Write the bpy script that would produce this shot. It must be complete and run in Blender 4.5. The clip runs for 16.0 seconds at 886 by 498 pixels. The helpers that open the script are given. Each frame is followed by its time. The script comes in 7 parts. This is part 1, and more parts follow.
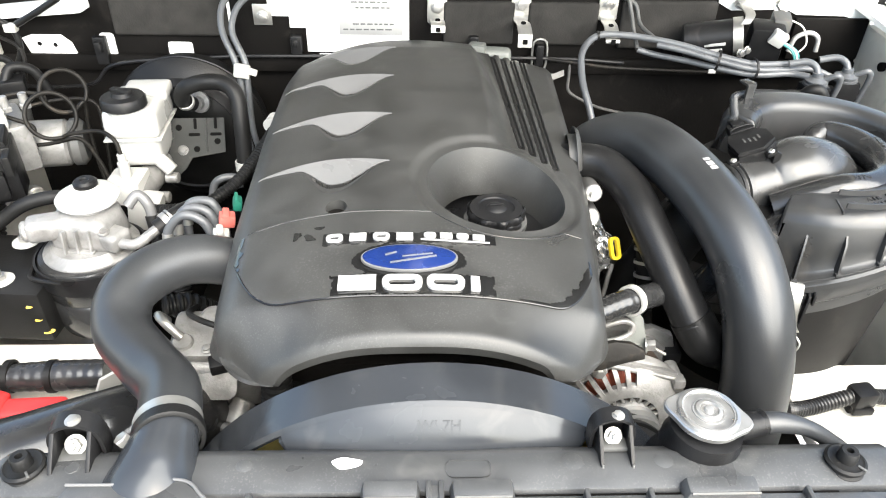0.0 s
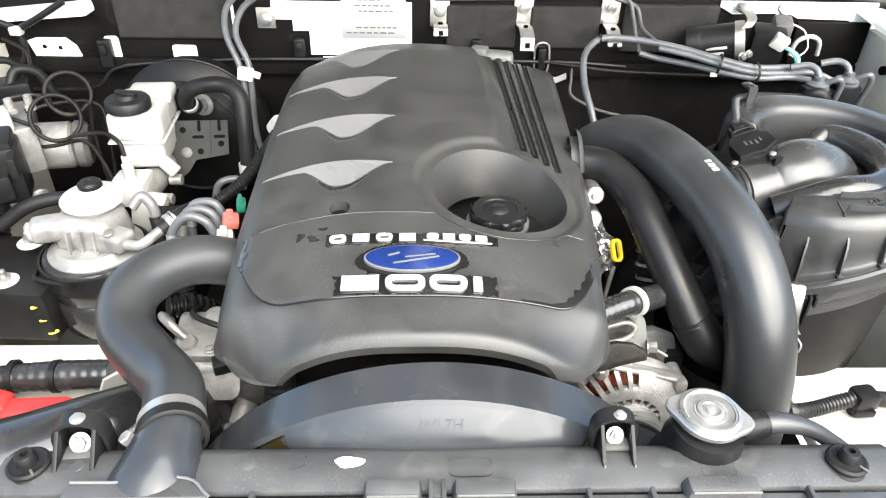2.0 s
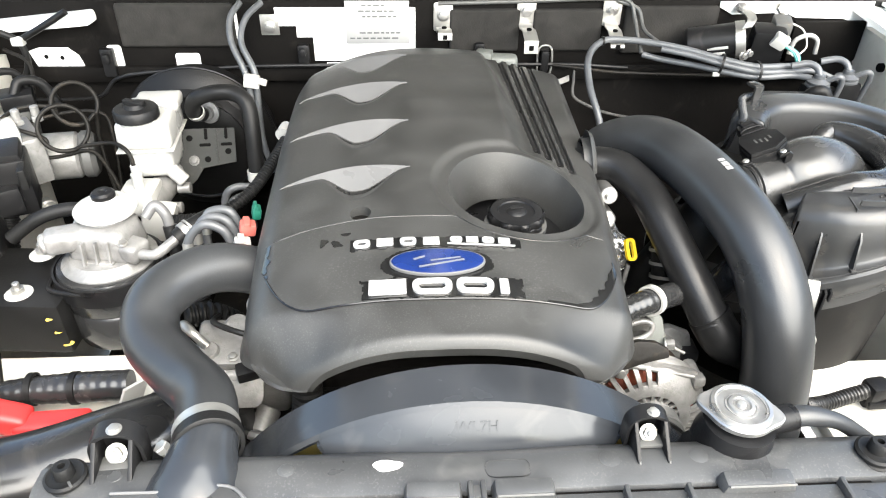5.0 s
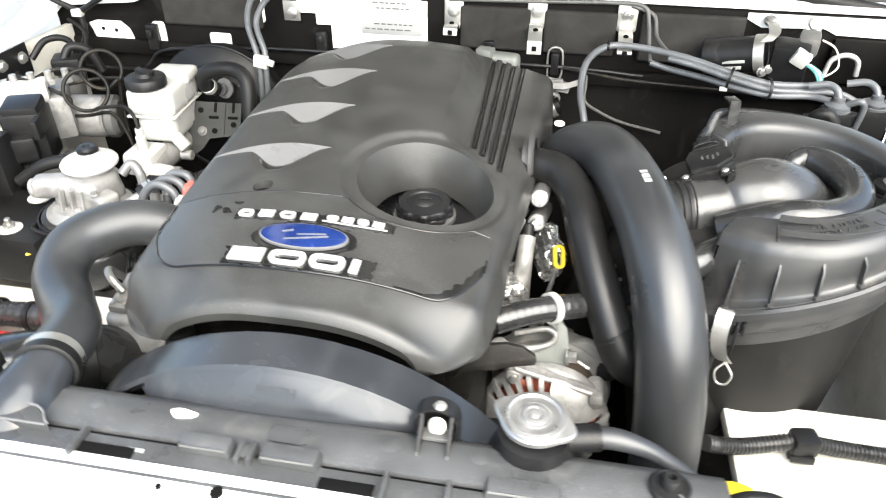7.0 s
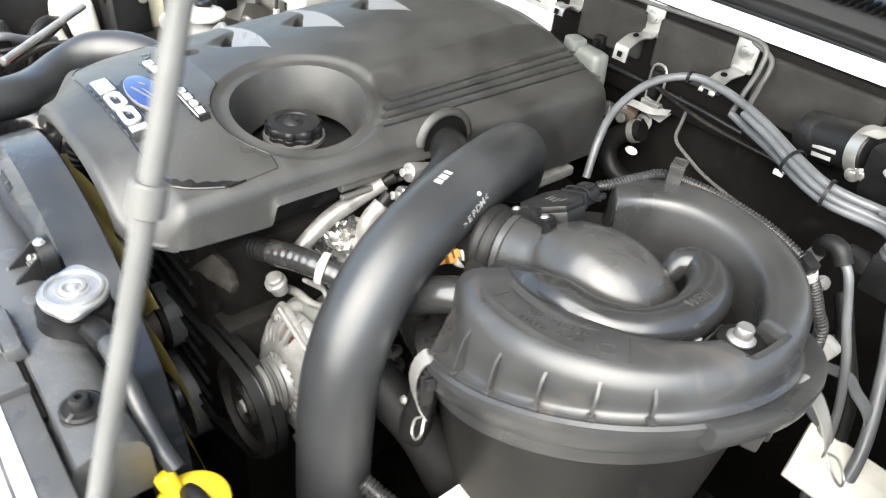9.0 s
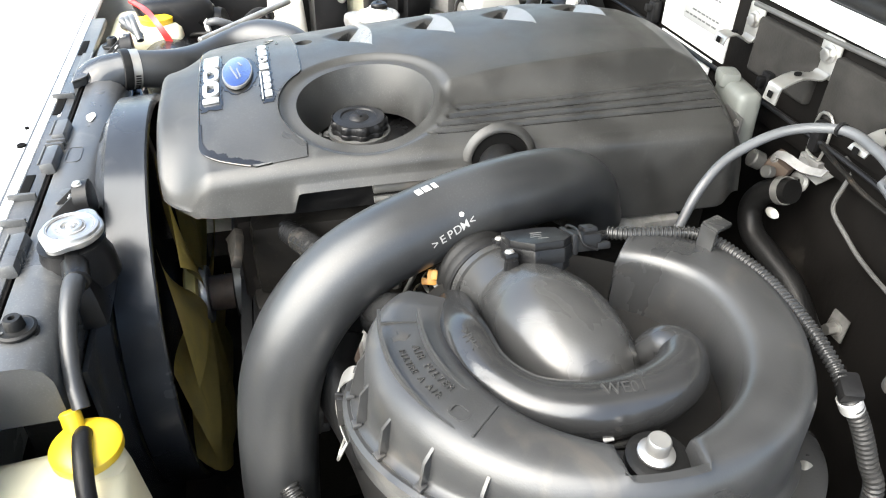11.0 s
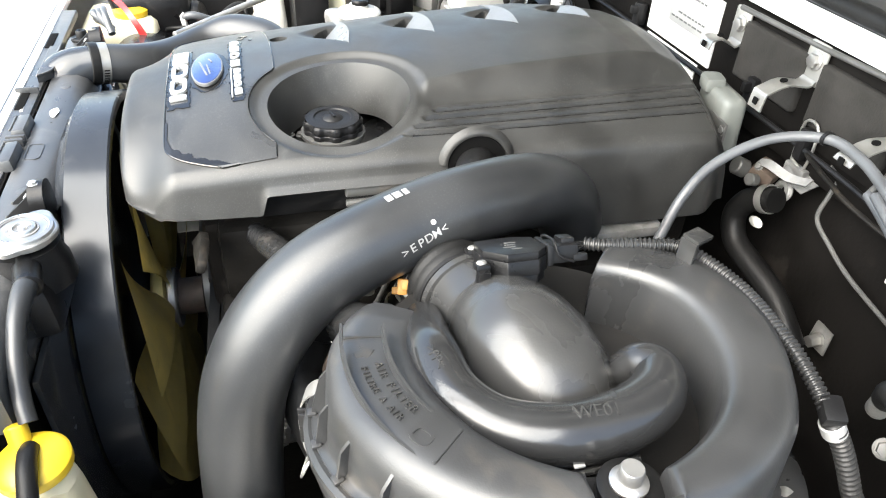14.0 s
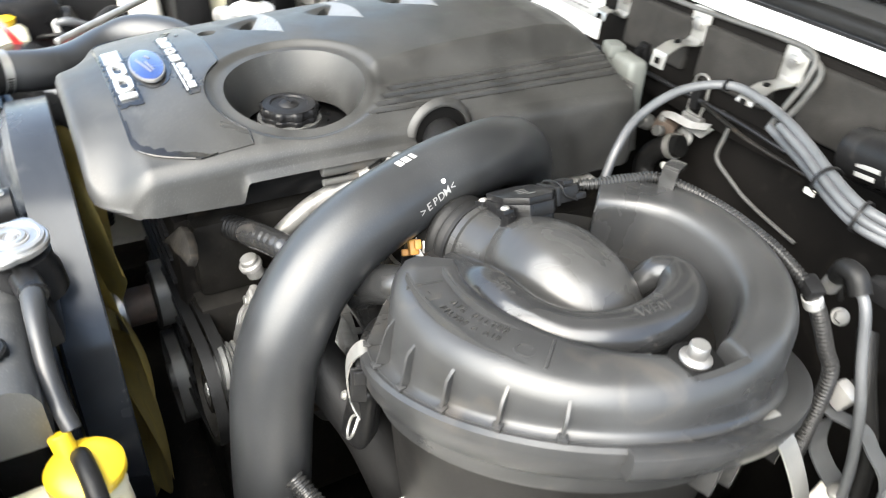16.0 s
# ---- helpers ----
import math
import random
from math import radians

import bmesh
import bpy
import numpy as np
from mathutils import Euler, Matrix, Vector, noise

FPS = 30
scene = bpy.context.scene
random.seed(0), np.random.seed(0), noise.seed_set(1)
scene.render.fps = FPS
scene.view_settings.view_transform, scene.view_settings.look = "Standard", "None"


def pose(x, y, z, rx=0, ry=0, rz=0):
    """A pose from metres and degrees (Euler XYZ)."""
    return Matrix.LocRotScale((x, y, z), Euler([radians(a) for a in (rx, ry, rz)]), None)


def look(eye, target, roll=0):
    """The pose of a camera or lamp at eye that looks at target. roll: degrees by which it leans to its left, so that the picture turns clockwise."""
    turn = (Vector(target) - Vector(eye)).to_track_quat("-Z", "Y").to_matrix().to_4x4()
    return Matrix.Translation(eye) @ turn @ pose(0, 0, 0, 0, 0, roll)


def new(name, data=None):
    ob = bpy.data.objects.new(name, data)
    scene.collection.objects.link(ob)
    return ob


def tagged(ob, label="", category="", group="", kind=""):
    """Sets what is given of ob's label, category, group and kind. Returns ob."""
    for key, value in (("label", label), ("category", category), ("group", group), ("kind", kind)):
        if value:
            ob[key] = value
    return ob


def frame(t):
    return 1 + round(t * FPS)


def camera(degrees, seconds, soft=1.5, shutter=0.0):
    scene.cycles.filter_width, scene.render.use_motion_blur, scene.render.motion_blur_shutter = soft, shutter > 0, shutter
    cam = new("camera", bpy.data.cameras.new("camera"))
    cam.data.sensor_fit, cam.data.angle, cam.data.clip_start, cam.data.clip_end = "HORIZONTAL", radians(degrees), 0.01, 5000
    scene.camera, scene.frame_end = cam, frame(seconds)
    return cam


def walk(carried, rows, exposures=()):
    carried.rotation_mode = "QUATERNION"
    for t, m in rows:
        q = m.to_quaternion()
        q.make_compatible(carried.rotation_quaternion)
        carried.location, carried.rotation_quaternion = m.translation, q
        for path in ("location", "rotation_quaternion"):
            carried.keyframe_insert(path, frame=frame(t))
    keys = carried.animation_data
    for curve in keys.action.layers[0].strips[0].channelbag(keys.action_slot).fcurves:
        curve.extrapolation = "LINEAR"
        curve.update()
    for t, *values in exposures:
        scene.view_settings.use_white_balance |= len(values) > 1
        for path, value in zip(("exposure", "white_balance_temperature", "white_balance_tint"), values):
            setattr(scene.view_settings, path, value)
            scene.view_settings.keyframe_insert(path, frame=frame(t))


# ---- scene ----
cam = camera(64.4, 16.0, soft=1.1, shutter=0.4)
PATH = [
    (0, (-0.027, -0.154, 1.604), (0.048, 1.47, 0.439), 1.5),
    (0.5, (-0.024, -0.153, 1.601), (0.056, 1.465, 0.428), 1.3),
    (1, (-0.023, -0.156, 1.602), (0.056, 1.472, 0.444), 1.2),
    (1.5, (-0.027, -0.157, 1.603), (0.046, 1.471, 0.444), 1.2),
    (2, (-0.028, -0.159, 1.603), (0.042, 1.473, 0.448), 1.5),
    (2.5, (-0.027, -0.165, 1.604), (0.045, 1.473, 0.459), 1.6),
    (3, (-0.027, -0.169, 1.605), (0.054, 1.47, 0.461), 1.9),
    (3.5, (-0.029, -0.168, 1.604), (0.053, 1.468, 0.457), 1.8),
    (5.8, (-0.077, -0.145, 1.605), (0.092, 1.484, 0.457), -0.8),
    (6, (-0.055, -0.134, 1.603), (0.158, 1.482, 0.444), -0.4),
    (6.5, (0.064, -0.146, 1.599), (0.028, 1.499, 0.462), 0.9),
    (7, (0.208, -0.166, 1.597), (-0.072, 1.453, 0.457), 0.3),
    (7.5, (0.352, -0.12, 1.581), (-0.088, 1.468, 0.448), 3.2),
    (8, (0.463, -0.04, 1.593), (-0.259, 1.435, 0.452), 1.7),
    (8.5, (0.622, 0.046, 1.582), (-0.43, 1.284, 0.415), 2.6),
    (8.7, (0.692, 0.094, 1.578), (-0.406, 1.272, 0.392), 4.3),
    (10.8, (0.83, 0.429, 1.546), (-0.709, 0.856, 0.341), 1.7),
    (11, (0.827, 0.433, 1.544), (-0.723, 0.853, 0.352), 1.4),
    (11.5, (0.818, 0.442, 1.537), (-0.724, 0.872, 0.339), 1.9),
    (12, (0.817, 0.447, 1.534), (-0.725, 0.882, 0.336), 1.9),
    (12.5, (0.815, 0.449, 1.531), (-0.721, 0.881, 0.325), 2.1),
    (13, (0.81, 0.45, 1.53), (-0.725, 0.892, 0.327), 2.5),
    (13.5, (0.805, 0.454, 1.532), (-0.724, 0.907, 0.326), 2.7),
    (14, (0.805, 0.453, 1.536), (-0.734, 0.908, 0.341), 2.9),
    (14.5, (0.808, 0.454, 1.534), (-0.729, 0.914, 0.339), 2.8),
    (15, (0.816, 0.451, 1.531), (-0.714, 0.911, 0.328), 3.0),
    (15.5, (0.821, 0.426, 1.516), (-0.679, 0.951, 0.302), 4.6),
    (16, (0.806, 0.289, 1.522), (-0.566, 1.164, 0.36), 5.0),
]
walk(cam, [(t, look(eye, target, roll)) for t, eye, target, roll in PATH], [(0, 2.6, 6550, 6), (8.7, 2.6, 6550, 6), (10.8, 2.78, 6550, 6), (16, 2.83, 6550, 6)])

# ---- world and light ----
world = bpy.data.worlds.new("daylight")
scene.world = world
world.use_nodes = True
wn = world.node_tree.nodes
sky = wn.new("ShaderNodeTexSky")
sky.sky_type, sky.sun_disc = "NISHITA", False
sky.sun_elevation, sky.sun_rotation = radians(46), radians(153)
sky.dust_density, sky.air_density = 3.0, 1.0
wn["Background"].inputs["Strength"].default_value = 0.105
world.node_tree.links.new(sky.outputs[0], wn["Background"].inputs["Color"])

sun = new("sun", bpy.data.lights.new("sun", "SUN"))
sun.data.energy, sun.data.angle, sun.data.color = 2.6, radians(80), (1.0, 0.97, 0.93)
sun.matrix_world = look((1.4, -2.3, 4.2), (0, 0.5, 1.0))


# ---- materials ----
def material(name, color, rough=0.5, metal=0.0, vary=0.25, scale=18.0, bump=0.15, bump_scale=220.0, stain=0.0, stain_color=(0.3, 0.27, 0.22), coat=0.0, rough_vary=0.12, spec=0.5, speck=0.0, speck_color=(0.2, 0.2, 0.19), speck_scale=620.0):
    """A procedural surface: base colour with two scales of variation, stains or dust, fine relief."""
    m = bpy.data.materials.new(name)
    m.use_nodes = True
    t, n, l = m.node_tree, m.node_tree.nodes, m.node_tree.links
    b = n["Principled BSDF"]
    b.inputs["Metallic"].default_value = metal
    b.inputs["Coat Weight"].default_value = coat
    b.inputs["Coat Roughness"].default_value = 0.12
    b.inputs["Specular IOR Level"].default_value = spec
    pos = n.new("ShaderNodeNewGeometry").outputs["Position"]

    def noise_node(s, detail=4.0, dist=0.0):
        q = n.new("ShaderNodeTexNoise")
        q.inputs["Scale"].default_value, q.inputs["Detail"].default_value, q.inputs["Distortion"].default_value = s, detail, dist
        l.new(pos, q.inputs["Vector"])
        return q.outputs["Fac"]

    def ramp(src, a, c, va=0.0, vc=1.0):
        r = n.new("ShaderNodeMapRange")
        r.inputs["From Min"].default_value, r.inputs["From Max"].default_value = a, c
        r.inputs["To Min"].default_value, r.inputs["To Max"].default_value = va, vc
        l.new(src, r.inputs["Value"])
        return r.outputs["Result"]

    def mix(fac, a, c):
        x = n.new("ShaderNodeMix")
        x.data_type = "RGBA"
        l.new(fac, x.inputs["Factor"])
        for sock, v in ((x.inputs[6], a), (x.inputs[7], c)):
            if isinstance(v, tuple):
                sock.default_value = (*v, 1)
            else:
                l.new(v, sock)
        return x.outputs[2]

    dark = tuple(c * (1 - vary) for c in color)
    light = tuple(min(1, c * (1 + vary)) for c in color)
    big = noise_node(scale, 5.0, 0.4)
    col = mix(ramp(big, 0.3, 0.7), dark, light)
    fine = noise_node(bump_scale, 3.0)
    if stain:
        spots = noise_node(scale * 1.7, 8.0, 1.2)
        col = mix(ramp(spots, 0.64 - 0.2 * stain, 0.78, 0.0, min(1.0, 0.35 + 0.5 * stain)), col, stain_color)
    if speck:
        dots = noise_node(speck_scale, 3.0)
        area = noise_node(9.0, 3.0, 0.6)
        mul = n.new("ShaderNodeMath")
        mul.operation = "MULTIPLY"
        l.new(ramp(dots, 0.55, 0.70), mul.inputs[0])
        l.new(ramp(area, 0.40, 0.62, 0.0, speck), mul.inputs[1])
        col = mix(mul.outputs[0], col, speck_color)
    l.new(col, b.inputs["Base Color"])
    l.new(ramp(big, 0.25, 0.75, max(0.03, rough - rough_vary), min(1, rough + rough_vary)), b.inputs["Roughness"])
    bp = n.new("ShaderNodeBump")
    bp.inputs["Strength"].default_value, bp.inputs["Distance"].default_value = bump, 0.0006
    l.new(fine, bp.inputs["Height"])
    l.new(bp.outputs["Normal"], b.inputs["Normal"])
    return m


M = dict(
    cover=material("moulded_cover_plastic", (0.026, 0.026, 0.025), 0.44, spec=0.44, vary=0.28, bump=0.16, bump_scale=900, stain=0.10, stain_color=(0.06, 0.06, 0.057), speck=0.5, speck_color=(0.068, 0.068, 0.064), speck_scale=650.0),
    louvre=material("satin_grey_plastic", (0.105, 0.105, 0.105), 0.35, vary=0.08, bump=0.2, bump_scale=900),
    panel=material("worn_badge_panel", (0.028, 0.028, 0.027), 0.34, vary=0.25, scale=14, bump=0.35, bump_scale=700, stain=0.10, stain_color=(0.06, 0.06, 0.057), speck=0.4, speck_color=(0.10, 0.10, 0.095), speck_scale=420.0),
    decal=material("glossy_black_decal", (0.008, 0.008, 0.008), 0.12, vary=0.3, bump=0.05),
    chrome=material("silver_badge_paint", (0.58, 0.58, 0.57), 0.28, metal=0.6, vary=0.08, bump=0.08),
    blue=material("blue_enamel", (0.005, 0.016, 0.085), 0.2, vary=0.15, bump=0.1, coat=1.0),
    rubber=material("black_rubber_hose", (0.021, 0.022, 0.0233), 0.36, vary=0.3, scale=9, bump=0.14, bump_scale=500, stain=0.10, stain_color=(0.045, 0.045, 0.043), speck=0.05),
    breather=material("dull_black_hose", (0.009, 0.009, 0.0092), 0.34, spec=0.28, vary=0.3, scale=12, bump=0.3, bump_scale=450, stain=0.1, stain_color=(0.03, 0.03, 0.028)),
    loom=material("loom_plastic", (0.020, 0.020, 0.020), 0.34, spec=0.45, vary=0.2, scale=30, bump=0.2, bump_scale=500),
    rubber_matt=material("matt_rubber", (0.008, 0.008, 0.008), 0.45, spec=0.2, vary=0.3, bump=0.4, bump_scale=400),
    box=material("airbox_plastic", (0.026, 0.0263, 0.0266), 0.33, vary=0.3, scale=12, bump=0.15, bump_scale=600, stain=0.24, stain_color=(0.078, 0.068, 0.056)),
    drum=material("drum_plastic", (0.013, 0.0125, 0.012), 0.55, spec=0.18, vary=0.3, scale=10, bump=0.2, bump_scale=400, stain=0.14, stain_color=(0.045, 0.040, 0.034)),
    tubing=material("resonator_plastic", (0.018, 0.0182, 0.0185), 0.20, vary=0.25, scale=14, bump=0.12, bump_scale=600, stain=0.2, stain_color=(0.08, 0.072, 0.064)),
    elbow=material("duct_plastic", (0.029, 0.029, 0.0285), 0.24, vary=0.25, scale=12, bump=0.12, bump_scale=600, stain=0.0),
    shroud=material("shroud_plastic", (0.022, 0.024, 0.027), 0.19, spec=0.36, vary=0.25, scale=10, bump=0.06, bump_scale=500, stain=0.2, stain_color=(0.06, 0.06, 0.058)),
    trim_plastic=material("dusty_trim_plastic", (0.046, 0.047, 0.048), 0.34, spec=0.5, vary=0.22, scale=16, bump=0.15, bump_scale=400, stain=0.3, stain_color=(0.10, 0.098, 0.092), speck=0.4, speck_color=(0.12, 0.12, 0.115), speck_scale=500.0),
    black=material("black_plastic", (0.009, 0.009, 0.0094), 0.36, spec=0.2, vary=0.3, bump=0.3, bump_scale=500, stain=0.12, stain_color=(0.05, 0.047, 0.044)),
    lining=material("black_firewall_lining", (0.0055, 0.0050, 0.0046), 0.72, vary=0.4, scale=8, spec=0.06, bump=0.8, bump_scale=160, stain=0.2, stain_color=(0.035, 0.031, 0.027)),
    liner=material("dark_bonnet_liner", (0.05, 0.05, 0.05), 0.8, vary=0.15, scale=6, bump=0.6, bump_scale=120),
    pad=material("grey_insulation_felt", (0.022, 0.021, 0.0195), 0.9, spec=0.15, vary=0.3, scale=30, bump=1.0, bump_scale=300),
    alloy=material("cast_aluminium", (0.215, 0.212, 0.205), 0.42, metal=0.35, vary=0.28, scale=45, bump=0.8, bump_scale=350, stain=0.4, stain_color=(0.10, 0.092, 0.08)),
    steel=material("zinc_plated_steel", (0.40, 0.395, 0.375), 0.40, metal=0.8, vary=0.15, scale=40, bump=0.15, stain=0.15, stain_color=(0.35, 0.31, 0.25)),
    grey_steel=material("phosphated_steel", (0.085, 0.085, 0.082), 0.5, metal=0.25, vary=0.2, bump=0.3, stain=0.2, stain_color=(0.16, 0.13, 0.1)),
    cap=material("pressed_steel_cap", (0.40, 0.395, 0.385), 0.36, metal=0.85, vary=0.1, scale=50, bump=0.15, stain=0.2, stain_color=(0.4, 0.38, 0.34)),
    iron=material("oily_iron", (0.012, 0.0112, 0.010), 0.5, spec=0.15, metal=0.2, vary=0.4, scale=25, bump=0.8, bump_scale=200, stain=0.3, stain_color=(0.07, 0.055, 0.04)),
    white=material("white_body_paint", (0.80, 0.80, 0.78), 0.25, vary=0.03, scale=4, bump=0.03, coat=0.6, stain=0.05, stain_color=(0.62, 0.6, 0.55), rough_vary=0.05),
    apron=material("dusty_white_paint", (0.66, 0.64, 0.58), 0.45, vary=0.12, scale=14, bump=0.15, stain=0.5, stain_color=(0.45, 0.42, 0.36)),
    primer=material("dark_primer_steel", (0.030, 0.031, 0.030), 0.75, spec=0.12, vary=0.2, scale=20, bump=0.3, stain=0.2, stain_color=(0.08, 0.075, 0.065)),
    primer_grey=material("dull_grey_green_casting", (0.115, 0.122, 0.113), 0.5, vary=0.15, scale=20, bump=0.3, stain=0.2, stain_color=(0.16, 0.155, 0.14)),
    tank=material("translucent_white_plastic", (0.36, 0.358, 0.34), 0.35, vary=0.06, scale=12, bump=0.1, stain=0.1, stain_color=(0.5, 0.46, 0.36)),
    cream=material("aged_cream_plastic", (0.72, 0.67, 0.48), 0.4, vary=0.08, bump=0.1, stain=0.2, stain_color=(0.5, 0.42, 0.25)),
    orange=material("orange_plastic", (0.42, 0.20, 0.03), 0.4, vary=0.1, bump=0.1),
    yellow=material("yellow_plastic", (0.62, 0.43, 0.02), 0.35, vary=0.08, bump=0.1),
    red=material("red_plastic", (0.55, 0.03, 0.03), 0.4, vary=0.12, bump=0.1),
    salmon=material("faded_red_plastic", (0.40, 0.10, 0.08), 0.5, vary=0.12, bump=0.1),
    green=material("green_plastic", (0.012, 0.12, 0.08), 0.45, vary=0.12, bump=0.1),
    teal=material("teal_wire", (0.04, 0.17, 0.16), 0.45, vary=0.1, bump=0.1),
    tube=material("grey_vacuum_hose", (0.075, 0.079, 0.084), 0.42, vary=0.2, scale=25, bump=0.3, bump_scale=500),
    copper=material("copper_winding", (0.17, 0.040, 0.020), 0.45, metal=0.5, vary=0.3, scale=60, bump=0.3),
    rust=material("rusty_steel", (0.075, 0.055, 0.042), 0.6, metal=0.2, vary=0.3, scale=60, bump=0.5),
    foil=material("crinkled_foil", (0.75, 0.74, 0.72), 0.25, metal=0.9, vary=0.2, scale=60, bump=1.0, bump_scale=260),
    fan=material("aged_fan_plastic", (0.56, 0.47, 0.17), 0.5, vary=0.2, bump=0.2, stain=0.2, stain_color=(0.2, 0.17, 0.08)),
    label=material("grey_data_plate", (0.42, 0.42, 0.41), 0.4, metal=0.4, vary=0.1, bump=0.1),
    # flat black on solid patches, standing in for the shade in holes and slots
    slot_shade=material("slot_shade_black", (0.004, 0.004, 0.004), 0.9, vary=0.1, bump=0.0, spec=0.05),
    print=material("faded_print", (0.10, 0.10, 0.10), 0.5, vary=0.1, bump=0.0),
    mark=material("white_print", (0.75, 0.75, 0.73), 0.5, vary=0.08, bump=0.0),
    concrete=material("concrete_ground", (0.42, 0.41, 0.39), 0.8, vary=0.15, scale=3, bump=0.6, bump_scale=60, stain=0.3, stain_color=(0.2, 0.19, 0.17)),
    glass=material("dark_windscreen", (0.01, 0.012, 0.012), 0.05, vary=0.1, bump=0.0, spec=0.6),
)


# ---- mesh tools ----
BASE = {}


def thing(name, base, label, category, group="", kind=""):
    """An Empty at the base of a thing."""
    ob = new(name)
    ob.empty_display_size = 0.03
    ob.location = base
    BASE[ob] = Vector(base)
    return tagged(ob, label, category, group, kind)


def finish(name, bm, mat, smooth=40):
    me = bpy.data.meshes.new(name)
    bmesh.ops.recalc_face_normals(bm, faces=bm.faces)
    bm.to_mesh(me)
    bm.free()
    me.polygons.foreach_set("use_smooth", [True] * len(me.polygons))
    me.set_sharp_from_angle(angle=radians(smooth))
    me.materials.append(M[mat])
    return me


def part(name, bm, mat, parent, label="", smooth=40):
    """Links a bmesh, given in world coordinates, as one mesh under a thing or a part."""
    base = BASE[parent]
    bmesh.ops.translate(bm, verts=bm.verts, vec=-base)
    ob = new(name, finish(name, bm, mat, smooth))
    ob.parent = parent
    BASE[ob] = base
    return tagged(ob, label)


def solo(name, bm, mat, label, category, group="", kind="", smooth=40):
    """A thing or a piece of the setting that is one mesh."""
    bm.verts.ensure_lookup_table()
    low = min(v.co.z for v in bm.verts)
    c = sum((v.co for v in bm.verts), Vector()) / len(bm.verts)
    base = Vector((c.x, c.y, low))
    bmesh.ops.translate(bm, verts=bm.verts, vec=-base)
    ob = new(name, finish(name, bm, mat, smooth))
    ob.location = base
    BASE[ob] = base
    return tagged(ob, label, category, group, kind)


def join(*bms):
    """One bmesh out of several."""
    out = bmesh.new()
    for b in bms:
        me = bpy.data.meshes.new("tmp")
        b.to_mesh(me)
        b.free()
        out.from_mesh(me)
        bpy.data.meshes.remove(me)
    return out


def put(bm, m):
    bmesh.ops.transform(bm, matrix=m, verts=bm.verts)
    return bm


def axes(at, z, x=(1, 0, 0)):
    """A pose at a place whose own z points along z."""
    z = Vector(z).normalized()
    x = Vector(x)
    if abs(z.dot(x.normalized())) > 0.98:
        x = Vector((0, 1, 0))
    y = z.cross(x).normalized()
    x = y.cross(z)
    return Matrix.Translation(at) @ Matrix((x, y, z)).transposed().to_4x4()


def box(size, at=(0, 0, 0), bevel=0.003, rot=(0, 0, 0), seg=2, taper=1.0):
    """A bevelled box, centred at a place; taper scales its top."""
    bm = bmesh.new()
    bmesh.ops.create_cube(bm, size=1)
    for v in bm.verts:
        k = taper if v.co.z > 0 else 1.0
        v.co = Vector((v.co.x * size[0] * k, v.co.y * size[1] * k, v.co.z * size[2]))
    if bevel:
        bmesh.ops.bevel(bm, geom=bm.edges[:], offset=min(bevel, 0.45 * min(size)), segments=seg, profile=0.6, affect="EDGES")
    return put(bm, pose(*at, *rot))


def lathe(profile, m=None, seg=32, a0=0.0, a1=360.0, wob=None):
    """Turns (radius, height) pairs round z; wob(angle) scales the radius."""
    bm = bmesh.new()
    full = abs(a1 - a0) >= 359.9
    n = seg if full else seg + 1
    rings = []
    for i in range(n):
        a = radians(a0 + (a1 - a0) * i / seg)
        k = wob(a) if wob else 1.0
        rings.append([bm.verts.new((r * k * math.cos(a), r * k * math.sin(a), h)) for r, h in profile])
    for i in range(seg):
        p, q = rings[i], rings[(i + 1) % n]
        for j in range(len(profile) - 1):
            bm.faces.new((p[j], q[j], q[j + 1], p[j + 1]))
    bmesh.ops.remove_doubles(bm, verts=bm.verts, dist=1e-6)
    if not full:
        for ring in (rings[0], rings[-1]):
            vs = [v for v in ring if v.is_valid]
            if len(vs) > 2:
                try:
                    bm.faces.new(vs)
                except ValueError:
                    pass
    return put(bm, m) if m else bm


def rod(r, a, b, seg=16, bevel=0.15):
    """A solid round bar from a to b with eased ends."""
    a, b = Vector(a), Vector(b)
    h = (b - a).length
    e = min(r * bevel, h * 0.3)
    return lathe([(0, 0), (r - e, 0), (r, e), (r, h - e), (r - e, h), (0, h)], axes(a, b - a), seg)


def spline(pts, n=10):
    """Catmull-Rom through points (any number of numbers each)."""
    p = [np.array(q, float) for q in pts]
    p = [2 * p[0] - p[1]] + p + [2 * p[-1] - p[-2]]
    out = []
    for i in range(1, len(p) - 2):
        for k in range(n):
            t = k / n
            out.append(0.5 * (2 * p[i] + (p[i + 1] - p[i - 1]) * t + (2 * p[i - 1] - 5 * p[i] + 4 * p[i + 1] - p[i + 2]) * t ** 2
                              + (3 * p[i] - p[i - 1] - 3 * p[i + 1] + p[i + 2]) * t ** 3))
    out.append(p[-2])
    return out


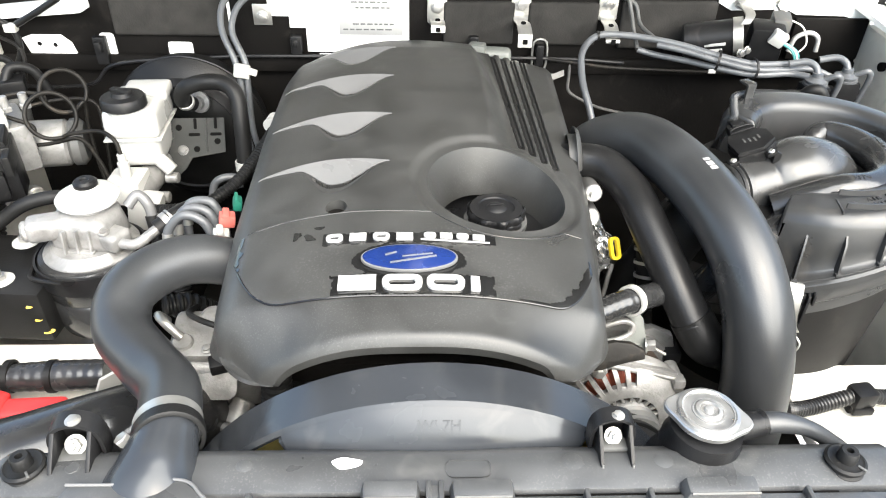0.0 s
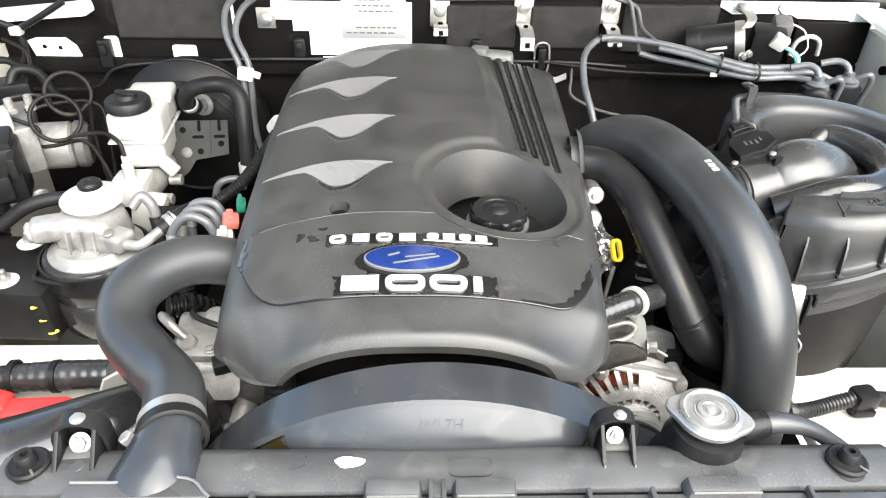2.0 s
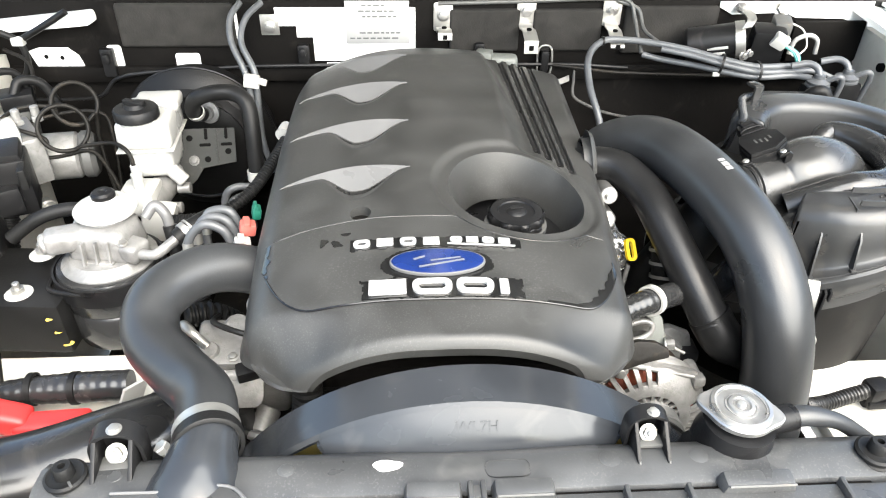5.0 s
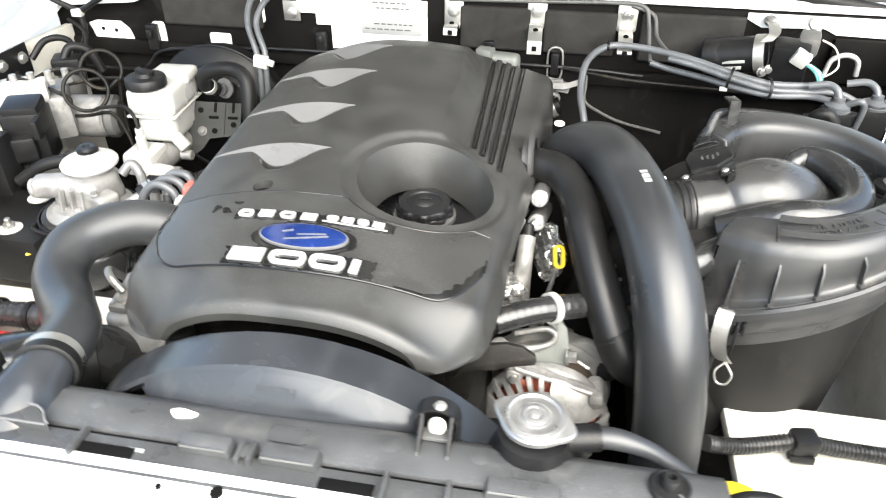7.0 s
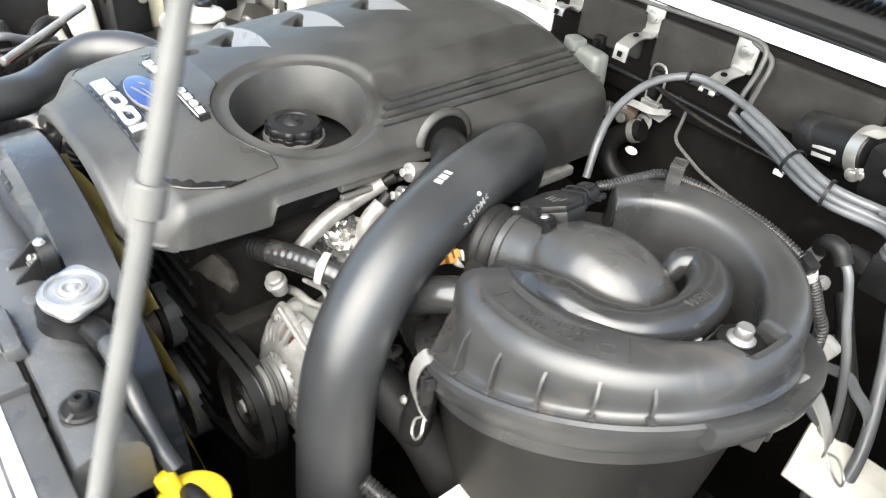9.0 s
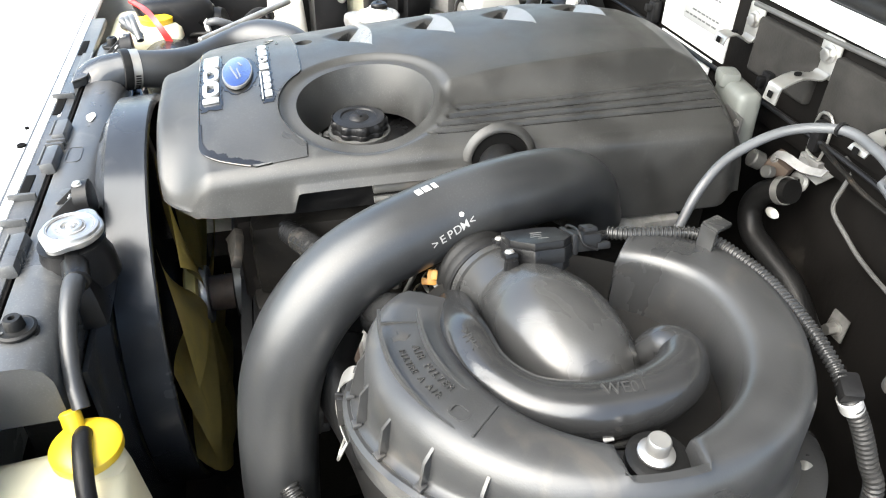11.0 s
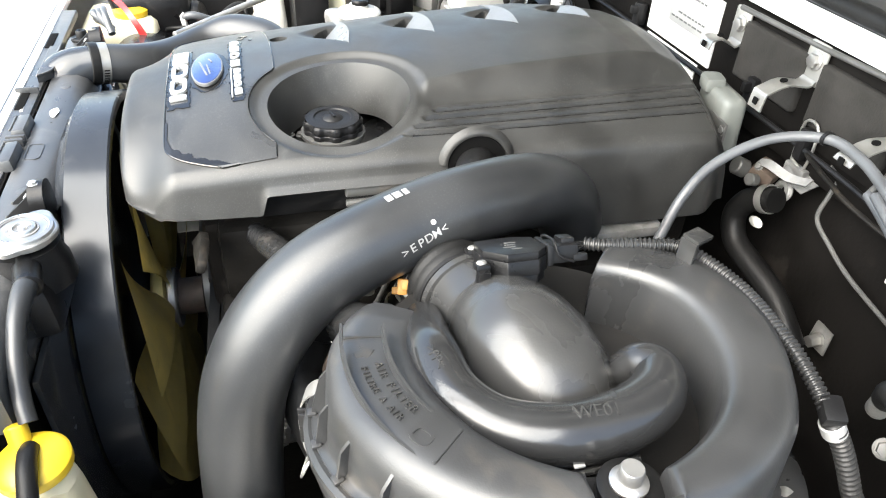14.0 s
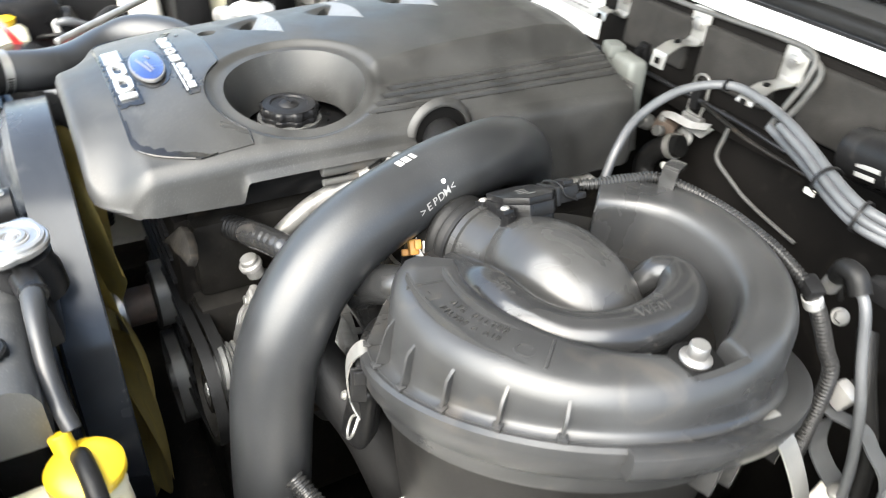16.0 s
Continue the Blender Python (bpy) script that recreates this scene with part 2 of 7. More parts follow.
def pipe(pts, r, seg=20, n=10, caps=True, ribs=0.0, rib_depth=0.0012, squash=1.0):
    """A round pipe along a smooth line; r is one radius or one per point; ribs is the pitch of a corrugation."""
    rs = r if isinstance(r, (list, tuple)) else [r] * len(pts)
    line = spline([(*p, q) for p, q in zip(pts, rs)], n)
    if ribs:
        d = [0.0]
        for a, b in zip(line, line[1:]):
            d.append(d[-1] + float(np.linalg.norm((b - a)[:3])))
        steps = max(2, int(d[-1] / ribs * 4))
        even = [np.array([np.interp(s, d, [q[k] for q in line]) for k in range(4)]) for s in np.linspace(0, d[-1], steps)]
        for i, q in enumerate(even):
            q[3] += (0, rib_depth, rib_depth, 0)[i % 4] - rib_depth * 0.5
        line = even
    bm = bmesh.new()
    rings, x = [], None
    for i, q in enumerate(line):
        a, b = line[max(0, i - 1)][:3], line[min(len(line) - 1, i + 1)][:3]
        z = Vector(b - a).normalized()
        if x is None:
            x = z.orthogonal().normalized()
        x = (x - z * x.dot(z)).normalized()
        y = z.cross(x)
        c = Vector(q[:3])
        rings.append([bm.verts.new(c + (x * (math.cos(t) * squash) + y * math.sin(t)) * float(q[3])) for t in (2 * math.pi * k / seg for k in range(seg))])
    for p, q in zip(rings, rings[1:]):
        for k in range(seg):
            bm.faces.new((p[k], p[(k + 1) % seg], q[(k + 1) % seg], q[k]))
    if caps:
        bm.faces.new(rings[0])
        bm.faces.new(rings[-1])
    return bm


def prism(outline, h, m=None, bevel=0.0):
    """A plate: an outline in its own x, y, thick along its z."""
    bm = bmesh.new()
    f = bm.faces.new([bm.verts.new((x, y, 0)) for x, y in outline])
    g = bmesh.ops.extrude_face_region(bm, geom=[f])
    bmesh.ops.translate(bm, verts=[v for v in g["geom"] if isinstance(v, bmesh.types.BMVert)], vec=(0, 0, h))
    bmesh.ops.recalc_face_normals(bm, faces=bm.faces)
    if bevel:
        bmesh.ops.bevel(bm, geom=bm.edges[:], offset=bevel, segments=2, profile=0.6, affect="EDGES")
    return put(bm, m) if m else bm


def round_rect(w, h, r, n=5):
    pts = []
    for cx, cy, a in ((w / 2 - r, h / 2 - r, 0), (-w / 2 + r, h / 2 - r, 90), (-w / 2 + r, -h / 2 + r, 180), (w / 2 - r, -h / 2 + r, 270)):
        pts += [(cx + r * math.cos(radians(a + 90 * k / n)), cy + r * math.sin(radians(a + 90 * k / n))) for k in range(n + 1)]
    return pts


def strap(pts, width, thick, across, n=6):
    """A flat bent strip along a line, its width along the vector across."""
    line = [Vector(q) for q in spline(pts, n)] if n > 1 else [Vector(p) for p in pts]
    w = Vector(across).normalized() * width / 2
    bm = bmesh.new()
    rows = []
    for i, c in enumerate(line):
        d = (line[min(len(line) - 1, i + 1)] - line[max(0, i - 1)]).normalized()
        u = d.cross(w).normalized() * thick / 2
        rows.append([bm.verts.new(c + w + u), bm.verts.new(c - w + u), bm.verts.new(c - w - u), bm.verts.new(c + w - u)])
    for p, q in zip(rows, rows[1:]):
        for k in range(4):
            bm.faces.new((p[k], p[(k + 1) % 4], q[(k + 1) % 4], q[k]))
    bm.faces.new(rows[0])
    bm.faces.new(rows[-1])
    return bm


def bolt(r, at, z=(0, 0, 1), flange=1.35, h=None):
    """A hex head on a washer flange."""
    h = h or r * 0.9
    bm = lathe([(0, 0), (r * flange, 0), (r * flange, r * 0.18), (r * 0.9, r * 0.3), (0, r * 0.3)], None, 20)
    hexa = prism([(r * math.cos(radians(60 * k)), r * math.sin(radians(60 * k))) for k in range(6)], h, None, r * 0.1)
    return put(join(bm, hexa), axes(at, z))


def words(text, size, m, depth=0.0006, bold=0.0):
    """Built-in lettering as a bmesh, centred."""
    cu = bpy.data.curves.new("words", "FONT")
    cu.body, cu.size, cu.extrude, cu.offset = text, size, depth, bold
    cu.align_x, cu.align_y, cu.resolution_u = "CENTER", "CENTER", 3
    ob = bpy.data.objects.new("words", cu)
    me = bpy.data.meshes.new_from_object(ob)
    bm = bmesh.new()
    bm.from_mesh(me)
    bpy.data.objects.remove(ob)
    bpy.data.curves.remove(cu)
    bpy.data.meshes.remove(me)
    return put(bm, m)


def interp(v, xs, ys):
    return float(np.interp(v, xs, ys))


def smoothstep(a, b, v):
    t = min(1.0, max(0.0, (v - a) / (b - a)))
    return t * t * (3 - 2 * t)


# ---- setting: ground and the car body round the engine bay ----
def flat_grid(w, l, at, n=2):
    bm = bmesh.new()
    bmesh.ops.create_grid(bm, x_segments=n, y_segments=n, size=0.5)
    return put(put(bm, Matrix.Diagonal((w, l, 1, 1))), pose(*at))


solo("ground", flat_grid(400, 400, (0, 0, 0), 8), "concrete", "bare concrete ground under the parked vehicle", "ground", kind="structure")

# firewall: an upper lined panel, a ledge, and a deeper lower panel
firewall = thing("firewall", (0, 1.1, 0.45), "black lined sheet-metal firewall behind the engine", "wall", kind="structure")
part("wall_panel", box((1.58, 0.03, 0.13), (0.0, 1.108, 1.19), 0.004), "lining", firewall)
part("ledge", box((1.58, 0.06, 0.03), (0.0, 1.112, 1.128), 0.008), "lining", firewall)
part("lower_panel", box((1.58, 0.03, 0.66), (0.0, 1.118, 0.785), 0.004), "lining", firewall)


def pad(w, h, x, z, d=0.014):
    return box((w, d, h), (x, 1.093 - d / 2 + 0.004, z), 0.006, (0, 0, 0), 3)


for w, h, x, z in ((0.20, 0.075, -0.455, 1.215), (0.125, 0.075, 0.083, 1.205), (0.125, 0.075, 0.232, 1.205), (0.17, 0.085, 0.42, 1.205)):
    part("padding", pad(w, h, x, z), "pad", firewall, "soft dark grey insulation pad")


def patch(outline, x, z, y=1.0915):
    return prism(outline, 0.003, Matrix.Translation((x, y, z)) @ pose(0, 0, 0, 90, 0, 0), 0.0008)


part("painted_patch", patch([(-0.048, 0.02), (-0.03, 0.026), (0.02, 0.026), (0.036, 0.012), (0.047, -0.026), (0.012, -0.03), (-0.008, -0.02), (-0.036, -0.02)], -0.672, 1.15), "white", firewall, "bare white painted patch with two small holes")
part("painted_patch", patch(round_rect(0.043, 0.03, 0.005), -0.447, 1.150), "white", firewall, "bare white painted patch")
part("painted_patch", patch(round_rect(0.026, 0.06, 0.007), -0.573, 1.150), "white", firewall, "bare white painted patch")
part("painted_patch", patch(round_rect(0.03, 0.05, 0.006), -0.365, 1.215), "white", firewall, "bare white painted patch")
part("painted_corner", prism([(0.505, 1.255), (0.79, 1.255), (0.79, 1.15), (0.775, 1.15), (0.765, 1.215), (0.74, 1.224), (0.65, 1.226), (0.63, 1.235), (0.53, 1.232), (0.505, 1.245)], 0.004, Matrix.Translation((0, 1.0925, 0)) @ pose(0, 0, 0, 90, 0, 0), 0.001), "white", firewall, "white painted corner of the firewall")
part("data_panel", prism([(-0.285, 1.245), (-0.285, 1.213), (-0.25, 1.213), (-0.25, 1.193), (-0.222, 1.193), (-0.222, 1.15), (-0.04, 1.15), (-0.04, 1.245)], 0.004, Matrix.Translation((0, 1.0925, 0)) @ pose(0, 0, 0, 90, 0, 0), 0.001), "white", firewall, "white painted panel that carries the data plate")
for x, z in ((-0.692, 1.16), (-0.665, 1.158)):
    part("hole", rod(0.004, (x, 1.0875, z), (x, 1.092, z), 12), "slot_shade", firewall)
part("bead", pipe([(-0.77, 1.076, 1.085), (-0.62, 1.074, 1.09), (-0.56, 1.072, 1.13), (-0.4, 1.074, 1.143), (-0.25, 1.074, 1.147), (0.2, 1.074, 1.147), (0.35, 1.074, 1.14)], 0.0035, 8), "black", firewall, "thin black cable along the ledge")

part("lower_patch", prism([(-0.20, 1.1505), (-0.20, 1.04), (-0.075, 1.04), (-0.058, 1.10), (-0.052, 1.1505)], 0.003, Matrix.Translation((0, 1.0815, 0)) @ pose(0, 0, 0, 90, 0, 0), 0.0008), "white", firewall, "bare white painted steel below the data plate")
# data plate: illegible rows stay plain bars
plate = thing("data_plate", (-0.107, 1.088, 1.18), "grey metal data plate with rows of fine print", "plate")
part("sheet", box((0.112, 0.0015, 0.075), (-0.107, 1.0875, 1.2195), 0.0006), "label", plate)
rng = random.Random(7)
for i, w in enumerate((0.046, 0.066, 0.060, 0.084, 0.088, 0.072, 0.090)):
    x = -w / 2
    while x < w / 2 - 0.004:
        s = min(rng.uniform(0.005, 0.014), w / 2 - x)
        part("print_bar", box((s, 0.0006, 0.0024), (-0.107 + (i % 3 - 1) * 0.004 + x + s / 2, 1.0864, 1.249 - 0.0095 * i), 0.0002), "mark" if i in (3, 4) else "print", plate)
        x += s + 0.003

# cowl: painted lip, rubber seal, grille, glass
cowl = thing("cowl", (0, 1.2, 1.2), "white painted cowl lip with black seal and slotted grille", "cowl", kind="structure")
part("lip", box((1.62, 0.024, 0.010), (-0.03, 1.112, 1.262), 0.004), "white", cowl)
part("lip_face", box((1.62, 0.008, 0.010), (-0.03, 1.1275, 1.264), 0.003), "white", cowl)
part("seal", pipe([(-0.85, 1.142, 1.282), (-0.4, 1.146, 1.286), (0.1, 1.146, 1.286), (0.45, 1.144, 1.284), (0.62, 1.132, 1.272), (0.75, 1.115, 1.256), (0.86, 1.10, 1.248)], 0.012, 12), "rubber_matt", cowl, "black rubber bonnet seal")
part("trough", box((1.7, 0.30, 0.02), (-0.03, 1.32, 1.285), 0.006, (6, 0, 0)), "liner", cowl)
rng = random.Random(5)
# dark bars laid on the panel stand in for its shaded slots
for i in range(60):
    part("slot_bar", box((0.005, 0.05, 0.008), (0.02 + i * 0.0115, 1.265, 1.297), 0.0012), "lining", cowl)
part("windscreen", box((1.5, 0.9, 0.006), (-0.03, 1.80, 1.58), 0.002, (33, 0, 0)), "glass", cowl, "dark windscreen glass")

# inner wings, outer wings, front panel, floor of the bay
wing_l = thing("wing_panel", (-0.8, 0.5, 0.45), "white painted front wing with dusty inner apron", "car body", kind="structure")
part("apron", prism([(0.0, 0.45), (1.09, 0.45), (1.09, 1.165), (0.62, 1.175), (0.1, 1.165), (0.0, 1.13)], 0.015, Matrix.Translation((-0.775, 0, 0)) @ Matrix(((0, 0, 1, 0), (1, 0, 0, 0), (0, 1, 0, 0), (0, 0, 0, 1))), 0.002), "apron", wing_l)
part("flange", strap([(-0.82, -0.1, 1.15), (-0.80, 0.3, 1.168), (-0.798, 0.7, 1.176), (-0.80, 1.0, 1.182), (-0.81, 1.14, 1.22)], 0.075, 0.008, (1, 0, 0.1)), "white", wing_l)
part("outer_skin", strap([(-0.93, -0.15, 1.13), (-0.925, 0.3, 1.17), (-0.922, 0.7, 1.185), (-0.925, 1.0, 1.20), (-0.93, 1.4, 1.24)], 0.18, 0.006, (1, 0, 0.16)), "white", wing_l)
part("outer_side", box((0.01, 1.7, 0.75), (-0.99, 0.6, 0.8), 0.003), "white", wing_l)
wing_r = thing("wing_panel", (0.8, 0.5, 0.45), "white painted front wing with dark shaded inner apron", "car body", kind="structure")
part("apron", prism([(0.0, 0.45), (1.09, 0.45), (1.09, 1.21), (0.62, 1.19), (0.1, 1.165), (0.0, 1.13)], 0.015, Matrix.Translation((0.785, 0, 0)) @ Matrix(((0, 0, 1, 0), (1, 0, 0, 0), (0, 1, 0, 0), (0, 0, 0, 1))), 0.002), "apron", wing_r)
part("flange", strap([(0.77, -0.1, 1.16), (0.79, 0.3, 1.185), (0.795, 0.7, 1.205), (0.79, 0.95, 1.225), (0.78, 1.14, 1.245)], 0.06, 0.008, (1, 0, -0.1)), "white", wing_r)
part("outer_skin", strap([(0.91, -0.15, 1.13), (0.925, 0.3, 1.18), (0.932, 0.7, 1.20), (0.925, 1.0, 1.225), (0.91, 1.4, 1.25)], 0.23, 0.006, (1, 0, -0.16)), "white", wing_r)
part("outer_side", box((0.01, 1.7, 0.75), (1.04, 0.6, 0.8), 0.003), "white", wing_r)
part("hole", rod(0.008, (0.777, 1.0, 1.165), (0.787, 1.0, 1.165), 14), "slot_shade", wing_r)

front = thing("front_panel", (0, 0.05, 0.4), "white painted front panel ahead of the radiator", "car body", kind="structure")
part("top_skin", box((1.9, 0.25, 0.012), (0, 0.032, 1.118), 0.005, (4, 0, 0)), "white", front)
part("face", box((1.9, 0.02, 0.75), (0, -0.095, 0.74), 0.006), "white", front)
for x, y, r in ((-0.021, 0.138, 0.0055), (-0.068, 0.135, 0.0025)):
    part("hole", rod(r, (x, y, 1.129), (x, y, 1.134), 14), "slot_shade", front)

for w, l, x, y in ((0.40, 0.24, -0.55, 0.44), (0.33, 0.22, 0.615, 0.40)):
    solo("inner_shelf", box((w, l, 0.02), (x, y, 0.925), 0.004), "apron", "dusty white painted inner apron shelf", "car body", kind="structure")
# unseen plate, added so that the bay stays dark below
solo("undertray", box((1.5, 1.2, 0.02), (0, 0.5, 0.46), 0.004), "iron", "added dark plate that closes the bay below the engine", "undertray", kind="structure")
for sx in (-1, 1):
    solo("chassis_rail", box((0.09, 1.2, 0.12), (sx * 0.42, 0.5, 0.62), 0.008), "iron", "black painted chassis rail", "chassis", kind="structure")


# the raised bonnet, out of view, closes the bay and shades it from above
bonnet = thing("bonnet", (0, 1.2, 1.3), "raised white bonnet over the engine bay", "bonnet", kind="structure")
part("panel", box((1.60, 1.16, 0.012), (0, 0.829, 1.675), 0.004, (-35, 0, 0)), "white", bonnet)
INNER = pose(0, 0.817, 1.657, -35, 0, 0)
# unseen underside: the dark skin limits top light, white ribs add some fill
part("inner_skin", put(box((1.56, 1.12, 0.012), (0, 0, 0), 0.004), INNER), "liner", bonnet, "unseen inner skin, dark to shade the bay")
for x in (-0.72, -0.36, 0, 0.36, 0.72):
    part("inner_rib", put(box((0.07, 0.98, 0.022), (x, 0, -0.014), 0.008), INNER), "apron", bonnet, "unseen white rib, added for fill light")
for y in (-0.49, 0.49):
    part("inner_rail", put(box((1.5, 0.08, 0.026), (0, y, -0.016), 0.008), INNER), "apron", bonnet, "unseen white rail, added for fill light")

# ---- engine cover ----
WELL, WELL_R = Vector((0.065, 0.541)), 0.080
HOLE, HOLE_R = Vector((-0.113, 0.487)), 0.0115
FINS = ((0.566, 0.571), (0.674, 0.682), (0.787, 0.796), (0.899, 0.897))


def crown(y):
    return interp(y, (0.30, 0.33, 0.36, 0.43, 0.50, 0.57, 0.68, 0.80, 0.90, 0.94, 0.97, 1.0), (1.180, 1.184, 1.188, 1.197, 1.204, 1.210, 1.218, 1.224, 1.228, 1.224, 1.214, 1.198))


def left_edge(y):
    x = interp(y, (0.33, 0.5, 0.7, 1.0), (-0.226, -0.232, -0.232, -0.222))
    d = (y - 0.302) / 0.085
    return x + (0.060 - 0.060 * math.sqrt(max(0, 1 - (1 - d) ** 2)) if d < 1 else 0) + (0.05 * smoothstep(0.93, 1.0, y))


def right_edge(y):
    x = interp(y, (0.33, 0.46, 0.6, 1.0), (0.157, 0.168, 0.181, 0.200))
    d = y - 0.302
    return x - (0.055 - math.sqrt(max(0, 0.055 ** 2 - (0.055 - d) ** 2)) if d < 0.055 else 0) - (0.03 * smoothstep(0.95, 1.0, y))


def fin_shape(i, x):
    """Rear line, width and depth of a louvre at x."""
    s = (x + 0.212) / 0.154
    if not 0 < s < 1:
        return None
    y0 = FINS[i][0] + (FINS[i][1] - FINS[i][0]) * s + 0.010 * math.sin(math.pi * s)
    b = smoothstep(0.30, 0.58, s) * (1 - smoothstep(0.62, 1.0, s)) 
    return y0, 0.008 * math.sin(math.pi * s) + 0.022 * b, 0.003 * math.sin(math.pi * s) + 0.011 * b


def cover_top(x, y, carve=True):
    z = crown(y)
    z -= 0.024 * (min(0.0, x + 0.06) / 0.15) ** 2 + 0.016 * (max(0.0, x + 0.02) / 0.13) ** 2 * (1 - smoothstep(0.62, 0.75, y) * (1 - smoothstep(0.93, 1.0, y)))
    z -= 0.042 * (1 - smoothstep(0.306, 0.362, y)) * min(1.15, abs(x + 0.02) / 0.16) ** 3.0
    z -= 0.030 * smoothstep(0.82, 1.0, y) * ((x + 0.03) / 0.19) ** 2
    if y > 0.56:
        k = smoothstep(0.56, 0.62, y)
        edge = 0.097 - 0.009 * smoothstep(0.78, 0.95, y)
        band = smoothstep(edge - 0.034, edge, x) * k * smoothstep(0.086, 0.104, (Vector((x, y)) - WELL).length)
        flat = 1.1905 - 0.20 * max(0, x - 0.105)
        for g in range(4):
            f = (y - 0.60) / 0.385
            d = abs(x - (0.108 + 0.012 * g) * (1 - f) - (0.096 + 0.0165 * g) * f)
            flat -= 0.0062 * (1 - smoothstep(0.0024, 0.0046, d)) * smoothstep(0.640 - 0.0147 * g, 0.645 - 0.0147 * g, y)
        z = z * (1 - band) + min(z, flat) * band
    for e, r in ((x - left_edge(y), 0.030), (right_edge(y) - x, 0.016), (y - 0.302, 0.010), (1.0 - y, 0.02)):
        if e < r:
            z -= r - math.sqrt(max(0.0, r * r - (r - max(0, e)) ** 2))
    if y < 0.42:
        z = max(z, 1.121)
    w = (Vector((x, y)) - WELL).length
    if w < 0.102:
        z -= 0.006 * (1 - smoothstep(0.090, 0.102, w))
    if carve:
        for i in range(4):
            q = fin_shape(i, x)
            if q and q[0] - 2.2 * q[1] < y < q[0]:
                y0, w, d = q
                t = (y0 - y) / w
                pit = 0.048 * smoothstep(0.015, 0.024, w)
                z -= d * t if t < 1 else (d + pit if 1.04 < t < 1.5 and pit else d * (1 - (t - 1) / 1.2))
    return z


def skirt(p):
    """The lower rim below an edge point: its height and how far out it stands."""
    x, y = p.x, p.y
    k = 1 - smoothstep(0.315, 0.36, y)
    if x > 0:
        z, out = interp(y, (0.30, 0.443, 0.449, 0.458, 0.64, 0.70, 0.75, 1.0), (1.116, 1.116, 1.138, 1.152, 1.153, 1.10, 1.066, 1.072)), Vector((0.006, 0, 0))
    else:
        z, out = interp(y, (0.30, 0.36, 0.45, 1.0), (1.124, 1.112, 1.09, 1.08)), Vector((-0.008, 0, 0))
    z = min(z, p.z - 0.010)
    return z * (1 - k) + max(p.z - 0.011, 1.110 + 0.008 * smoothstep(0.05, 0.14, x) + 0.014 * smoothstep(0.10, 0.20, -x)) * k, out * (1 - k) + Vector((0, 0.003, 0)) * k


def build_cover():
    ny, nx = 232, 310
    bm = bmesh.new()
    rows = []
    for j in range(ny + 1):
        y = 0.302 + 0.698 * j / ny
        a, b = left_edge(y), right_edge(y)
        row = []
        for i in range(nx + 1):
            p = Vector((a + (b - a) * i / nx, y))
            for c, r in ((WELL, WELL_R), (HOLE, HOLE_R)):
                d = (p - c).length
                if abs(d - r) < 0.0022 and d > 0:
                    p = c + (p - c) * r / d
            row.append(bm.verts.new((p.x, p.y, cover_top(p.x, p.y))))
        rows.append(row)
    for j in range(ny):
        for i in range(nx):
            q = (rows[j][i], rows[j][i + 1], rows[j + 1][i + 1], rows[j + 1][i])
            if any(all((v.co.xy - c).length < r + 1e-5 for v in q) for c, r in ((WELL, WELL_R), (HOLE, HOLE_R))):
                continue
            bm.faces.new(q)
    for v in [v for v in bm.verts if not v.link_faces]:
        bm.verts.remove(v)
    rim = [e for e in bm.edges if e.is_boundary]
    inner = [e for e in rim if all((v.co.xy - WELL).length < 0.085 for v in e.verts)]
    hole = [e for e in rim if all((v.co.xy - HOLE).length < 0.03 for v in e.verts)]
    outer = [e for e in rim if e not in set(inner) and e not in set(hole)]
    for k, r in ((0.004, 0.0785), (0.025, 0.0715), (0.06, 0.066)):
        inner = bmesh.ops.extrude_edge_only(bm, edges=inner)["geom"]
        for v in (g for g in inner if isinstance(g, bmesh.types.BMVert)):
            d = (v.co.xy - WELL).normalized() * r + WELL
            v.co = Vector((d.x, d.y, v.co.z - (0.004 if k == 0.004 else 0.021 if k == 0.025 else 0.035)))
        inner = [g for g in inner if isinstance(g, bmesh.types.BMEdge)]
    hole = bmesh.ops.extrude_edge_only(bm, edges=hole)["geom"]
    for v in (g for g in hole if isinstance(g, bmesh.types.BMVert)):
        v.co.z -= 0.045
    start = {}
    for step in (0.25, 0.6, 0.97, 1.0):
        made = bmesh.ops.extrude_edge_only(bm, edges=outer)["geom"]
        old = {}
        for e in made:
            if isinstance(e, bmesh.types.BMVert):
                o = start.get(e.co.to_tuple(5))
                if o is None:
                    o = e.co.copy()
                low, out = skirt(o)
                inset = Vector((-out.x * 0.4, 0, 0)) if step == 1.0 else Vector()
                e.co = o + (Vector((0, 0, low - o.z)) * step) + out * step + inset
                old[e.co.to_tuple(5)] = o
        start = old
        outer = [e for e in made if isinstance(e, bmesh.types.BMEdge)]
    return bm


engine_cover = thing("engine_cover", (0, 0.65, 1.1), "large dark grey plastic engine cover with louvres and oil filler well", "engine cover")
part("shell", build_cover(), "cover", engine_cover, smooth=35)


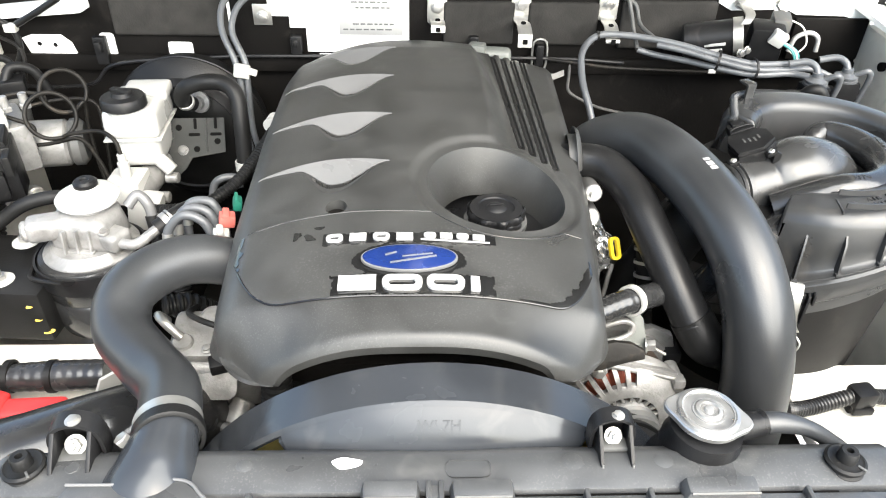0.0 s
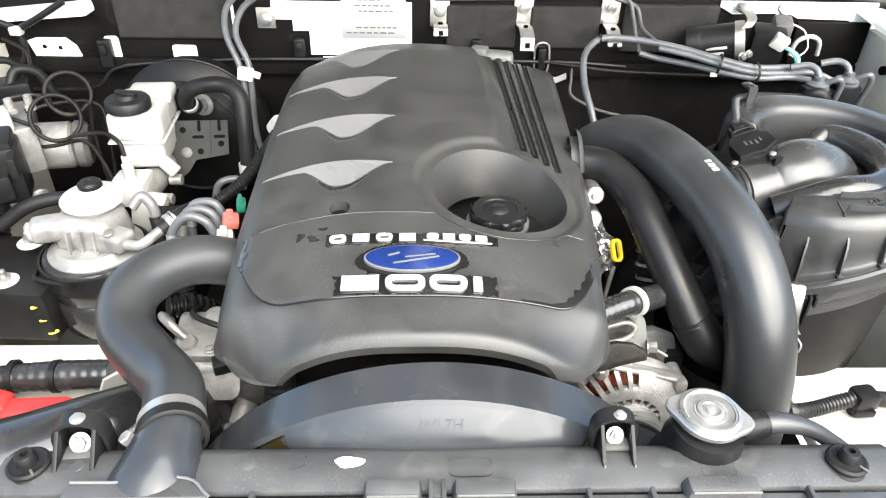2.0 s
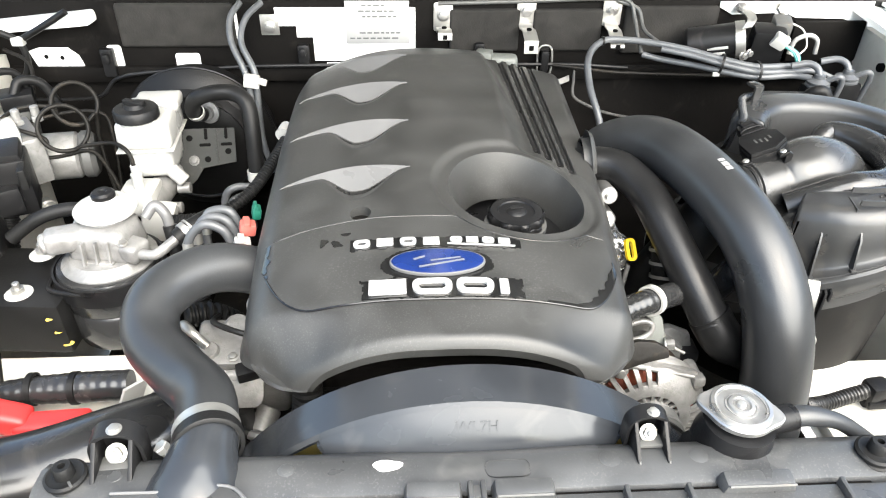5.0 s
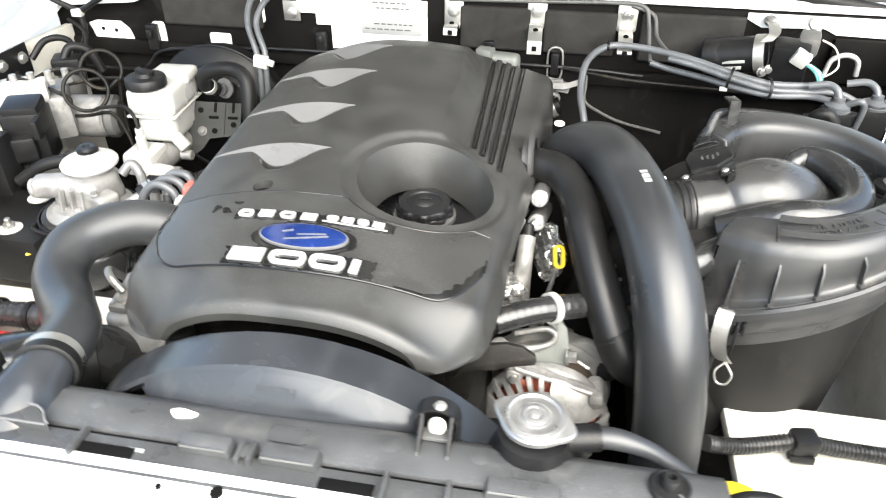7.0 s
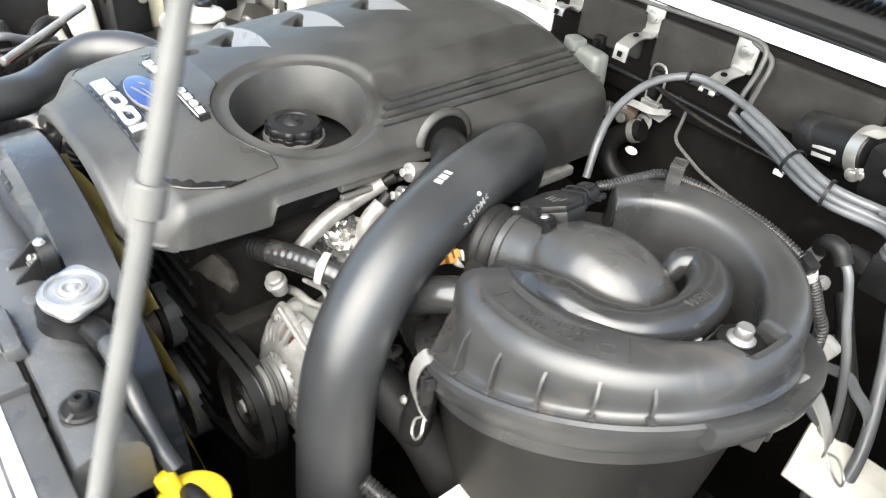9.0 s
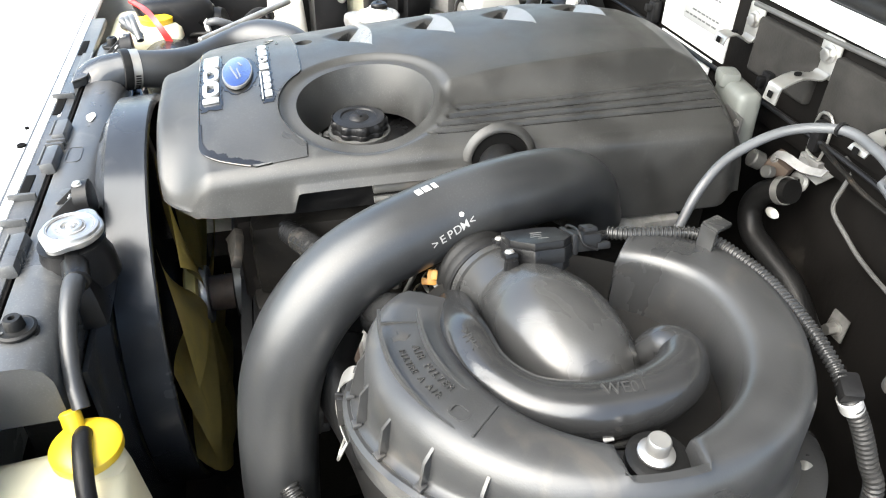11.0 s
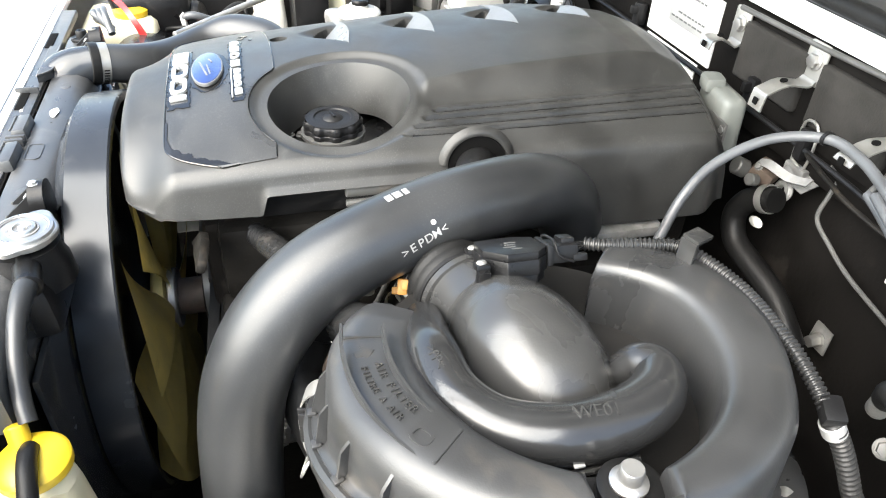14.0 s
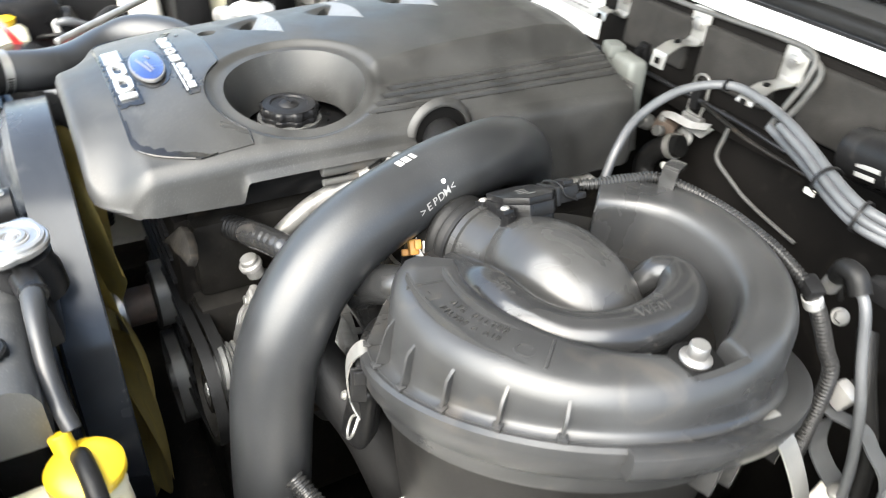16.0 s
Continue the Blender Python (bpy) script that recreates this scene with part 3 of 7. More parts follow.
def surface_patch(inside, mat, name, lift, x0, x1, y0, y1, step=0.003, label="", thick=0.0012, carve=False):
    """A thin skin lying on the cover wherever inside(x, y) holds."""
    bm = bmesh.new()
    vs = {}

    def vert(i, j, low):
        key = (i, j, low)
        if key not in vs:
            x, y = x0 + i * step, y0 + j * step
            vs[key] = bm.verts.new((x, y, cover_top(x, y, carve) + (lift - thick if low else lift)))
        return vs[key]

    nx, ny = int((x1 - x0) / step), int((y1 - y0) / step)
    cells = {(i, j) for i in range(nx) for j in range(ny) if inside(x0 + (i + 0.5) * step, y0 + (j + 0.5) * step)}
    for i, j in cells:
        bm.faces.new([vert(a, b, False) for a, b in ((i, j), (i + 1, j), (i + 1, j + 1), (i, j + 1))])
    rim = [e for e in bm.edges if e.is_boundary]
    low = bmesh.ops.extrude_edge_only(bm, edges=rim)["geom"]
    for v in low:
        if isinstance(v, bmesh.types.BMVert):
            v.co.z -= thick
    return part(name, bm, mat, engine_cover, label, 30)


def surface_strip(x0, x1, lo, hi, mat, name, lift, label="", nx=80, ny=24, thick=0.0016, carve=False):
    """A thin skin lying on the cover between two lines lo(x) and hi(x)."""
    bm = bmesh.new()
    rows = []
    for i in range(nx + 1):
        x = x0 + (x1 - x0) * i / nx
        a, b = lo(x), max(hi(x), lo(x) + 0.0002)
        rows.append([bm.verts.new((x, a + (b - a) * j / ny, cover_top(x, a + (b - a) * j / ny, carve) + lift)) for j in range(ny + 1)])
    for p, q in zip(rows, rows[1:]):
        for j in range(ny):
            bm.faces.new((p[j], q[j], q[j + 1], p[j + 1]))
    low = bmesh.ops.extrude_edge_only(bm, edges=[e for e in bm.edges if e.is_boundary])["geom"]
    for v in low:
        if isinstance(v, bmesh.types.BMVert):
            v.co.z -= thick
    return part(name, bm, mat, engine_cover, label, 30)


def panel_front(x):
    return 0.352 + 0.075 * (1 - math.sqrt(max(0.0, 1 - smoothstep(-0.140, -0.214, x) ** 2))) + 0.06 * (1 - math.sqrt(max(0.0, 1 - smoothstep(0.095, 0.153, x) ** 2)))


def panel_back(x):
    y = interp(x, (-0.214, -0.17, -0.10, -0.03, 0.153), (0.462, 0.470, 0.475, 0.475, 0.464))
    d = abs(x - WELL.x)
    return min(y, WELL.y - math.sqrt(0.100 ** 2 - d * d)) if d < 0.1 else y


def on_panel(x, y):
    return -0.213 < x < 0.152 and x > left_edge(y) + 0.012 and panel_front(x) < y < panel_back(x)


surface_strip(-0.213, 0.152, panel_front, panel_back, "panel", "badge_panel", 0.0012, "worn smooth black badge panel", 150, 40)
nz = lambda x, y, s: noise.noise(Vector((x * s, y * s, 3.1)))
surface_patch(lambda x, y: on_panel(x, y) and x > 0.07 and y - panel_front(x) < 0.003 + 0.010 * smoothstep(0.098, 0.132, x) * (1.2 + nz(x, y, 90)), "decal", "torn_decal", 0.0022, 0.06, 0.165, 0.35, 0.44, 0.0012, "torn remnant of glossy black film")
surface_patch(lambda x, y: on_panel(x, y) and x < -0.185 and y < 0.46 and x + 0.213 < 0.006 + 0.006 * nz(x, y, 110), "decal", "torn_decal", 0.0022, -0.216, -0.18, 0.39, 0.47, 0.0012, "torn remnant of glossy black film")
surface_patch(lambda x, y: abs(x + 0.03) < 0.077 + 0.006 * nz(x, y, 120) and abs(y - 0.3665) < 0.0125 + 0.003 * nz(x, y, 150), "decal", "torn_decal", 0.0022, -0.12, 0.06, 0.35, 0.385, 0.0014, "ragged black film behind the lettering")
surface_patch(lambda x, y: ((x + 0.034) / 0.056) ** 2 + ((y - 0.399) / 0.0235) ** 2 < 1 + 0.15 * nz(x, y, 100), "decal", "torn_decal", 0.0020, -0.1, 0.03, 0.37, 0.43, 0.0014, "ragged black film round the oval badge")
surface_patch(lambda x, y: abs(x + 0.034) < 0.088 and abs(y - 0.431) < 0.0075 + 0.004 * nz(x, y, 130), "decal", "torn_decal", 0.0020, -0.13, 0.06, 0.415, 0.445, 0.0014, "ragged black film behind the lettering")
surface_patch(lambda x, y: nz(x, y, 75) > 0.12 and abs(x + 0.133) < 0.02 and abs(y - 0.443) < 0.010, "decal", "torn_decal", 0.0022, -0.16, -0.11, 0.43, 0.46, 0.0012, "torn flakes of black film")


def panel_line(name, xs, edge, lift=0.0012, r=0.0011):
    """A thin dark bead on the cover along the line edge(x)."""
    return part(name, pipe([(float(x), edge(float(x)), cover_top(float(x), edge(float(x)), False) + lift) for x in xs], r, 6, 2), "decal", engine_cover)


panel_line("front_bead", np.linspace(-0.205, 0.150, 60), panel_front)
panel_line("rear_bead", np.linspace(-0.205, 0.150, 60), panel_back, 0.0008, 0.0008)
# facets coloured paler than the shell, for the light on their front faces
for i in range(4):
    surface_strip(-0.2115, -0.0585, lambda x, i=i: fin_shape(i, x)[0] - fin_shape(i, x)[1], lambda x, i=i: fin_shape(i, x)[0], "louvre", "louvre", 0.0012, "louvre facet painted pale grey for its lit face", 60, 8, carve=True)


def on_cover(x, y, lift=0.0):
    return Vector((x, y, cover_top(x, y, False) + lift))


def tilt_at(x, y, lift):
    """A pose lying on the cover, its y pointing to the rear."""
    a, b, c = on_cover(x, y), on_cover(x + 0.01, y), on_cover(x, y + 0.01)
    return axes(on_cover(x, y, lift), (b - a).cross(c - a), (b - a))


def ring_slab(w, h, t, d, m, cut=False):
    """A rounded hollow block; cut opens its right side."""
    out, inn = round_rect(w, h, min(w, h) * 0.42, 5), round_rect(w - 2 * t, h - 2 * t * 0.8, min(w, h) * 0.22, 5)
    bm = bmesh.new()
    rows = []
    for z in (0, d):
        rows.append(([bm.verts.new((*p, z)) for p in out], [bm.verts.new((*p, z)) for p in inn]))
    n = len(out)
    for k in range(n):
        q = (k + 1) % n
        if cut and out[k][0] > w * 0.3 and abs(out[k][1]) <= h * 0.2 and abs(out[q][1]) <= h * 0.2:
            continue
        (a, b), (c, e) = rows
        for f in ((a[k], a[q], c[q], c[k]), (b[k], b[q], e[q], e[k]), (c[k], c[q], e[q], e[k]), (a[k], a[q], b[q], b[k])):
            bm.faces.new(f)
    return put(bm, m)


# black strips along the grooves, for worn film and the shade between ribs
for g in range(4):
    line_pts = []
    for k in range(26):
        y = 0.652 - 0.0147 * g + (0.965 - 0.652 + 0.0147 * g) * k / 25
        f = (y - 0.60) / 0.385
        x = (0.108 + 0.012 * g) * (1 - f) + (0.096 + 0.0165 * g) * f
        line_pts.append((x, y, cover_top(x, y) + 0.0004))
    part("groove_shade_strip", pipe(line_pts, 0.0034, 8, 2), "breather", engine_cover, "black strip for the worn film and shade in a groove")

# badge shapes stay plain silver blocks of the size of the marks
for x, w, kind in ((-0.083, 0.036, "bar"), (-0.0405, 0.038, "ring"), (0.0005, 0.036, "ring"), (0.0285, 0.009, "bar")):
    m = tilt_at(x, 0.3665, 0.0022)
    bm = box((w, 0.019, 0.003), (0, 0, 0.0015), 0.0008) if kind == "bar" else ring_slab(w, 0.019, 0.0062, 0.003, Matrix())
    part("badge_block", put(bm, m), "chrome", engine_cover, "plain silver badge block")
for k in range(8):
    w = 0.017 if k < 4 else 0.0125
    x = (-0.1095 + 0.0235 * k) if k < 4 else (-0.0135 + 0.0165 * (k - 4))
    bm = ring_slab(w, 0.0115 if k < 4 else 0.0085, 0.0038, 0.002, Matrix()) if k % 2 == 0 else box((w, 0.0115 if k < 4 else 0.0085, 0.002), (0, 0, 0.001), 0.0006)
    part("badge_block", put(bm, tilt_at(x, 0.431 if k < 4 else 0.4325, 0.0022)), "chrome", engine_cover, "small plain silver badge block")
part("badge_underline", put(box((0.07, 0.0016, 0.0015), (0, 0, 0.0007), 0.0004), tilt_at(0.012, 0.4255, 0.0022)), "chrome", engine_cover)
oval = lambda a, b, n=40: [(a * math.cos(2 * math.pi * k / n), b * math.sin(2 * math.pi * k / n)) for k in range(n)]
m = tilt_at(-0.034, 0.3985, 0.0020)
rim_badge = part("badge_rim", put(prism(oval(0.0474, 0.0187), 0.004, None, 0.001), m), "louvre", engine_cover, "silver rim of the oval badge")
part("badge_face", put(prism(oval(0.0455, 0.0172), 0.0046, None, 0.0004), m), "blue", rim_badge, "blue enamel oval face")
part("badge_stroke", put(join(box((0.046, 0.0022, 0.0006), (0.004, -0.004, 0.005), 0.0002, (0, 0, 12)), box((0.012, 0.0022, 0.0006), (-0.018, 0.004, 0.005), 0.0002, (0, 0, 20)), box((0.03, 0.0018, 0.0006), (0.008, 0.002, 0.005), 0.0002, (0, 0, 8))), m), "louvre", rim_badge, "thin silver strokes on the oval")

# dark disc just below the hole's rim stands in for its inner shade
part("hole_shade", lathe([(0, 0), (0.013, 0), (0.013, 0.002), (0, 0.002)], pose(HOLE.x, HOLE.y, cover_top(HOLE.x, HOLE.y, False) - 0.012), 20), "lining", engine_cover)
# filler neck and cap in the well
filler = thing("oil_filler_cap", (0.065, 0.532, 1.12), "black lobed oil filler cap in the cover's well", "oil cap")
lobes = lambda a: 1 + 0.055 * math.tanh(2.2 * math.cos(9 * a))
part("neck", lathe([(0.030, 0), (0.030, 0.03), (0.037, 0.032), (0.037, 0.037), (0, 0.037)], pose(0.065, 0.532, 1.118), 32), "grey_steel", filler, "cast filler neck")
oil_cap = part("cap", lathe([(0, 0), (0.031, 0), (0.0325, 0.002), (0.0325, 0.006), (0.0315, 0.007), (0.0315, 0.008), (0.0325, 0.009), (0.0325, 0.0145), (0.0305, 0.017)], pose(0.065, 0.532, 1.154), 108, wob=lobes), "black", filler, "lobed black rim")
part("face", lathe([(0.0305, 0.0165), (0.0305, 0.0172), (0.0245, 0.0182), (0.0215, 0.0182), (0.0205, 0.0165), (0.012, 0.0165), (0.009, 0.0195), (0, 0.0205)], pose(0.065, 0.532, 1.154), 48), "black", oil_cap, "worn black face")
part("grip", box((0.016, 0.003, 0.002), (0.065, 0.532, 1.1755), 0.0008, (0, 0, 10)), "black", oil_cap)
for k, (dx, dy) in enumerate(((-0.045, -0.035), (-0.04, -0.048), (0.035, -0.042))):
    part("neck_bolt", bolt(0.0045, (0.065 + dx, 0.532 + dy, 1.128 + 0.004 * k)), "alloy", filler)

# engine block under the cover
block = thing("engine_block", (0, 0.68, 0.5), "oily dark iron and alloy engine block under its cover", "engine")
part("block", box((0.36, 0.62, 0.42), (-0.02, 0.69, 0.77), 0.02), "iron", block)
part("head", box((0.32, 0.60, 0.10), (-0.02, 0.69, 1.03), 0.012), "iron", block, "dark cylinder head")
part("rocker_cover", box((0.26, 0.56, 0.045), (0.0, 0.70, 1.105), 0.015), "black", block)
part("rail", join(rod(0.007, (0.168, 0.53, 1.135), (0.168, 0.66, 1.135)), rod(0.004, (0.172, 0.53, 1.122), (0.172, 0.66, 1.122))), "grey_steel", block, "steel pipe along the head")
part("timing_case", box((0.30, 0.04, 0.36), (-0.03, 0.392, 0.90), 0.02), "lining", block, "black timing case")
for k in range(9):
    part("case_rib", box((0.26, 0.006, 0.006), (-0.03, 0.3705, 0.78 + 0.034 * k), 0.001), "black", block)
part("head_edge", box((0.045, 0.13, 0.014), (0.185, 0.84, 1.058), 0.004), "alloy", block, "machined alloy edge")

# ---- hoses ----
big = thing("intake_hose", (0.37, 0.39, 0.6), "thick smooth black rubber charge air hose", "hose")
part("hose", pipe([(0.205, 0.78, 1.085), (0.235, 0.745, 1.145), (0.277, 0.675, 1.182), (0.3120, 0.562, 1.181), (0.3365, 0.470, 1.150), (0.354, 0.415, 1.075), (0.367, 0.395, 0.95), (0.37, 0.39, 0.78), (0.37, 0.39, 0.6)], [0.036, 0.0365, 0.0366, 0.0366, 0.0370, 0.0378, 0.038, 0.038, 0.038], 36, 14), "rubber", big)
HOSE = [Vector(q[:3]) for q in spline([(0.235, 0.745, 1.145), (0.277, 0.675, 1.182), (0.3120, 0.562, 1.181), (0.3365, 0.470, 1.150)], 90)]


def on_hose(p, right):
    """A pose on the thick hose's skin, above the point p, with its x along right."""
    p = Vector(p)
    c = min(HOSE, key=lambda q: (q - p).length)
    n = (p - c).normalized()
    return axes(c + n * 0.0367, n, right)


def wrapped(bm):
    """Lays flat lettering round the thick hose."""
    for v in bm.verts:
        c = min(HOSE, key=lambda q: (q - v.co).length)
        v.co = c + (v.co - c).normalized() * 0.0370
    return bm


for k in range(3):
    part("paint_mark", put(box(((0.0058, 0.0068, 0.0044)[k], 0.0085, 0.0005), (0, 0, 0.0002), 0.0002), on_hose((0.3150 - 0.0022 * k, 0.5480 + 0.0078 * k, 1.2185), (-0.28, 0.95, 0))), "label", big, "pale paint mark")
for k, ch in enumerate(">EPDM<"):
    f = (k - 2.5) / 5
    part("printed_letter", wrapped(words(ch, 0.0112, on_hose((0.3445 - 0.008 * f, 0.573 + 0.037 * f, 1.190 + 0.013 * f), (-0.20, 0.92, 0.34)), 0.0, 0.0001)), "label", big, "printed white letter")
part("paint_dot", put(lathe([(0, 0), (0.0022, 0), (0.0022, 0.0008), (0, 0.0008)], None, 14), on_hose((0.341, 0.582, 1.2050), (0, 1, 0))), "mark", big, "white paint dot")
second = thing("breather_hose", (0.33, 0.42, 0.75), "slim black rubber hose from the cover's side", "hose")
part("hose", pipe([(0.150, 0.674, 1.154), (0.188, 0.668, 1.160), (0.218, 0.654, 1.161), (0.236, 0.628, 1.155), (0.248, 0.596, 1.147), (0.258, 0.558, 1.130), (0.277, 0.505, 1.095), (0.302, 0.462, 1.050)], [0.0225, 0.0225, 0.0228, 0.0232, 0.0234, 0.0235, 0.0235, 0.0235], 28, 12), "breather", second)
part("lower_hose", pipe([(0.298, 0.470, 1.058), (0.318, 0.455, 1.030), (0.350, 0.468, 1.005), (0.390, 0.488, 0.965), (0.43, 0.505, 0.90)], 0.0258, 28, 12), "rubber_matt", second, "matt black lower hose")
HOOD = axes((0.1765, 0.670, 1.161), (1, -0.05, 0.10), (0, 1, 0))
part("hose_hood", lathe([(0.0425, 0.0050), (0.0400, 0.0086), (0.0372, 0.0110), (0.0350, 0.0116), (0.0330, 0.0108), (0.0320, 0.006), (0.0320, -0.004)], HOOD, 40, 4, 176), "cover", engine_cover, "moulded arch over the hose's way out")
# black disc before the shell stands in for the shade under the arch
part("mouth_shade", lathe([(0, 0.0090), (0.0318, 0.0090), (0.0318, 0.0), (0, 0.0)], HOOD, 40), "slot_shade", engine_cover, "black disc for the shade under the arch")
rad_hose = thing("radiator_hose", (-0.23, 0.2, 1.1), "thick black rubber upper radiator hose bent like an S", "hose")
part("hose", pipe([(-0.17, 0.505, 1.075), (-0.23, 0.502, 1.112), (-0.285, 0.478, 1.135), (-0.325, 0.43, 1.135), (-0.322, 0.383, 1.122), (-0.285, 0.338, 1.118), (-0.25, 0.295, 1.125), (-0.233, 0.234, 1.135)], [0.027, 0.0275, 0.028, 0.0285, 0.0285, 0.028, 0.0272, 0.0265], 32, 14), "rubber", rad_hose)
axis = Vector((0.03, -0.09, 0.014)).normalized()
cl = axes(Vector((-0.2355, 0.246, 1.133)), axis)
part("hose_end", lathe([(0.0255, 0.006), (0.0292, 0.006), (0.0296, 0.009), (0.0292, 0.017), (0.0275, 0.018), (0.0255, 0.018)], cl, 40), "rubber_matt", rad_hose, "thick cut end of the hose")
clamp = part("hose_clamp", lathe([(0.0262, -0.006), (0.0285, -0.006), (0.0285, 0.006), (0.0262, 0.006)], cl, 40), "steel", rad_hose, "slotted steel worm-drive clamp")
for k in range(9):
    a = radians(-62 + 8 * k)
    part("clamp_slot", put(box((0.0009, 0.0020, 0.007), (0, 0, 0), 0.0002), cl @ pose(0.0286 * math.cos(a), 0.0286 * math.sin(a), 0, 0, 0, math.degrees(a))), "slot_shade", clamp)
part("clamp_screw", put(join(rod(0.005, (-0.012, -0.033, 0), (0.012, -0.033, 0)), rod(0.0065, (-0.019, -0.033, 0), (-0.012, -0.033, 0), 6)), cl @ pose(0, 0, 0, 0, 0, -60)), "steel", clamp)

# ---- fan, shroud, radiator ----
FAN = Vector((-0.012, 0.30, 0.897))
HUB = Vector((-0.006, 0.283, 0.880))
shroud = thing("fan_shroud", (-0.012, 0.27, 0.6), "glossy black plastic radiator fan shroud", "fan shroud")


def arch(profile, a0, a1, seg=72):
    """Sweeps (radius, y) pairs round the fan's axis."""
    bm = bmesh.new()
    rows = []
    for i in range(seg + 1):
        a = radians(a0 + (a1 - a0) * i / seg)
        rows.append([bm.verts.new((FAN.x + r * math.cos(a), y, FAN.z + r * math.sin(a))) for r, y in profile])
    for p, q in zip(rows, rows[1:]):
        for k in range(len(profile) - 1):
            bm.faces.new((p[k], q[k], q[k + 1], p[k + 1]))
    bm.faces.new(rows[0])
    bm.faces.new(rows[-1])
    return bm


part("rim_band", arch([(0.262, 0.243), (0.266, 0.246), (0.268, 0.288), (0.266, 0.290), (0.258, 0.290), (0.257, 0.246)], -75, 255), "shroud", shroud)
part("front_hood", arch([(0.20, 0.218), (0.226, 0.222), (0.245, 0.231), (0.257, 0.240), (0.264, 0.246), (0.264, 0.252), (0.258, 0.252), (0.24, 0.238), (0.2, 0.226)], 60, 120), "shroud", shroud, "sloping front of the shroud with a bright ridge")
for a in (60, 120):
    part("hood_cheek", arch([(0.19, 0.222), (0.258, 0.241), (0.262, 0.256), (0.19, 0.256)], a - 0.9, a + 0.9, 2), "shroud", shroud)
part("back_plate", box((0.66, 0.006, 0.42), (-0.01, 0.238, 0.86), 0.002), "shroud", shroud)
part("moulded_code", words("WL7H", 0.0135, Matrix.Translation((-0.008, 0.2335, 1.145)) @ pose(0, 0, 0, 58, 0, 0), 0.0009), "shroud", shroud, "moulded part code")
fan = thing("cooling_fan", tuple(HUB), "aged yellowish plastic cooling fan behind the radiator", "fan")
part("hub", lathe([(0, 0), (0.046, 0), (0.050, 0.004), (0.050, 0.016), (0.044, 0.018), (0, 0.018)], axes(HUB, (0, 1, 0)), 32), "fan", fan)
for k in range(11):
    bm = bmesh.new()
    rows = []
    for j in range(11):
        s = j / 10
        r = 0.046 + 0.202 * s
        tw, ch = radians(36 - 28 * s), 0.034 + 0.134 * s ** 1.2
        row = []
        for i in range(7):
            q = (i / 6 - 0.5) * ch
            row.append(bm.verts.new((r * math.cos(q / r * math.cos(tw)), r * math.sin(q / r * math.cos(tw)), 0.018 + q * math.sin(tw) + 0.004 * math.cos(math.pi * (i / 6 - 0.5)))))
        rows.append(row)
    for p, q in zip(rows, rows[1:]):
        for i in range(6):
            bm.faces.new((p[i], p[i + 1], q[i + 1], q[i]))
    bmesh.ops.solidify(bm, geom=bm.faces[:], thickness=0.003)
    part("blade", put(bm, axes(HUB, (0, 1, 0)) @ pose(0, 0, 0, 0, 0, 360 / 11 * k)), "fan", fan)
clutch = thing("fan_clutch", (HUB.x, 0.31, HUB.z), "metal viscous fan clutch on its shaft", "fan clutch")
part("flange", lathe([(0, 0), (0.040, 0), (0.042, 0.002), (0.042, 0.010), (0.040, 0.012), (0, 0.012)], axes(HUB + Vector((0, 0.019, 0)), (0, 1, 0)), 36), "steel", clutch, "worn bright flange")
part("shaft", lathe([(0, 0), (0.026, 0), (0.026, 0.034), (0, 0.034)], axes(HUB + Vector((0, 0.031, 0)), (0, 1, 0)), 28), "rust", clutch, "rusty brown shaft")
part("disc", lathe([(0, 0), (0.038, 0), (0.040, 0.003), (0.040, 0.012), (0, 0.012)], axes(HUB + Vector((0, 0.065, 0)), (0, 1, 0)), 32), "iron", clutch)

radiator = thing("radiator", (0, 0.19, 0.55), "black radiator with plastic top tank", "radiator")
tank_prof = [(-0.028, -0.055), (-0.028, -0.004), (-0.022, 0.006), (-0.008, 0.010), (0.010, 0.009), (0.022, 0.002), (0.027, -0.010), (0.027, -0.055)]
bm = bmesh.new()
rows = [[bm.verts.new((x, 0.206 + a, 1.122 + b)) for a, b in tank_prof] for x in [float(v) for v in np.linspace(-0.36, 0.37, 24)]]
for p, q in zip(rows, rows[1:]):
    for k in range(len(tank_prof) - 1):
        bm.faces.new((p[k], p[k + 1], q[k + 1], q[k]))
bm.faces.new(rows[0])
bm.faces.new(rows[-1])
tank = part("top_tank", bm, "trim_plastic", radiator, "dusty black plastic top tank")
part("core", box((0.68, 0.04, 0.5), (0, 0.2, 0.82), 0.003), "iron", radiator)
part("paint_spot", prism([(0.012 * math.cos(a) * (1 + 0.12 * math.sin(3 * a)), 0.0052 * math.sin(a) * (1 + 0.15 * math.cos(3 * a))) for a in np.linspace(0, 6.0, 16)], 0.001, pose(-0.083, 0.207, 1.1325)), "mark", tank, "white paint spot")
part("outlet", pipe([(-0.238, 0.196, 1.082), (-0.237, 0.202, 1.110), (-0.2355, 0.213, 1.124), (-0.2345, 0.232, 1.1325), (-0.2345, 0.246, 1.134)], [0.062, 0.046, 0.034, 0.0268, 0.0262], 36, 10), "shroud", tank, "flared outlet spigot")
part("filler_neck", lathe([(0.036, 0), (0.034, 0.02), (0.030, 0.03), (0.030, 0.04), (0, 0.04)], pose(0.216, 0.232, 1.105), 28), "black", tank)
part("moulded_frame", ring_slab(0.037, 0.017, 0.0009, 0.0009, pose(0.0145, 0.2015, 1.1315)), "trim_plastic", tank, "moulded label frame")
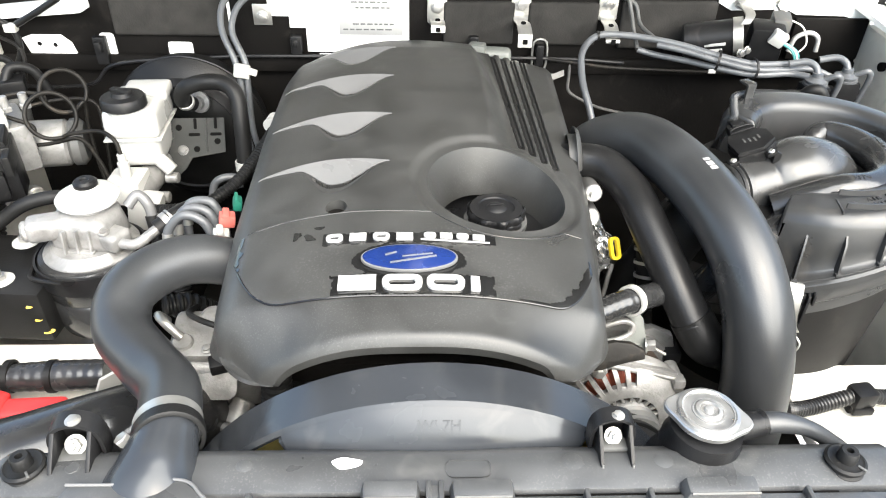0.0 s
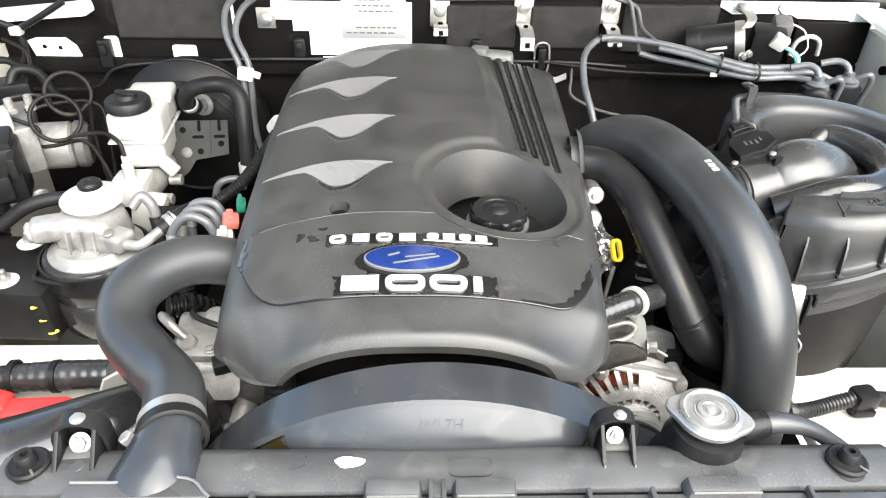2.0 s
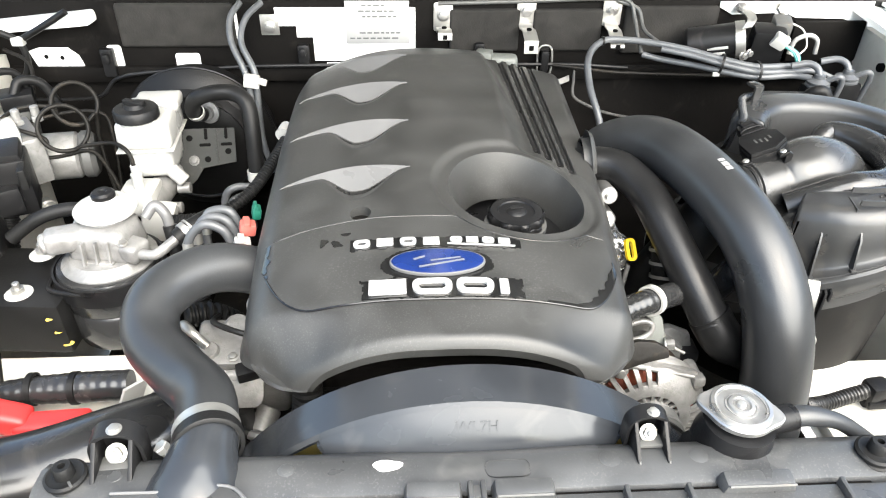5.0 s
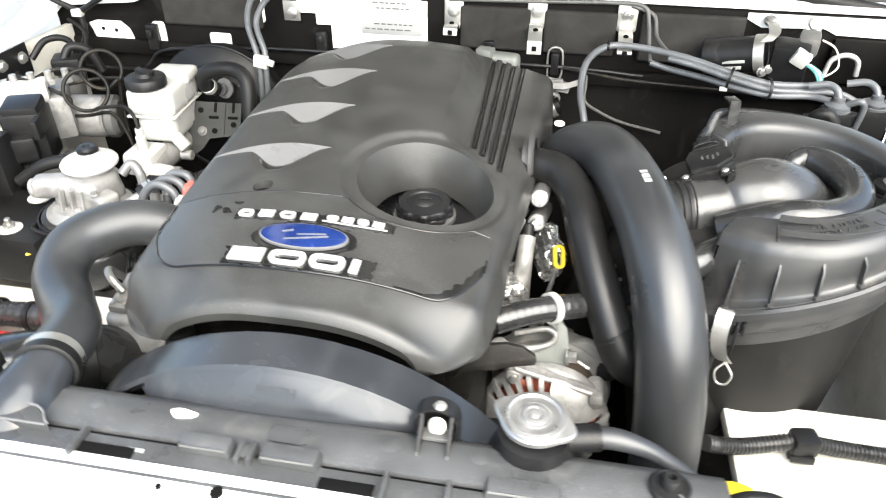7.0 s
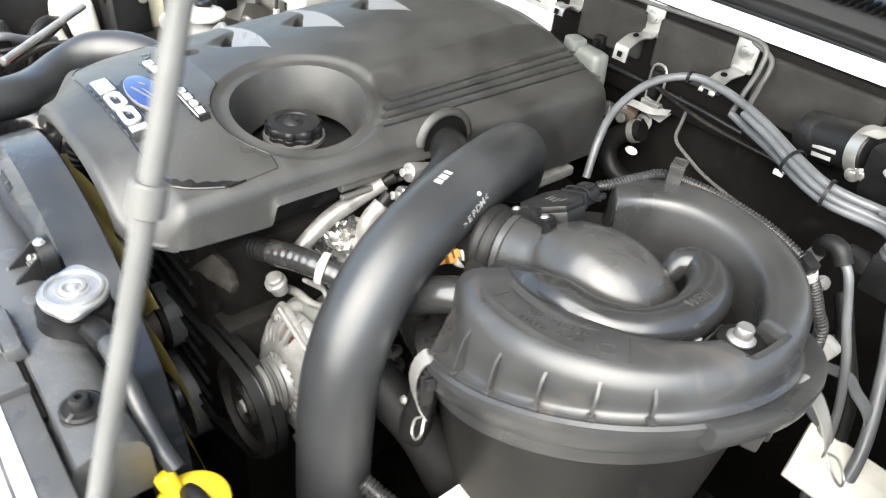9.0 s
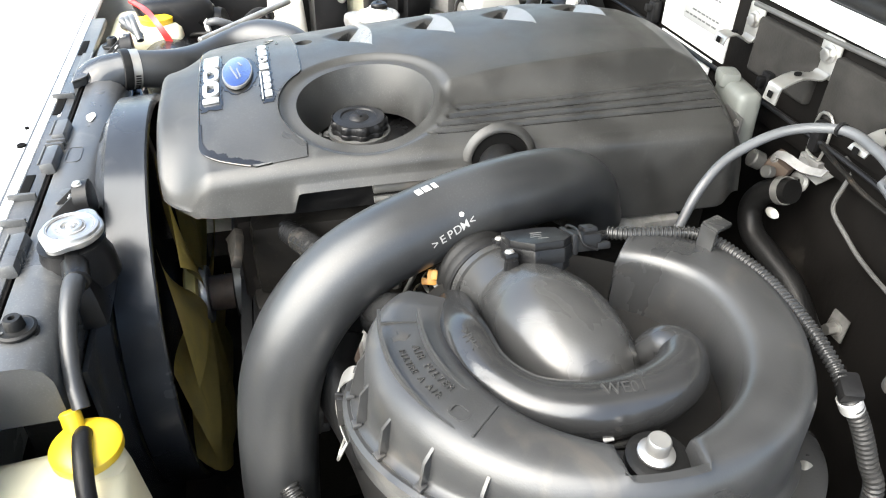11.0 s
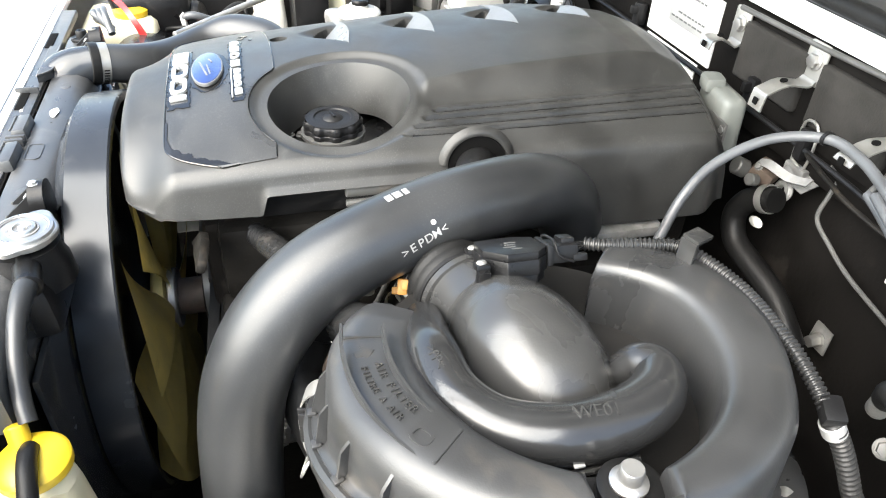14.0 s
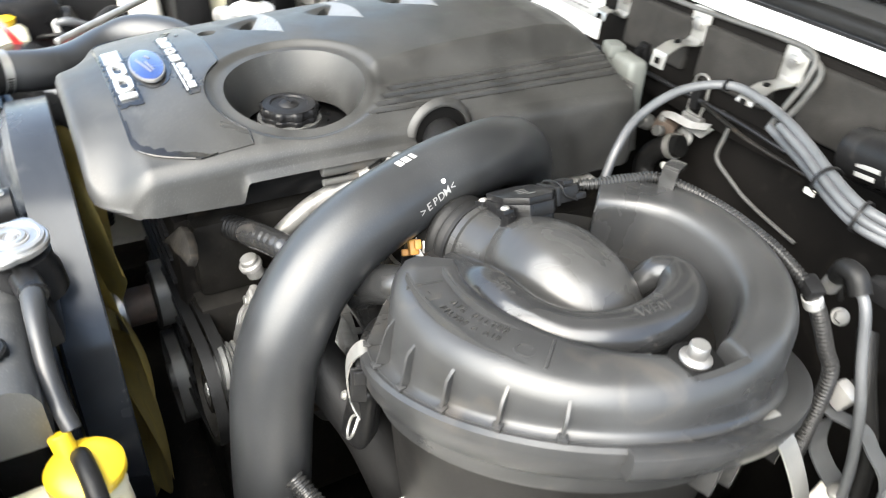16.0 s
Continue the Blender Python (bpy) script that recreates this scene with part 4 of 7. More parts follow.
for q, w in ((-0.060, 0.003), (0.100, 0.018), (0.175, 0.016), (-0.165, 0.014), (-0.300, 0.012)):
    part("moulding_mark", lathe([(0, 0.0010), (w * 0.44, 0.0012), (w * 0.5, 0.0006), (w * 0.5, 0)], pose(q, 0.207, 1.1308), 24), "trim_plastic", tank)
part("neck_saddle", box((0.10, 0.07, 0.05), (0.22, 0.222, 1.097), 0.012, taper=0.8), "black", tank)
part("neck_spigot", rod(0.012, (0.235, 0.235, 1.135), (0.272, 0.243, 1.135)), "black", tank)
ears = lambda a: 1 + 0.26 * max(0, math.cos(a + 0.35)) ** 16 + 0.26 * max(0, -math.cos(a + 0.35)) ** 16
CAP = pose(0.2155, 0.235, 1.1570)
cap_top = part("pressure_cap", join(lathe([(0.022, -0.010), (0.0245, -0.008), (0.0255, 0.0), (0.0, 0.001)], CAP, 40), lathe([(0.0268, -0.0055), (0.0280, -0.005), (0.0284, -0.0005), (0.0272, 0.0008), (0.0, 0.0008)], CAP, 96, wob=ears)), "cap", radiator, "pressed silver pressure cap with two ears")
part("cap_disc", lathe([(0.0258, 0.0004), (0.0250, 0.0034), (0.0222, 0.0040), (0.0205, 0.0022), (0.0150, 0.0020), (0.0118, 0.0022), (0.0108, 0.0048), (0.0080, 0.0050), (0.0070, 0.0028), (0.0044, 0.0028), (0.0034, 0.0054), (0, 0.0058)], CAP, 56), "cap", cap_top, "concentric pressed rings")
for r in (0.0212, 0.0128, 0.0060):
    part("ring_groove", lathe([(r - 0.0009, 0.0), (r - 0.0009, 0.0031 if r != 0.0060 else 0.0033), (r + 0.0009, 0.0031 if r != 0.0060 else 0.0033), (r + 0.0009, 0.0)], CAP, 48), "alloy", cap_top, "darker groove")

trim = thing("radiator_trim", (0, 0.17, 1.08), "black plastic trim strip along the radiator's front", "trim")
part("strip", box((0.98, 0.035, 0.012), (0.0, 0.160, 1.124), 0.004), "trim_plastic", trim)
part("lip", box((1.1, 0.006, 0.020), (0.0, 0.144, 1.122), 0.002), "trim_plastic", trim)
part("gap", box((0.62, 0.004, 0.010), (0.0, 0.1785, 1.122), 0.001), "lining", trim, "dark joint against the tank")
for x0, x1 in ((-0.071, -0.024), (-0.002, 0.050), (0.181, 0.243)):
    part("pad", put(box((x1 - x0, 0.017, 0.014), (0, 0, 0), 0.0035, (0, 0, 0), 2, 0.9), pose((x0 + x1) / 2, 0.1785, 1.1335, 6, 0, 0)), "trim_plastic", trim, "raised bevelled pad with a painted edge highlight")
    # paler rod stands in for the glint along the pad's edge
    part("pad_highlight", rod(0.0012, (x0 + 0.004, 0.1700, 1.1395), (x1 - 0.004, 0.1700, 1.1395), 8), "grey_steel", trim)
part("bridge", join(box((0.004, 0.020, 0.012), (-0.018, 0.177, 1.132), 0.001), box((0.004, 0.020, 0.012), (-0.008, 0.177, 1.132), 0.001), box((0.012, 0.012, 0.004), (-0.013, 0.178, 1.134), 0.001)), "trim_plastic", trim)
shelf = prism([(-0.298, 0.171), (-0.186, 0.171), (-0.205, 0.187), (-0.243, 0.188), (-0.250, 0.184), (-0.292, 0.184)], 0.012, pose(0, 0, 1.128), 0.0018)
part("end_shelf", shelf, "trim_plastic", trim, "raised end shelf with pale edges")
part("shelf_edge", pipe([(-0.294, 0.1845, 1.1405), (-0.252, 0.1845, 1.1405), (-0.244, 0.1885, 1.1405), (-0.206, 0.1875, 1.1405), (-0.190, 0.1745, 1.1405), (-0.186, 0.1712, 1.1405)], 0.0013, 8, 4), "louvre", trim)
part("shelf_edge", rod(0.0010, (-0.296, 0.1708, 1.1390), (-0.188, 0.1708, 1.1390), 8), "louvre", trim)
for x in (-0.155, 0.105, 0.155, 0.28):
    part("rib", box((0.004, 0.028, 0.010), (x, 0.164, 1.133), 0.0015), "trim_plastic", trim)
for x, w in ((-0.13, 0.05), (0.075, 0.045), (-0.345, 0.06)):
    part("slot", box((w, 0.010, 0.002), (x, 0.162, 1.1302), 0.0006), "slot_shade", trim)
for k in range(3):
    part("print_bar", box((0.004, 0.0035, 0.0006), (-0.110 + 0.005 * k, 0.1660, 1.1303), 0.0001), "label", trim)

def mount_bracket(x, y, z, turn=0, s=1.0):
    t = thing("radiator_mount", (x, y, z), "black steel radiator mount bracket with a bolt", "bracket", "radiator mounts")
    m = pose(x, y, z, 0, 0, turn) @ Matrix.Diagonal((s, s, s, 1))
    hood = [(-0.0175, 0.004, 0), (-0.0170, 0.004, 0.022), (-0.011, 0.004, 0.0325), (0, 0.004, 0.036), (0.011, 0.004, 0.0325), (0.0170, 0.004, 0.022), (0.0175, 0.004, 0)]
    part("hood", put(strap(hood, 0.014, 0.0028, (0, 1, 0.1), 5), m), "black", t)
    part("back_plate", put(prism([(q[0], q[2]) for q in hood], 0.0024, axes((0, 0.0115, 0), (0, -1, 0), (1, 0, 0)), 0.0006), m), "black", t)
    for sx in (-1, 1):
        part("cheek", put(prism([(-0.034, -0.004), (0.010, -0.004), (0.010, 0.032), (-0.002, 0.031), (-0.026, 0.010)], 0.0032, axes((sx * 0.0125 - 0.0016, 0, 0), (1, 0, 0), (0, 1, 0)), 0.0008), m), "black", t, "tapered cheek plate")
        part("cheek_edge", put(rod(0.0011, (sx * 0.0125, -0.0335, -0.002), (sx * 0.0125, -0.0262, 0.0100), 6), m), "grey_steel", t)
    part("saddle", put(box((0.022, 0.012, 0.004), (0, -0.006, 0.010), 0.001), m), "grey_steel", t)
    part("bolt", put(bolt(0.0056, (0, -0.002, 0.0165), (0, -0.8, 0.6), h=0.006), m), "steel", t)
    part("stud", put(rod(0.0032, (0, -0.004, 0.018), (0, -0.010, 0.023), 10), m), "cap", t)
    part("top_bolt", put(bolt(0.0040, (0.002, 0.002, 0.0365), (0, 0, 1), h=0.003), m), "steel", t)
    return t


mount_bracket(0.136, 0.228, 1.124)
mount_bracket(-0.303, 0.228, 1.118, 4, 1.15)


def bumper(x, y, z):
    t = thing("rubber_bumper", (x, y, z), "ribbed black rubber bonnet bump stop", "bump stop", "bump stops")
    part("seat", prism(round_rect(0.060, 0.036, 0.006), 0.004, pose(x + 0.006, y + 0.002, z - 0.004), 0.001), "black", t, "dusty pressed steel seat")
    part("foot", lathe([(0, 0), (0.0160, 0), (0.0168, 0.002), (0.0168, 0.004), (0.0148, 0.0055), (0.0148, 0.007), (0.0164, 0.008), (0.0164, 0.0100), (0.0142, 0.0115), (0.0125, 0.0108), (0.0090, 0.0115), (0, 0.0115)], pose(x, y, z), 40), "rubber_matt", t)
    part("tip", lathe([(0.0082, 0.0105), (0.0080, 0.014), (0.0076, 0.0195), (0.0064, 0.0215), (0.0030, 0.0215), (0.0025, 0.0160), (0, 0.0160)], pose(x, y, z), 28), "rubber_matt", t)
    part("tab", box((0.007, 0.002, 0.0012), (x + 0.008, y - 0.0105, z + 0.0120), 0.0004, (0, 0, -50)), "grey_steel", t)


bumper(-0.337, 0.207, 1.1255)
bumper(0.324, 0.203, 1.1255)


# ---- air filter box ----
AIR = Vector((0.475, 0.635, 0.0))


def flange(x, y):
    """Height of the clip flange, which leans towards the engine."""
    return 1.104 + 0.385 * (x - AIR.x) - 0.153 * (y - AIR.y)


def lean(bm):
    """The drum and its flange lean towards the engine, less so towards the drum's foot."""
    for v in bm.verts:
        v.co.z += (flange(v.co.x, v.co.y) - 1.121) * smoothstep(0.84, 1.06, v.co.z)
    return bm


def at_rim(a, r, h):
    """A pose on the flange at an angle, with heights counted as if the flange lay at 1.119."""
    u = Vector((math.cos(radians(a)), math.sin(radians(a))))
    return pose(AIR.x, AIR.y, flange(AIR.x + 0.178 * u.x, AIR.y + 0.178 * u.y) - 1.119) @ pose(0, 0, 0, 0, 0, a) @ pose(r, 0, h)


airbox = thing("air_filter_box", (0.475, 0.635, 0.86), "round black plastic air filter box with spiral lid", "air filter")
part("drum", lean(lathe([(0, 0.88), (0.12, 0.88), (0.138, 0.89), (0.155, 1.07), (0.158, 1.084), (0.0, 1.084)], pose(*AIR), 96)), "drum", airbox, "dark round lower drum")
part("rim", lean(lathe([(0.150, 1.083), (0.172, 1.085), (0.1765, 1.090), (0.1770, 1.107), (0.1800, 1.109), (0.1800, 1.118), (0.1765, 1.121), (0.150, 1.121)], pose(*AIR), 96)), "box", airbox, "glossy flange where the lid clips on")

part("band", lean(lathe([(0.160, 1.062), (0.1635, 1.062), (0.1645, 1.066), (0.1645, 1.086), (0.160, 1.088)], pose(*AIR), 96)), "box", airbox)
part("outer_collar", lean(lathe([(0.172, 1.121), (0.186, 1.1235), (0.1905, 1.121), (0.1915, 1.116), (0.1915, 1.104), (0.1890, 1.100), (0.172, 1.098)], pose(*AIR), 48, -29, 66)), "box", airbox, "stepped outer collar")
for a in (-3, 4, 24):
    part("collar_rib", lean(put(box((0.020, 0.0035, 0.050), (0.168, 0, 1.080), 0.001), pose(AIR.x, AIR.y, 0, 0, 0, a))), "box", airbox)


def lid_section(a):
    """Outer and inner radius of the lid's raised spiral and the height of its top, by angle."""
    r_in = interp(a, (-128, -114, -92, -78, -51, -23, -12, 6, 20, 37, 57, 95, 134), (0.094, 0.095, 0.097, 0.099, 0.108, 0.120, 0.126, 0.129, 0.124, 0.119, 0.112, 0.096, 0.072))
    r_out = interp(a, (-128, -105, -80, 45, 75, 105, 134), (0.148, 0.160, 0.166, 0.166, 0.160, 0.152, 0.122))
    top = interp(a, (-128, -112, -60, 0, 90, 134), (1.177, 1.188, 1.205, 1.213, 1.213, 1.208))
    r_in += (0.150 - r_in) * smoothstep(-15.5, -12.5, a) * (1 - smoothstep(3.5, 6.5, a))
    return r_in, r_out, top


def lid_arc(a0, a1, seg, drop=0.0):
    bm = bmesh.new()
    rows = []
    for i in range(seg + 1):
        a = a0 + (a1 - a0) * i / seg
        ri, ro, top = lid_section(a)
        top -= drop
        u = Vector((math.cos(radians(a)), math.sin(radians(a)), 0))
        f = flange(AIR.x + 0.172 * u.x, AIR.y + 0.172 * u.y)
        w = top - f
        prof = [(0.1745, f - 0.004), (0.1735, f + 0.002), (ro + 0.003, f + 0.003), (ro + 0.001, f + 0.006), (ro, f + 0.006 + 0.4 * (w - 0.024)), (ro - 0.002, top - 0.016), (ro - 0.007, top - 0.006), (ro - 0.015, top - 0.001),
                (max(ro - 0.024, (ri + ro) / 2 - 0.001), top), (min(ri + 0.012, (ri + ro) / 2 - 0.002), top), (ri + 0.005, top - 0.002), (ri + 0.001, top - 0.008), (ri, top - 0.014), (ri - 0.002, 1.14)]
        rows.append([bm.verts.new(AIR + u * r + Vector((0, 0, h))) for r, h in prof])
    for p, q in zip(rows, rows[1:]):
        for k in range(len(p) - 1):
            bm.faces.new((p[k], q[k], q[k + 1], p[k + 1]))
    bm.faces.new(rows[0])
    bm.faces.new(rows[-1])
    bmesh.ops.bevel(bm, geom=[e for e in bm.edges if len(e.link_faces) == 2 and any(len(f.verts) > 4 for f in e.link_faces)], offset=0.006, segments=3, profile=0.6, affect="EDGES")
    return bm


lid = part("lid", lid_arc(-124, 134, 200), "box", airbox, "raised spiral lid, dusty on top", 50)
part("pocket_floor", lathe([(0.105, 1.150), (0.108, 1.176), (0.112, 1.180), (0.152, 1.188)], pose(*AIR), 10, -18, 9), "box", airbox, "shallow pocket round the bolt post")
for b, r0 in ((-13.0, 0.128), (4.0, 0.134)):
    part("pocket_rib", put(box((0.026, 0.0022, 0.007), (0, 0, 0), 0.0008), pose(AIR.x + r0 * math.cos(radians(b)), AIR.y + r0 * math.sin(radians(b)), 1.188, 0, 0, b)), "box", airbox)
# floor in the darker drum plastic, for the shade inside the spiral
part("lid_floor", lathe([(0, 1.150), (0.135, 1.150), (0.140, 1.145)], pose(*AIR), 72), "drum", airbox)
for a in range(-112, -30, 14):
    ri, ro, top = lid_section(a)
    f = flange(AIR.x + 0.172 * math.cos(radians(a)), AIR.y + 0.172 * math.sin(radians(a)))
    w = top - f
    part("lid_rib", prism([(ro - 0.004, f - 0.002), (0.1740, f - 0.002), (0.1735, f + 0.008), (ro + 0.0045, f + 0.55 * w), (ro - 0.004, f + 0.72 * w)], 0.0022, pose(AIR.x, AIR.y, 0, 0, 0, a) @ pose(0, 0.0011, 0, 90, 0, 0)), "box", airbox)
    part("rib_foot", put(box((0.007, 0.007, 0.0035), (0, 0, 0), 0.001), pose(AIR.x, AIR.y, f + 0.0035, 0, 0, a) @ pose(0.1735, 0, 0)), "box", airbox)


def latch(a, spread=0.0):
    """A bent strap with a wire loop; spread swings its free end away from the drum."""
    m = at_rim(a, 0.007, -0.004)
    out = lambda x, h: x + spread * (1.124 - h) / 0.066
    w = 0.017 + 0.05 * spread
    t = part("latch", put(strap([(out(x, h), y, h) for x, y, h in ((0.162, -0.002, 1.118), (0.170, -0.003, 1.124), (0.180, -0.003, 1.114), (0.184, -0.002, 1.094), (0.181, 0.003, 1.072), (0.174, 0.010, 1.058))], w, 0.0014, (0, 1, 0)), m), "steel", airbox, "bent spring-steel latch")
    part("latch_loop", put(pipe([(out(x, h), y, h) for x, y, h in ((0.174, 0.012, 1.056), (0.180, 0.022, 1.046), (0.184, 0.018, 1.034), (0.184, 0.008, 1.034), (0.180, 0.004, 1.046), (0.174, 0.012, 1.058))], 0.0013, 8), m), "steel", t)
    part("latch_seat", put(box((0.012, 0.022, 0.016), (0.171, 0, 1.106), 0.003), m), "black", t)
    part("latch_cheek", put(join(box((0.014, 0.003, 0.040), (0.175, 0.013, 1.096), 0.001), box((0.010, 0.003, 0.014), (0.174, 0.019, 1.110), 0.001)), m), "black", t)


for a, spread in ((-110, 0.0), (10, 0.036), (46, 0.010), (150, 0.0)):
    latch(a, spread)
part("tube_ring", pipe([(0.405, 0.558, 1.155), (0.440, 0.551, 1.172), (0.475, 0.548, 1.186), (0.512, 0.553, 1.187), (0.541, 0.573, 1.187), (0.557, 0.608, 1.188), (0.556, 0.648, 1.188), (0.542, 0.680, 1.187), (0.522, 0.694, 1.187), (0.508, 0.688, 1.184), (0.502, 0.676, 1.170)], [0.017, 0.0185, 0.019, 0.019, 0.019, 0.020, 0.0205, 0.020, 0.017, 0.0145, 0.012], 24, 10), "tubing", airbox, "curled resonator tube")
part("tube_seam", pipe([(0.44, 0.538, 1.172), (0.475, 0.530, 1.174), (0.518, 0.536, 1.174), (0.555, 0.562, 1.174), (0.576, 0.606, 1.175), (0.576, 0.655, 1.175)], 0.0025, 8, 8), "tubing", airbox)
part("seam_tip", box((0.003, 0.007, 0.0015), (0.578, 0.612, 1.184), 0.0004), "label", airbox)
part("moulded_code", words("WE01", 0.0120, axes((0.5600, 0.628, 1.2080), (0.18, 0.0, 0.98), (0.08, 1, 0)), 0.0010), "elbow", airbox, "moulded code on the tube")
part("moulded_code", words(">PP<", 0.010, axes((0.492, 0.544, 1.2055), (0.0, -0.22, 0.97), (0.98, 0.12, 0.03)), 0.0008), "elbow", airbox, "moulded code on the tube")
post = part("post", lathe([(0.019, 1.15), (0.019, 1.178), (0.020, 1.179), (0.020, 1.183), (0.0185, 1.184), (0.0185, 1.187), (0.020, 1.188), (0.020, 1.192), (0.017, 1.194), (0, 1.194)], pose(0.603, 0.632, 0), 32), "rubber_matt", airbox, "ribbed rubber grommet")
part("post_bolt", put(join(lathe([(0, 0), (0.0135, 0), (0.0135, 0.002), (0.010, 0.0045), (0, 0.0045)], None, 24), lathe([(0.0085, 0.003), (0.0085, 0.0135), (0.0075, 0.015), (0, 0.015)], None, 24)), pose(0.602, 0.630, 1.195) @ Matrix.Diagonal((0.85, 0.85, 0.9, 1))), "cap", post, "bright plated bolt head")
# label field on the lid's front
for r0 in (0.120, 0.149):
    part("label_edge", lathe([(r0 - 0.0013, 1.1985), (r0 - 0.0010, 1.2050), (r0 + 0.0010, 1.2050), (r0 + 0.0013, 1.1985)], pose(*AIR), 30, -101, -49), "box", airbox)
for k, (txt, a, r, s) in enumerate((("AIR FILTER", -75, 0.1270, 0.0078), ("FILTRE A AIR", -75, 0.1370, 0.0068))):
    n = len(txt)
    for i, ch in enumerate(txt):
        if ch == " ":
            continue
        b = a + (i - (n - 1) / 2) * s * 0.70 / r * 57.3
        h = lid_section(b)[2]
        part("raised_letter", words(ch, s, pose(AIR.x + r * math.cos(radians(b)), AIR.y + r * math.sin(radians(b)), h + 0.0003, 0, 0, b + 90), 0.0011), "elbow", airbox)
part("raised_arrow", prism([(-0.003, -0.006), (0.003, -0.006), (0.003, 0.0), (0.007, 0.0), (0, 0.008), (-0.007, 0.0), (-0.003, 0.0)], 0.001, pose(AIR.x + 0.135 * math.cos(radians(-93)), AIR.y + 0.135 * math.sin(radians(-93)), lid_section(-93)[2] - 0.0003, 0, 0, 10), 0.0002), "box", airbox)
part("raised_mark", ring_slab(0.015, 0.012, 0.0025, 0.001, pose(AIR.x + 0.138 * math.cos(radians(-56)), AIR.y + 0.138 * math.sin(radians(-56)), lid_section(-56)[2] - 0.0002, 0, 0, 34)), "box", airbox)

for b in (-101, -49):
    part("label_edge", put(box((0.029, 0.0022, 0.0065), (0, 0, 0), 0.0008), pose(AIR.x + 0.1345 * math.cos(radians(b)), AIR.y + 0.1345 * math.sin(radians(b)), lid_section(b)[2] - 0.0022, 0, 0, b)), "box", airbox)

# intake elbow with the air flow sensor
elbow = thing("intake_elbow", (0.42, 0.62, 1.08), "bulbous dark plastic intake elbow rising from the filter box", "air duct")
part("elbow", pipe([(0.362, 0.598, 1.150), (0.398, 0.606, 1.156), (0.416, 0.610, 1.159), (0.436, 0.615, 1.164), (0.466, 0.622, 1.164), (0.497, 0.631, 1.149), (0.516, 0.637, 1.107)], [0.0365, 0.0368, 0.0378, 0.0450, 0.0505, 0.0489, 0.047], 40, 12), "elbow", elbow)
part("elbow_lip", lathe([(0.0372, -0.004), (0.0400, -0.003), (0.0400, 0.003), (0.0372, 0.004)], axes((0.377, 0.6010, 1.1515), (0.1, 0.022, 0.006)), 40), "elbow", elbow)
cuff = thing("intake_cuff", (0.345, 0.595, 1.06), "ribbed black rubber cuff on the intake duct", "hose")
dcuff = Vector((0.10, 0.022, 0.006)).normalized()
part("cuff", lathe([(0.030, -0.018), (0.0375, -0.015), (0.0398, -0.012), (0.0398, -0.007), (0.0382, -0.005), (0.0382, -0.002), (0.0400, 0.0), (0.0400, 0.005), (0.0385, 0.007), (0.0385, 0.012), (0.0368, 0.013)], axes((0.360, 0.597, 1.1485), dcuff), 44), "rubber_matt", cuff)
part("cuff_band", lathe([(0.0383, 0.0075), (0.0396, 0.0075), (0.0396, 0.0115), (0.0383, 0.0115)], axes((0.360, 0.597, 1.1485), dcuff), 44), "black", cuff, "dark hose band")
part("turbo_pipe", pipe([(0.350, 0.5950, 1.146), (0.330, 0.591, 1.130), (0.314, 0.594, 1.09), (0.29, 0.61, 1.02), (0.25, 0.65, 0.88)], [0.030, 0.032, 0.034, 0.038, 0.040], 28, 10), "rubber_matt", cuff)
maf = thing("airflow_sensor", (0.385, 0.635, 1.17), "flat black plastic air flow sensor screwed to the duct", "sensor")
MAF = axes((0.392, 0.628, 1.2105), (-0.40, 0.02, 1), (1, 0, 0.40))
MAF_LINE = [(-0.024, -0.021), (0.006, -0.023), (0.025, -0.009), (0.024, 0.016), (0.012, 0.027), (-0.020, 0.027), (-0.026, 0.012)]
part("housing", prism([(x * 1.03, y * 1.03) for x, y in MAF_LINE], 0.0125, MAF @ pose(0, 0, -0.0185), 0.0012), "black", maf)
part("skirt", prism([(x * 0.96, y * 0.96) for x, y in MAF_LINE], 0.010, MAF @ pose(0, 0, -0.026), 0.001), "black", maf)
part("lid", prism(MAF_LINE, 0.0062, MAF @ pose(0, 0, -0.0062), 0.0011), "black", maf)
for x, y in ((0.013, -0.026), (-0.031, -0.020)):
    leg = part("leg", join(put(box((0.013, 0.011, 0.005), (x, y, -0.0105), 0.0015), MAF), box((0.009, 0.010, 0.036), (MAF @ Vector((x, y, -0.028))), 0.002)), "black", maf)
    part("screw", put(lathe([(0, 0.0022), (0.0030, 0.0022), (0.0042, 0.0008), (0.0042, 0), (0, 0)], None, 16), MAF @ pose(x, y, -0.008)), "steel", leg, "bright screw head")
for i in range(4):
    part("print_row", put(box((0.0022, 0.010 - 0.0015 * (i % 2), 0.0005), (-0.008 + 0.006 * i, 0.004 - 0.002 * (i % 3), 0.0001), 0.0001), MAF), "grey_steel", maf)
plug = part("plug", put(join(box((0.026, 0.028, 0.015), (-0.001, 0.041, -0.0085), 0.003), box((0.031, 0.005, 0.018), (-0.001, 0.030, -0.008), 0.002), box((0.015, 0.012, 0.006), (-0.001, 0.048, 0.000), 0.002), box((0.007, 0.012, 0.006), (0.010, 0.056, -0.012), 0.0015)), MAF), "black", maf, "wire plug with a clip")
part("plug_clip", pipe([MAF @ Vector(q) for q in ((-0.014, 0.033, -0.008), (-0.013, 0.034, 0.0015), (0.0, 0.035, 0.003), (0.0125, 0.034, 0.0015), (0.0155, 0.037, -0.008), (0.0155, 0.049, -0.014))], 0.0011, 8, 8), "black", plug, "bent spring clip")

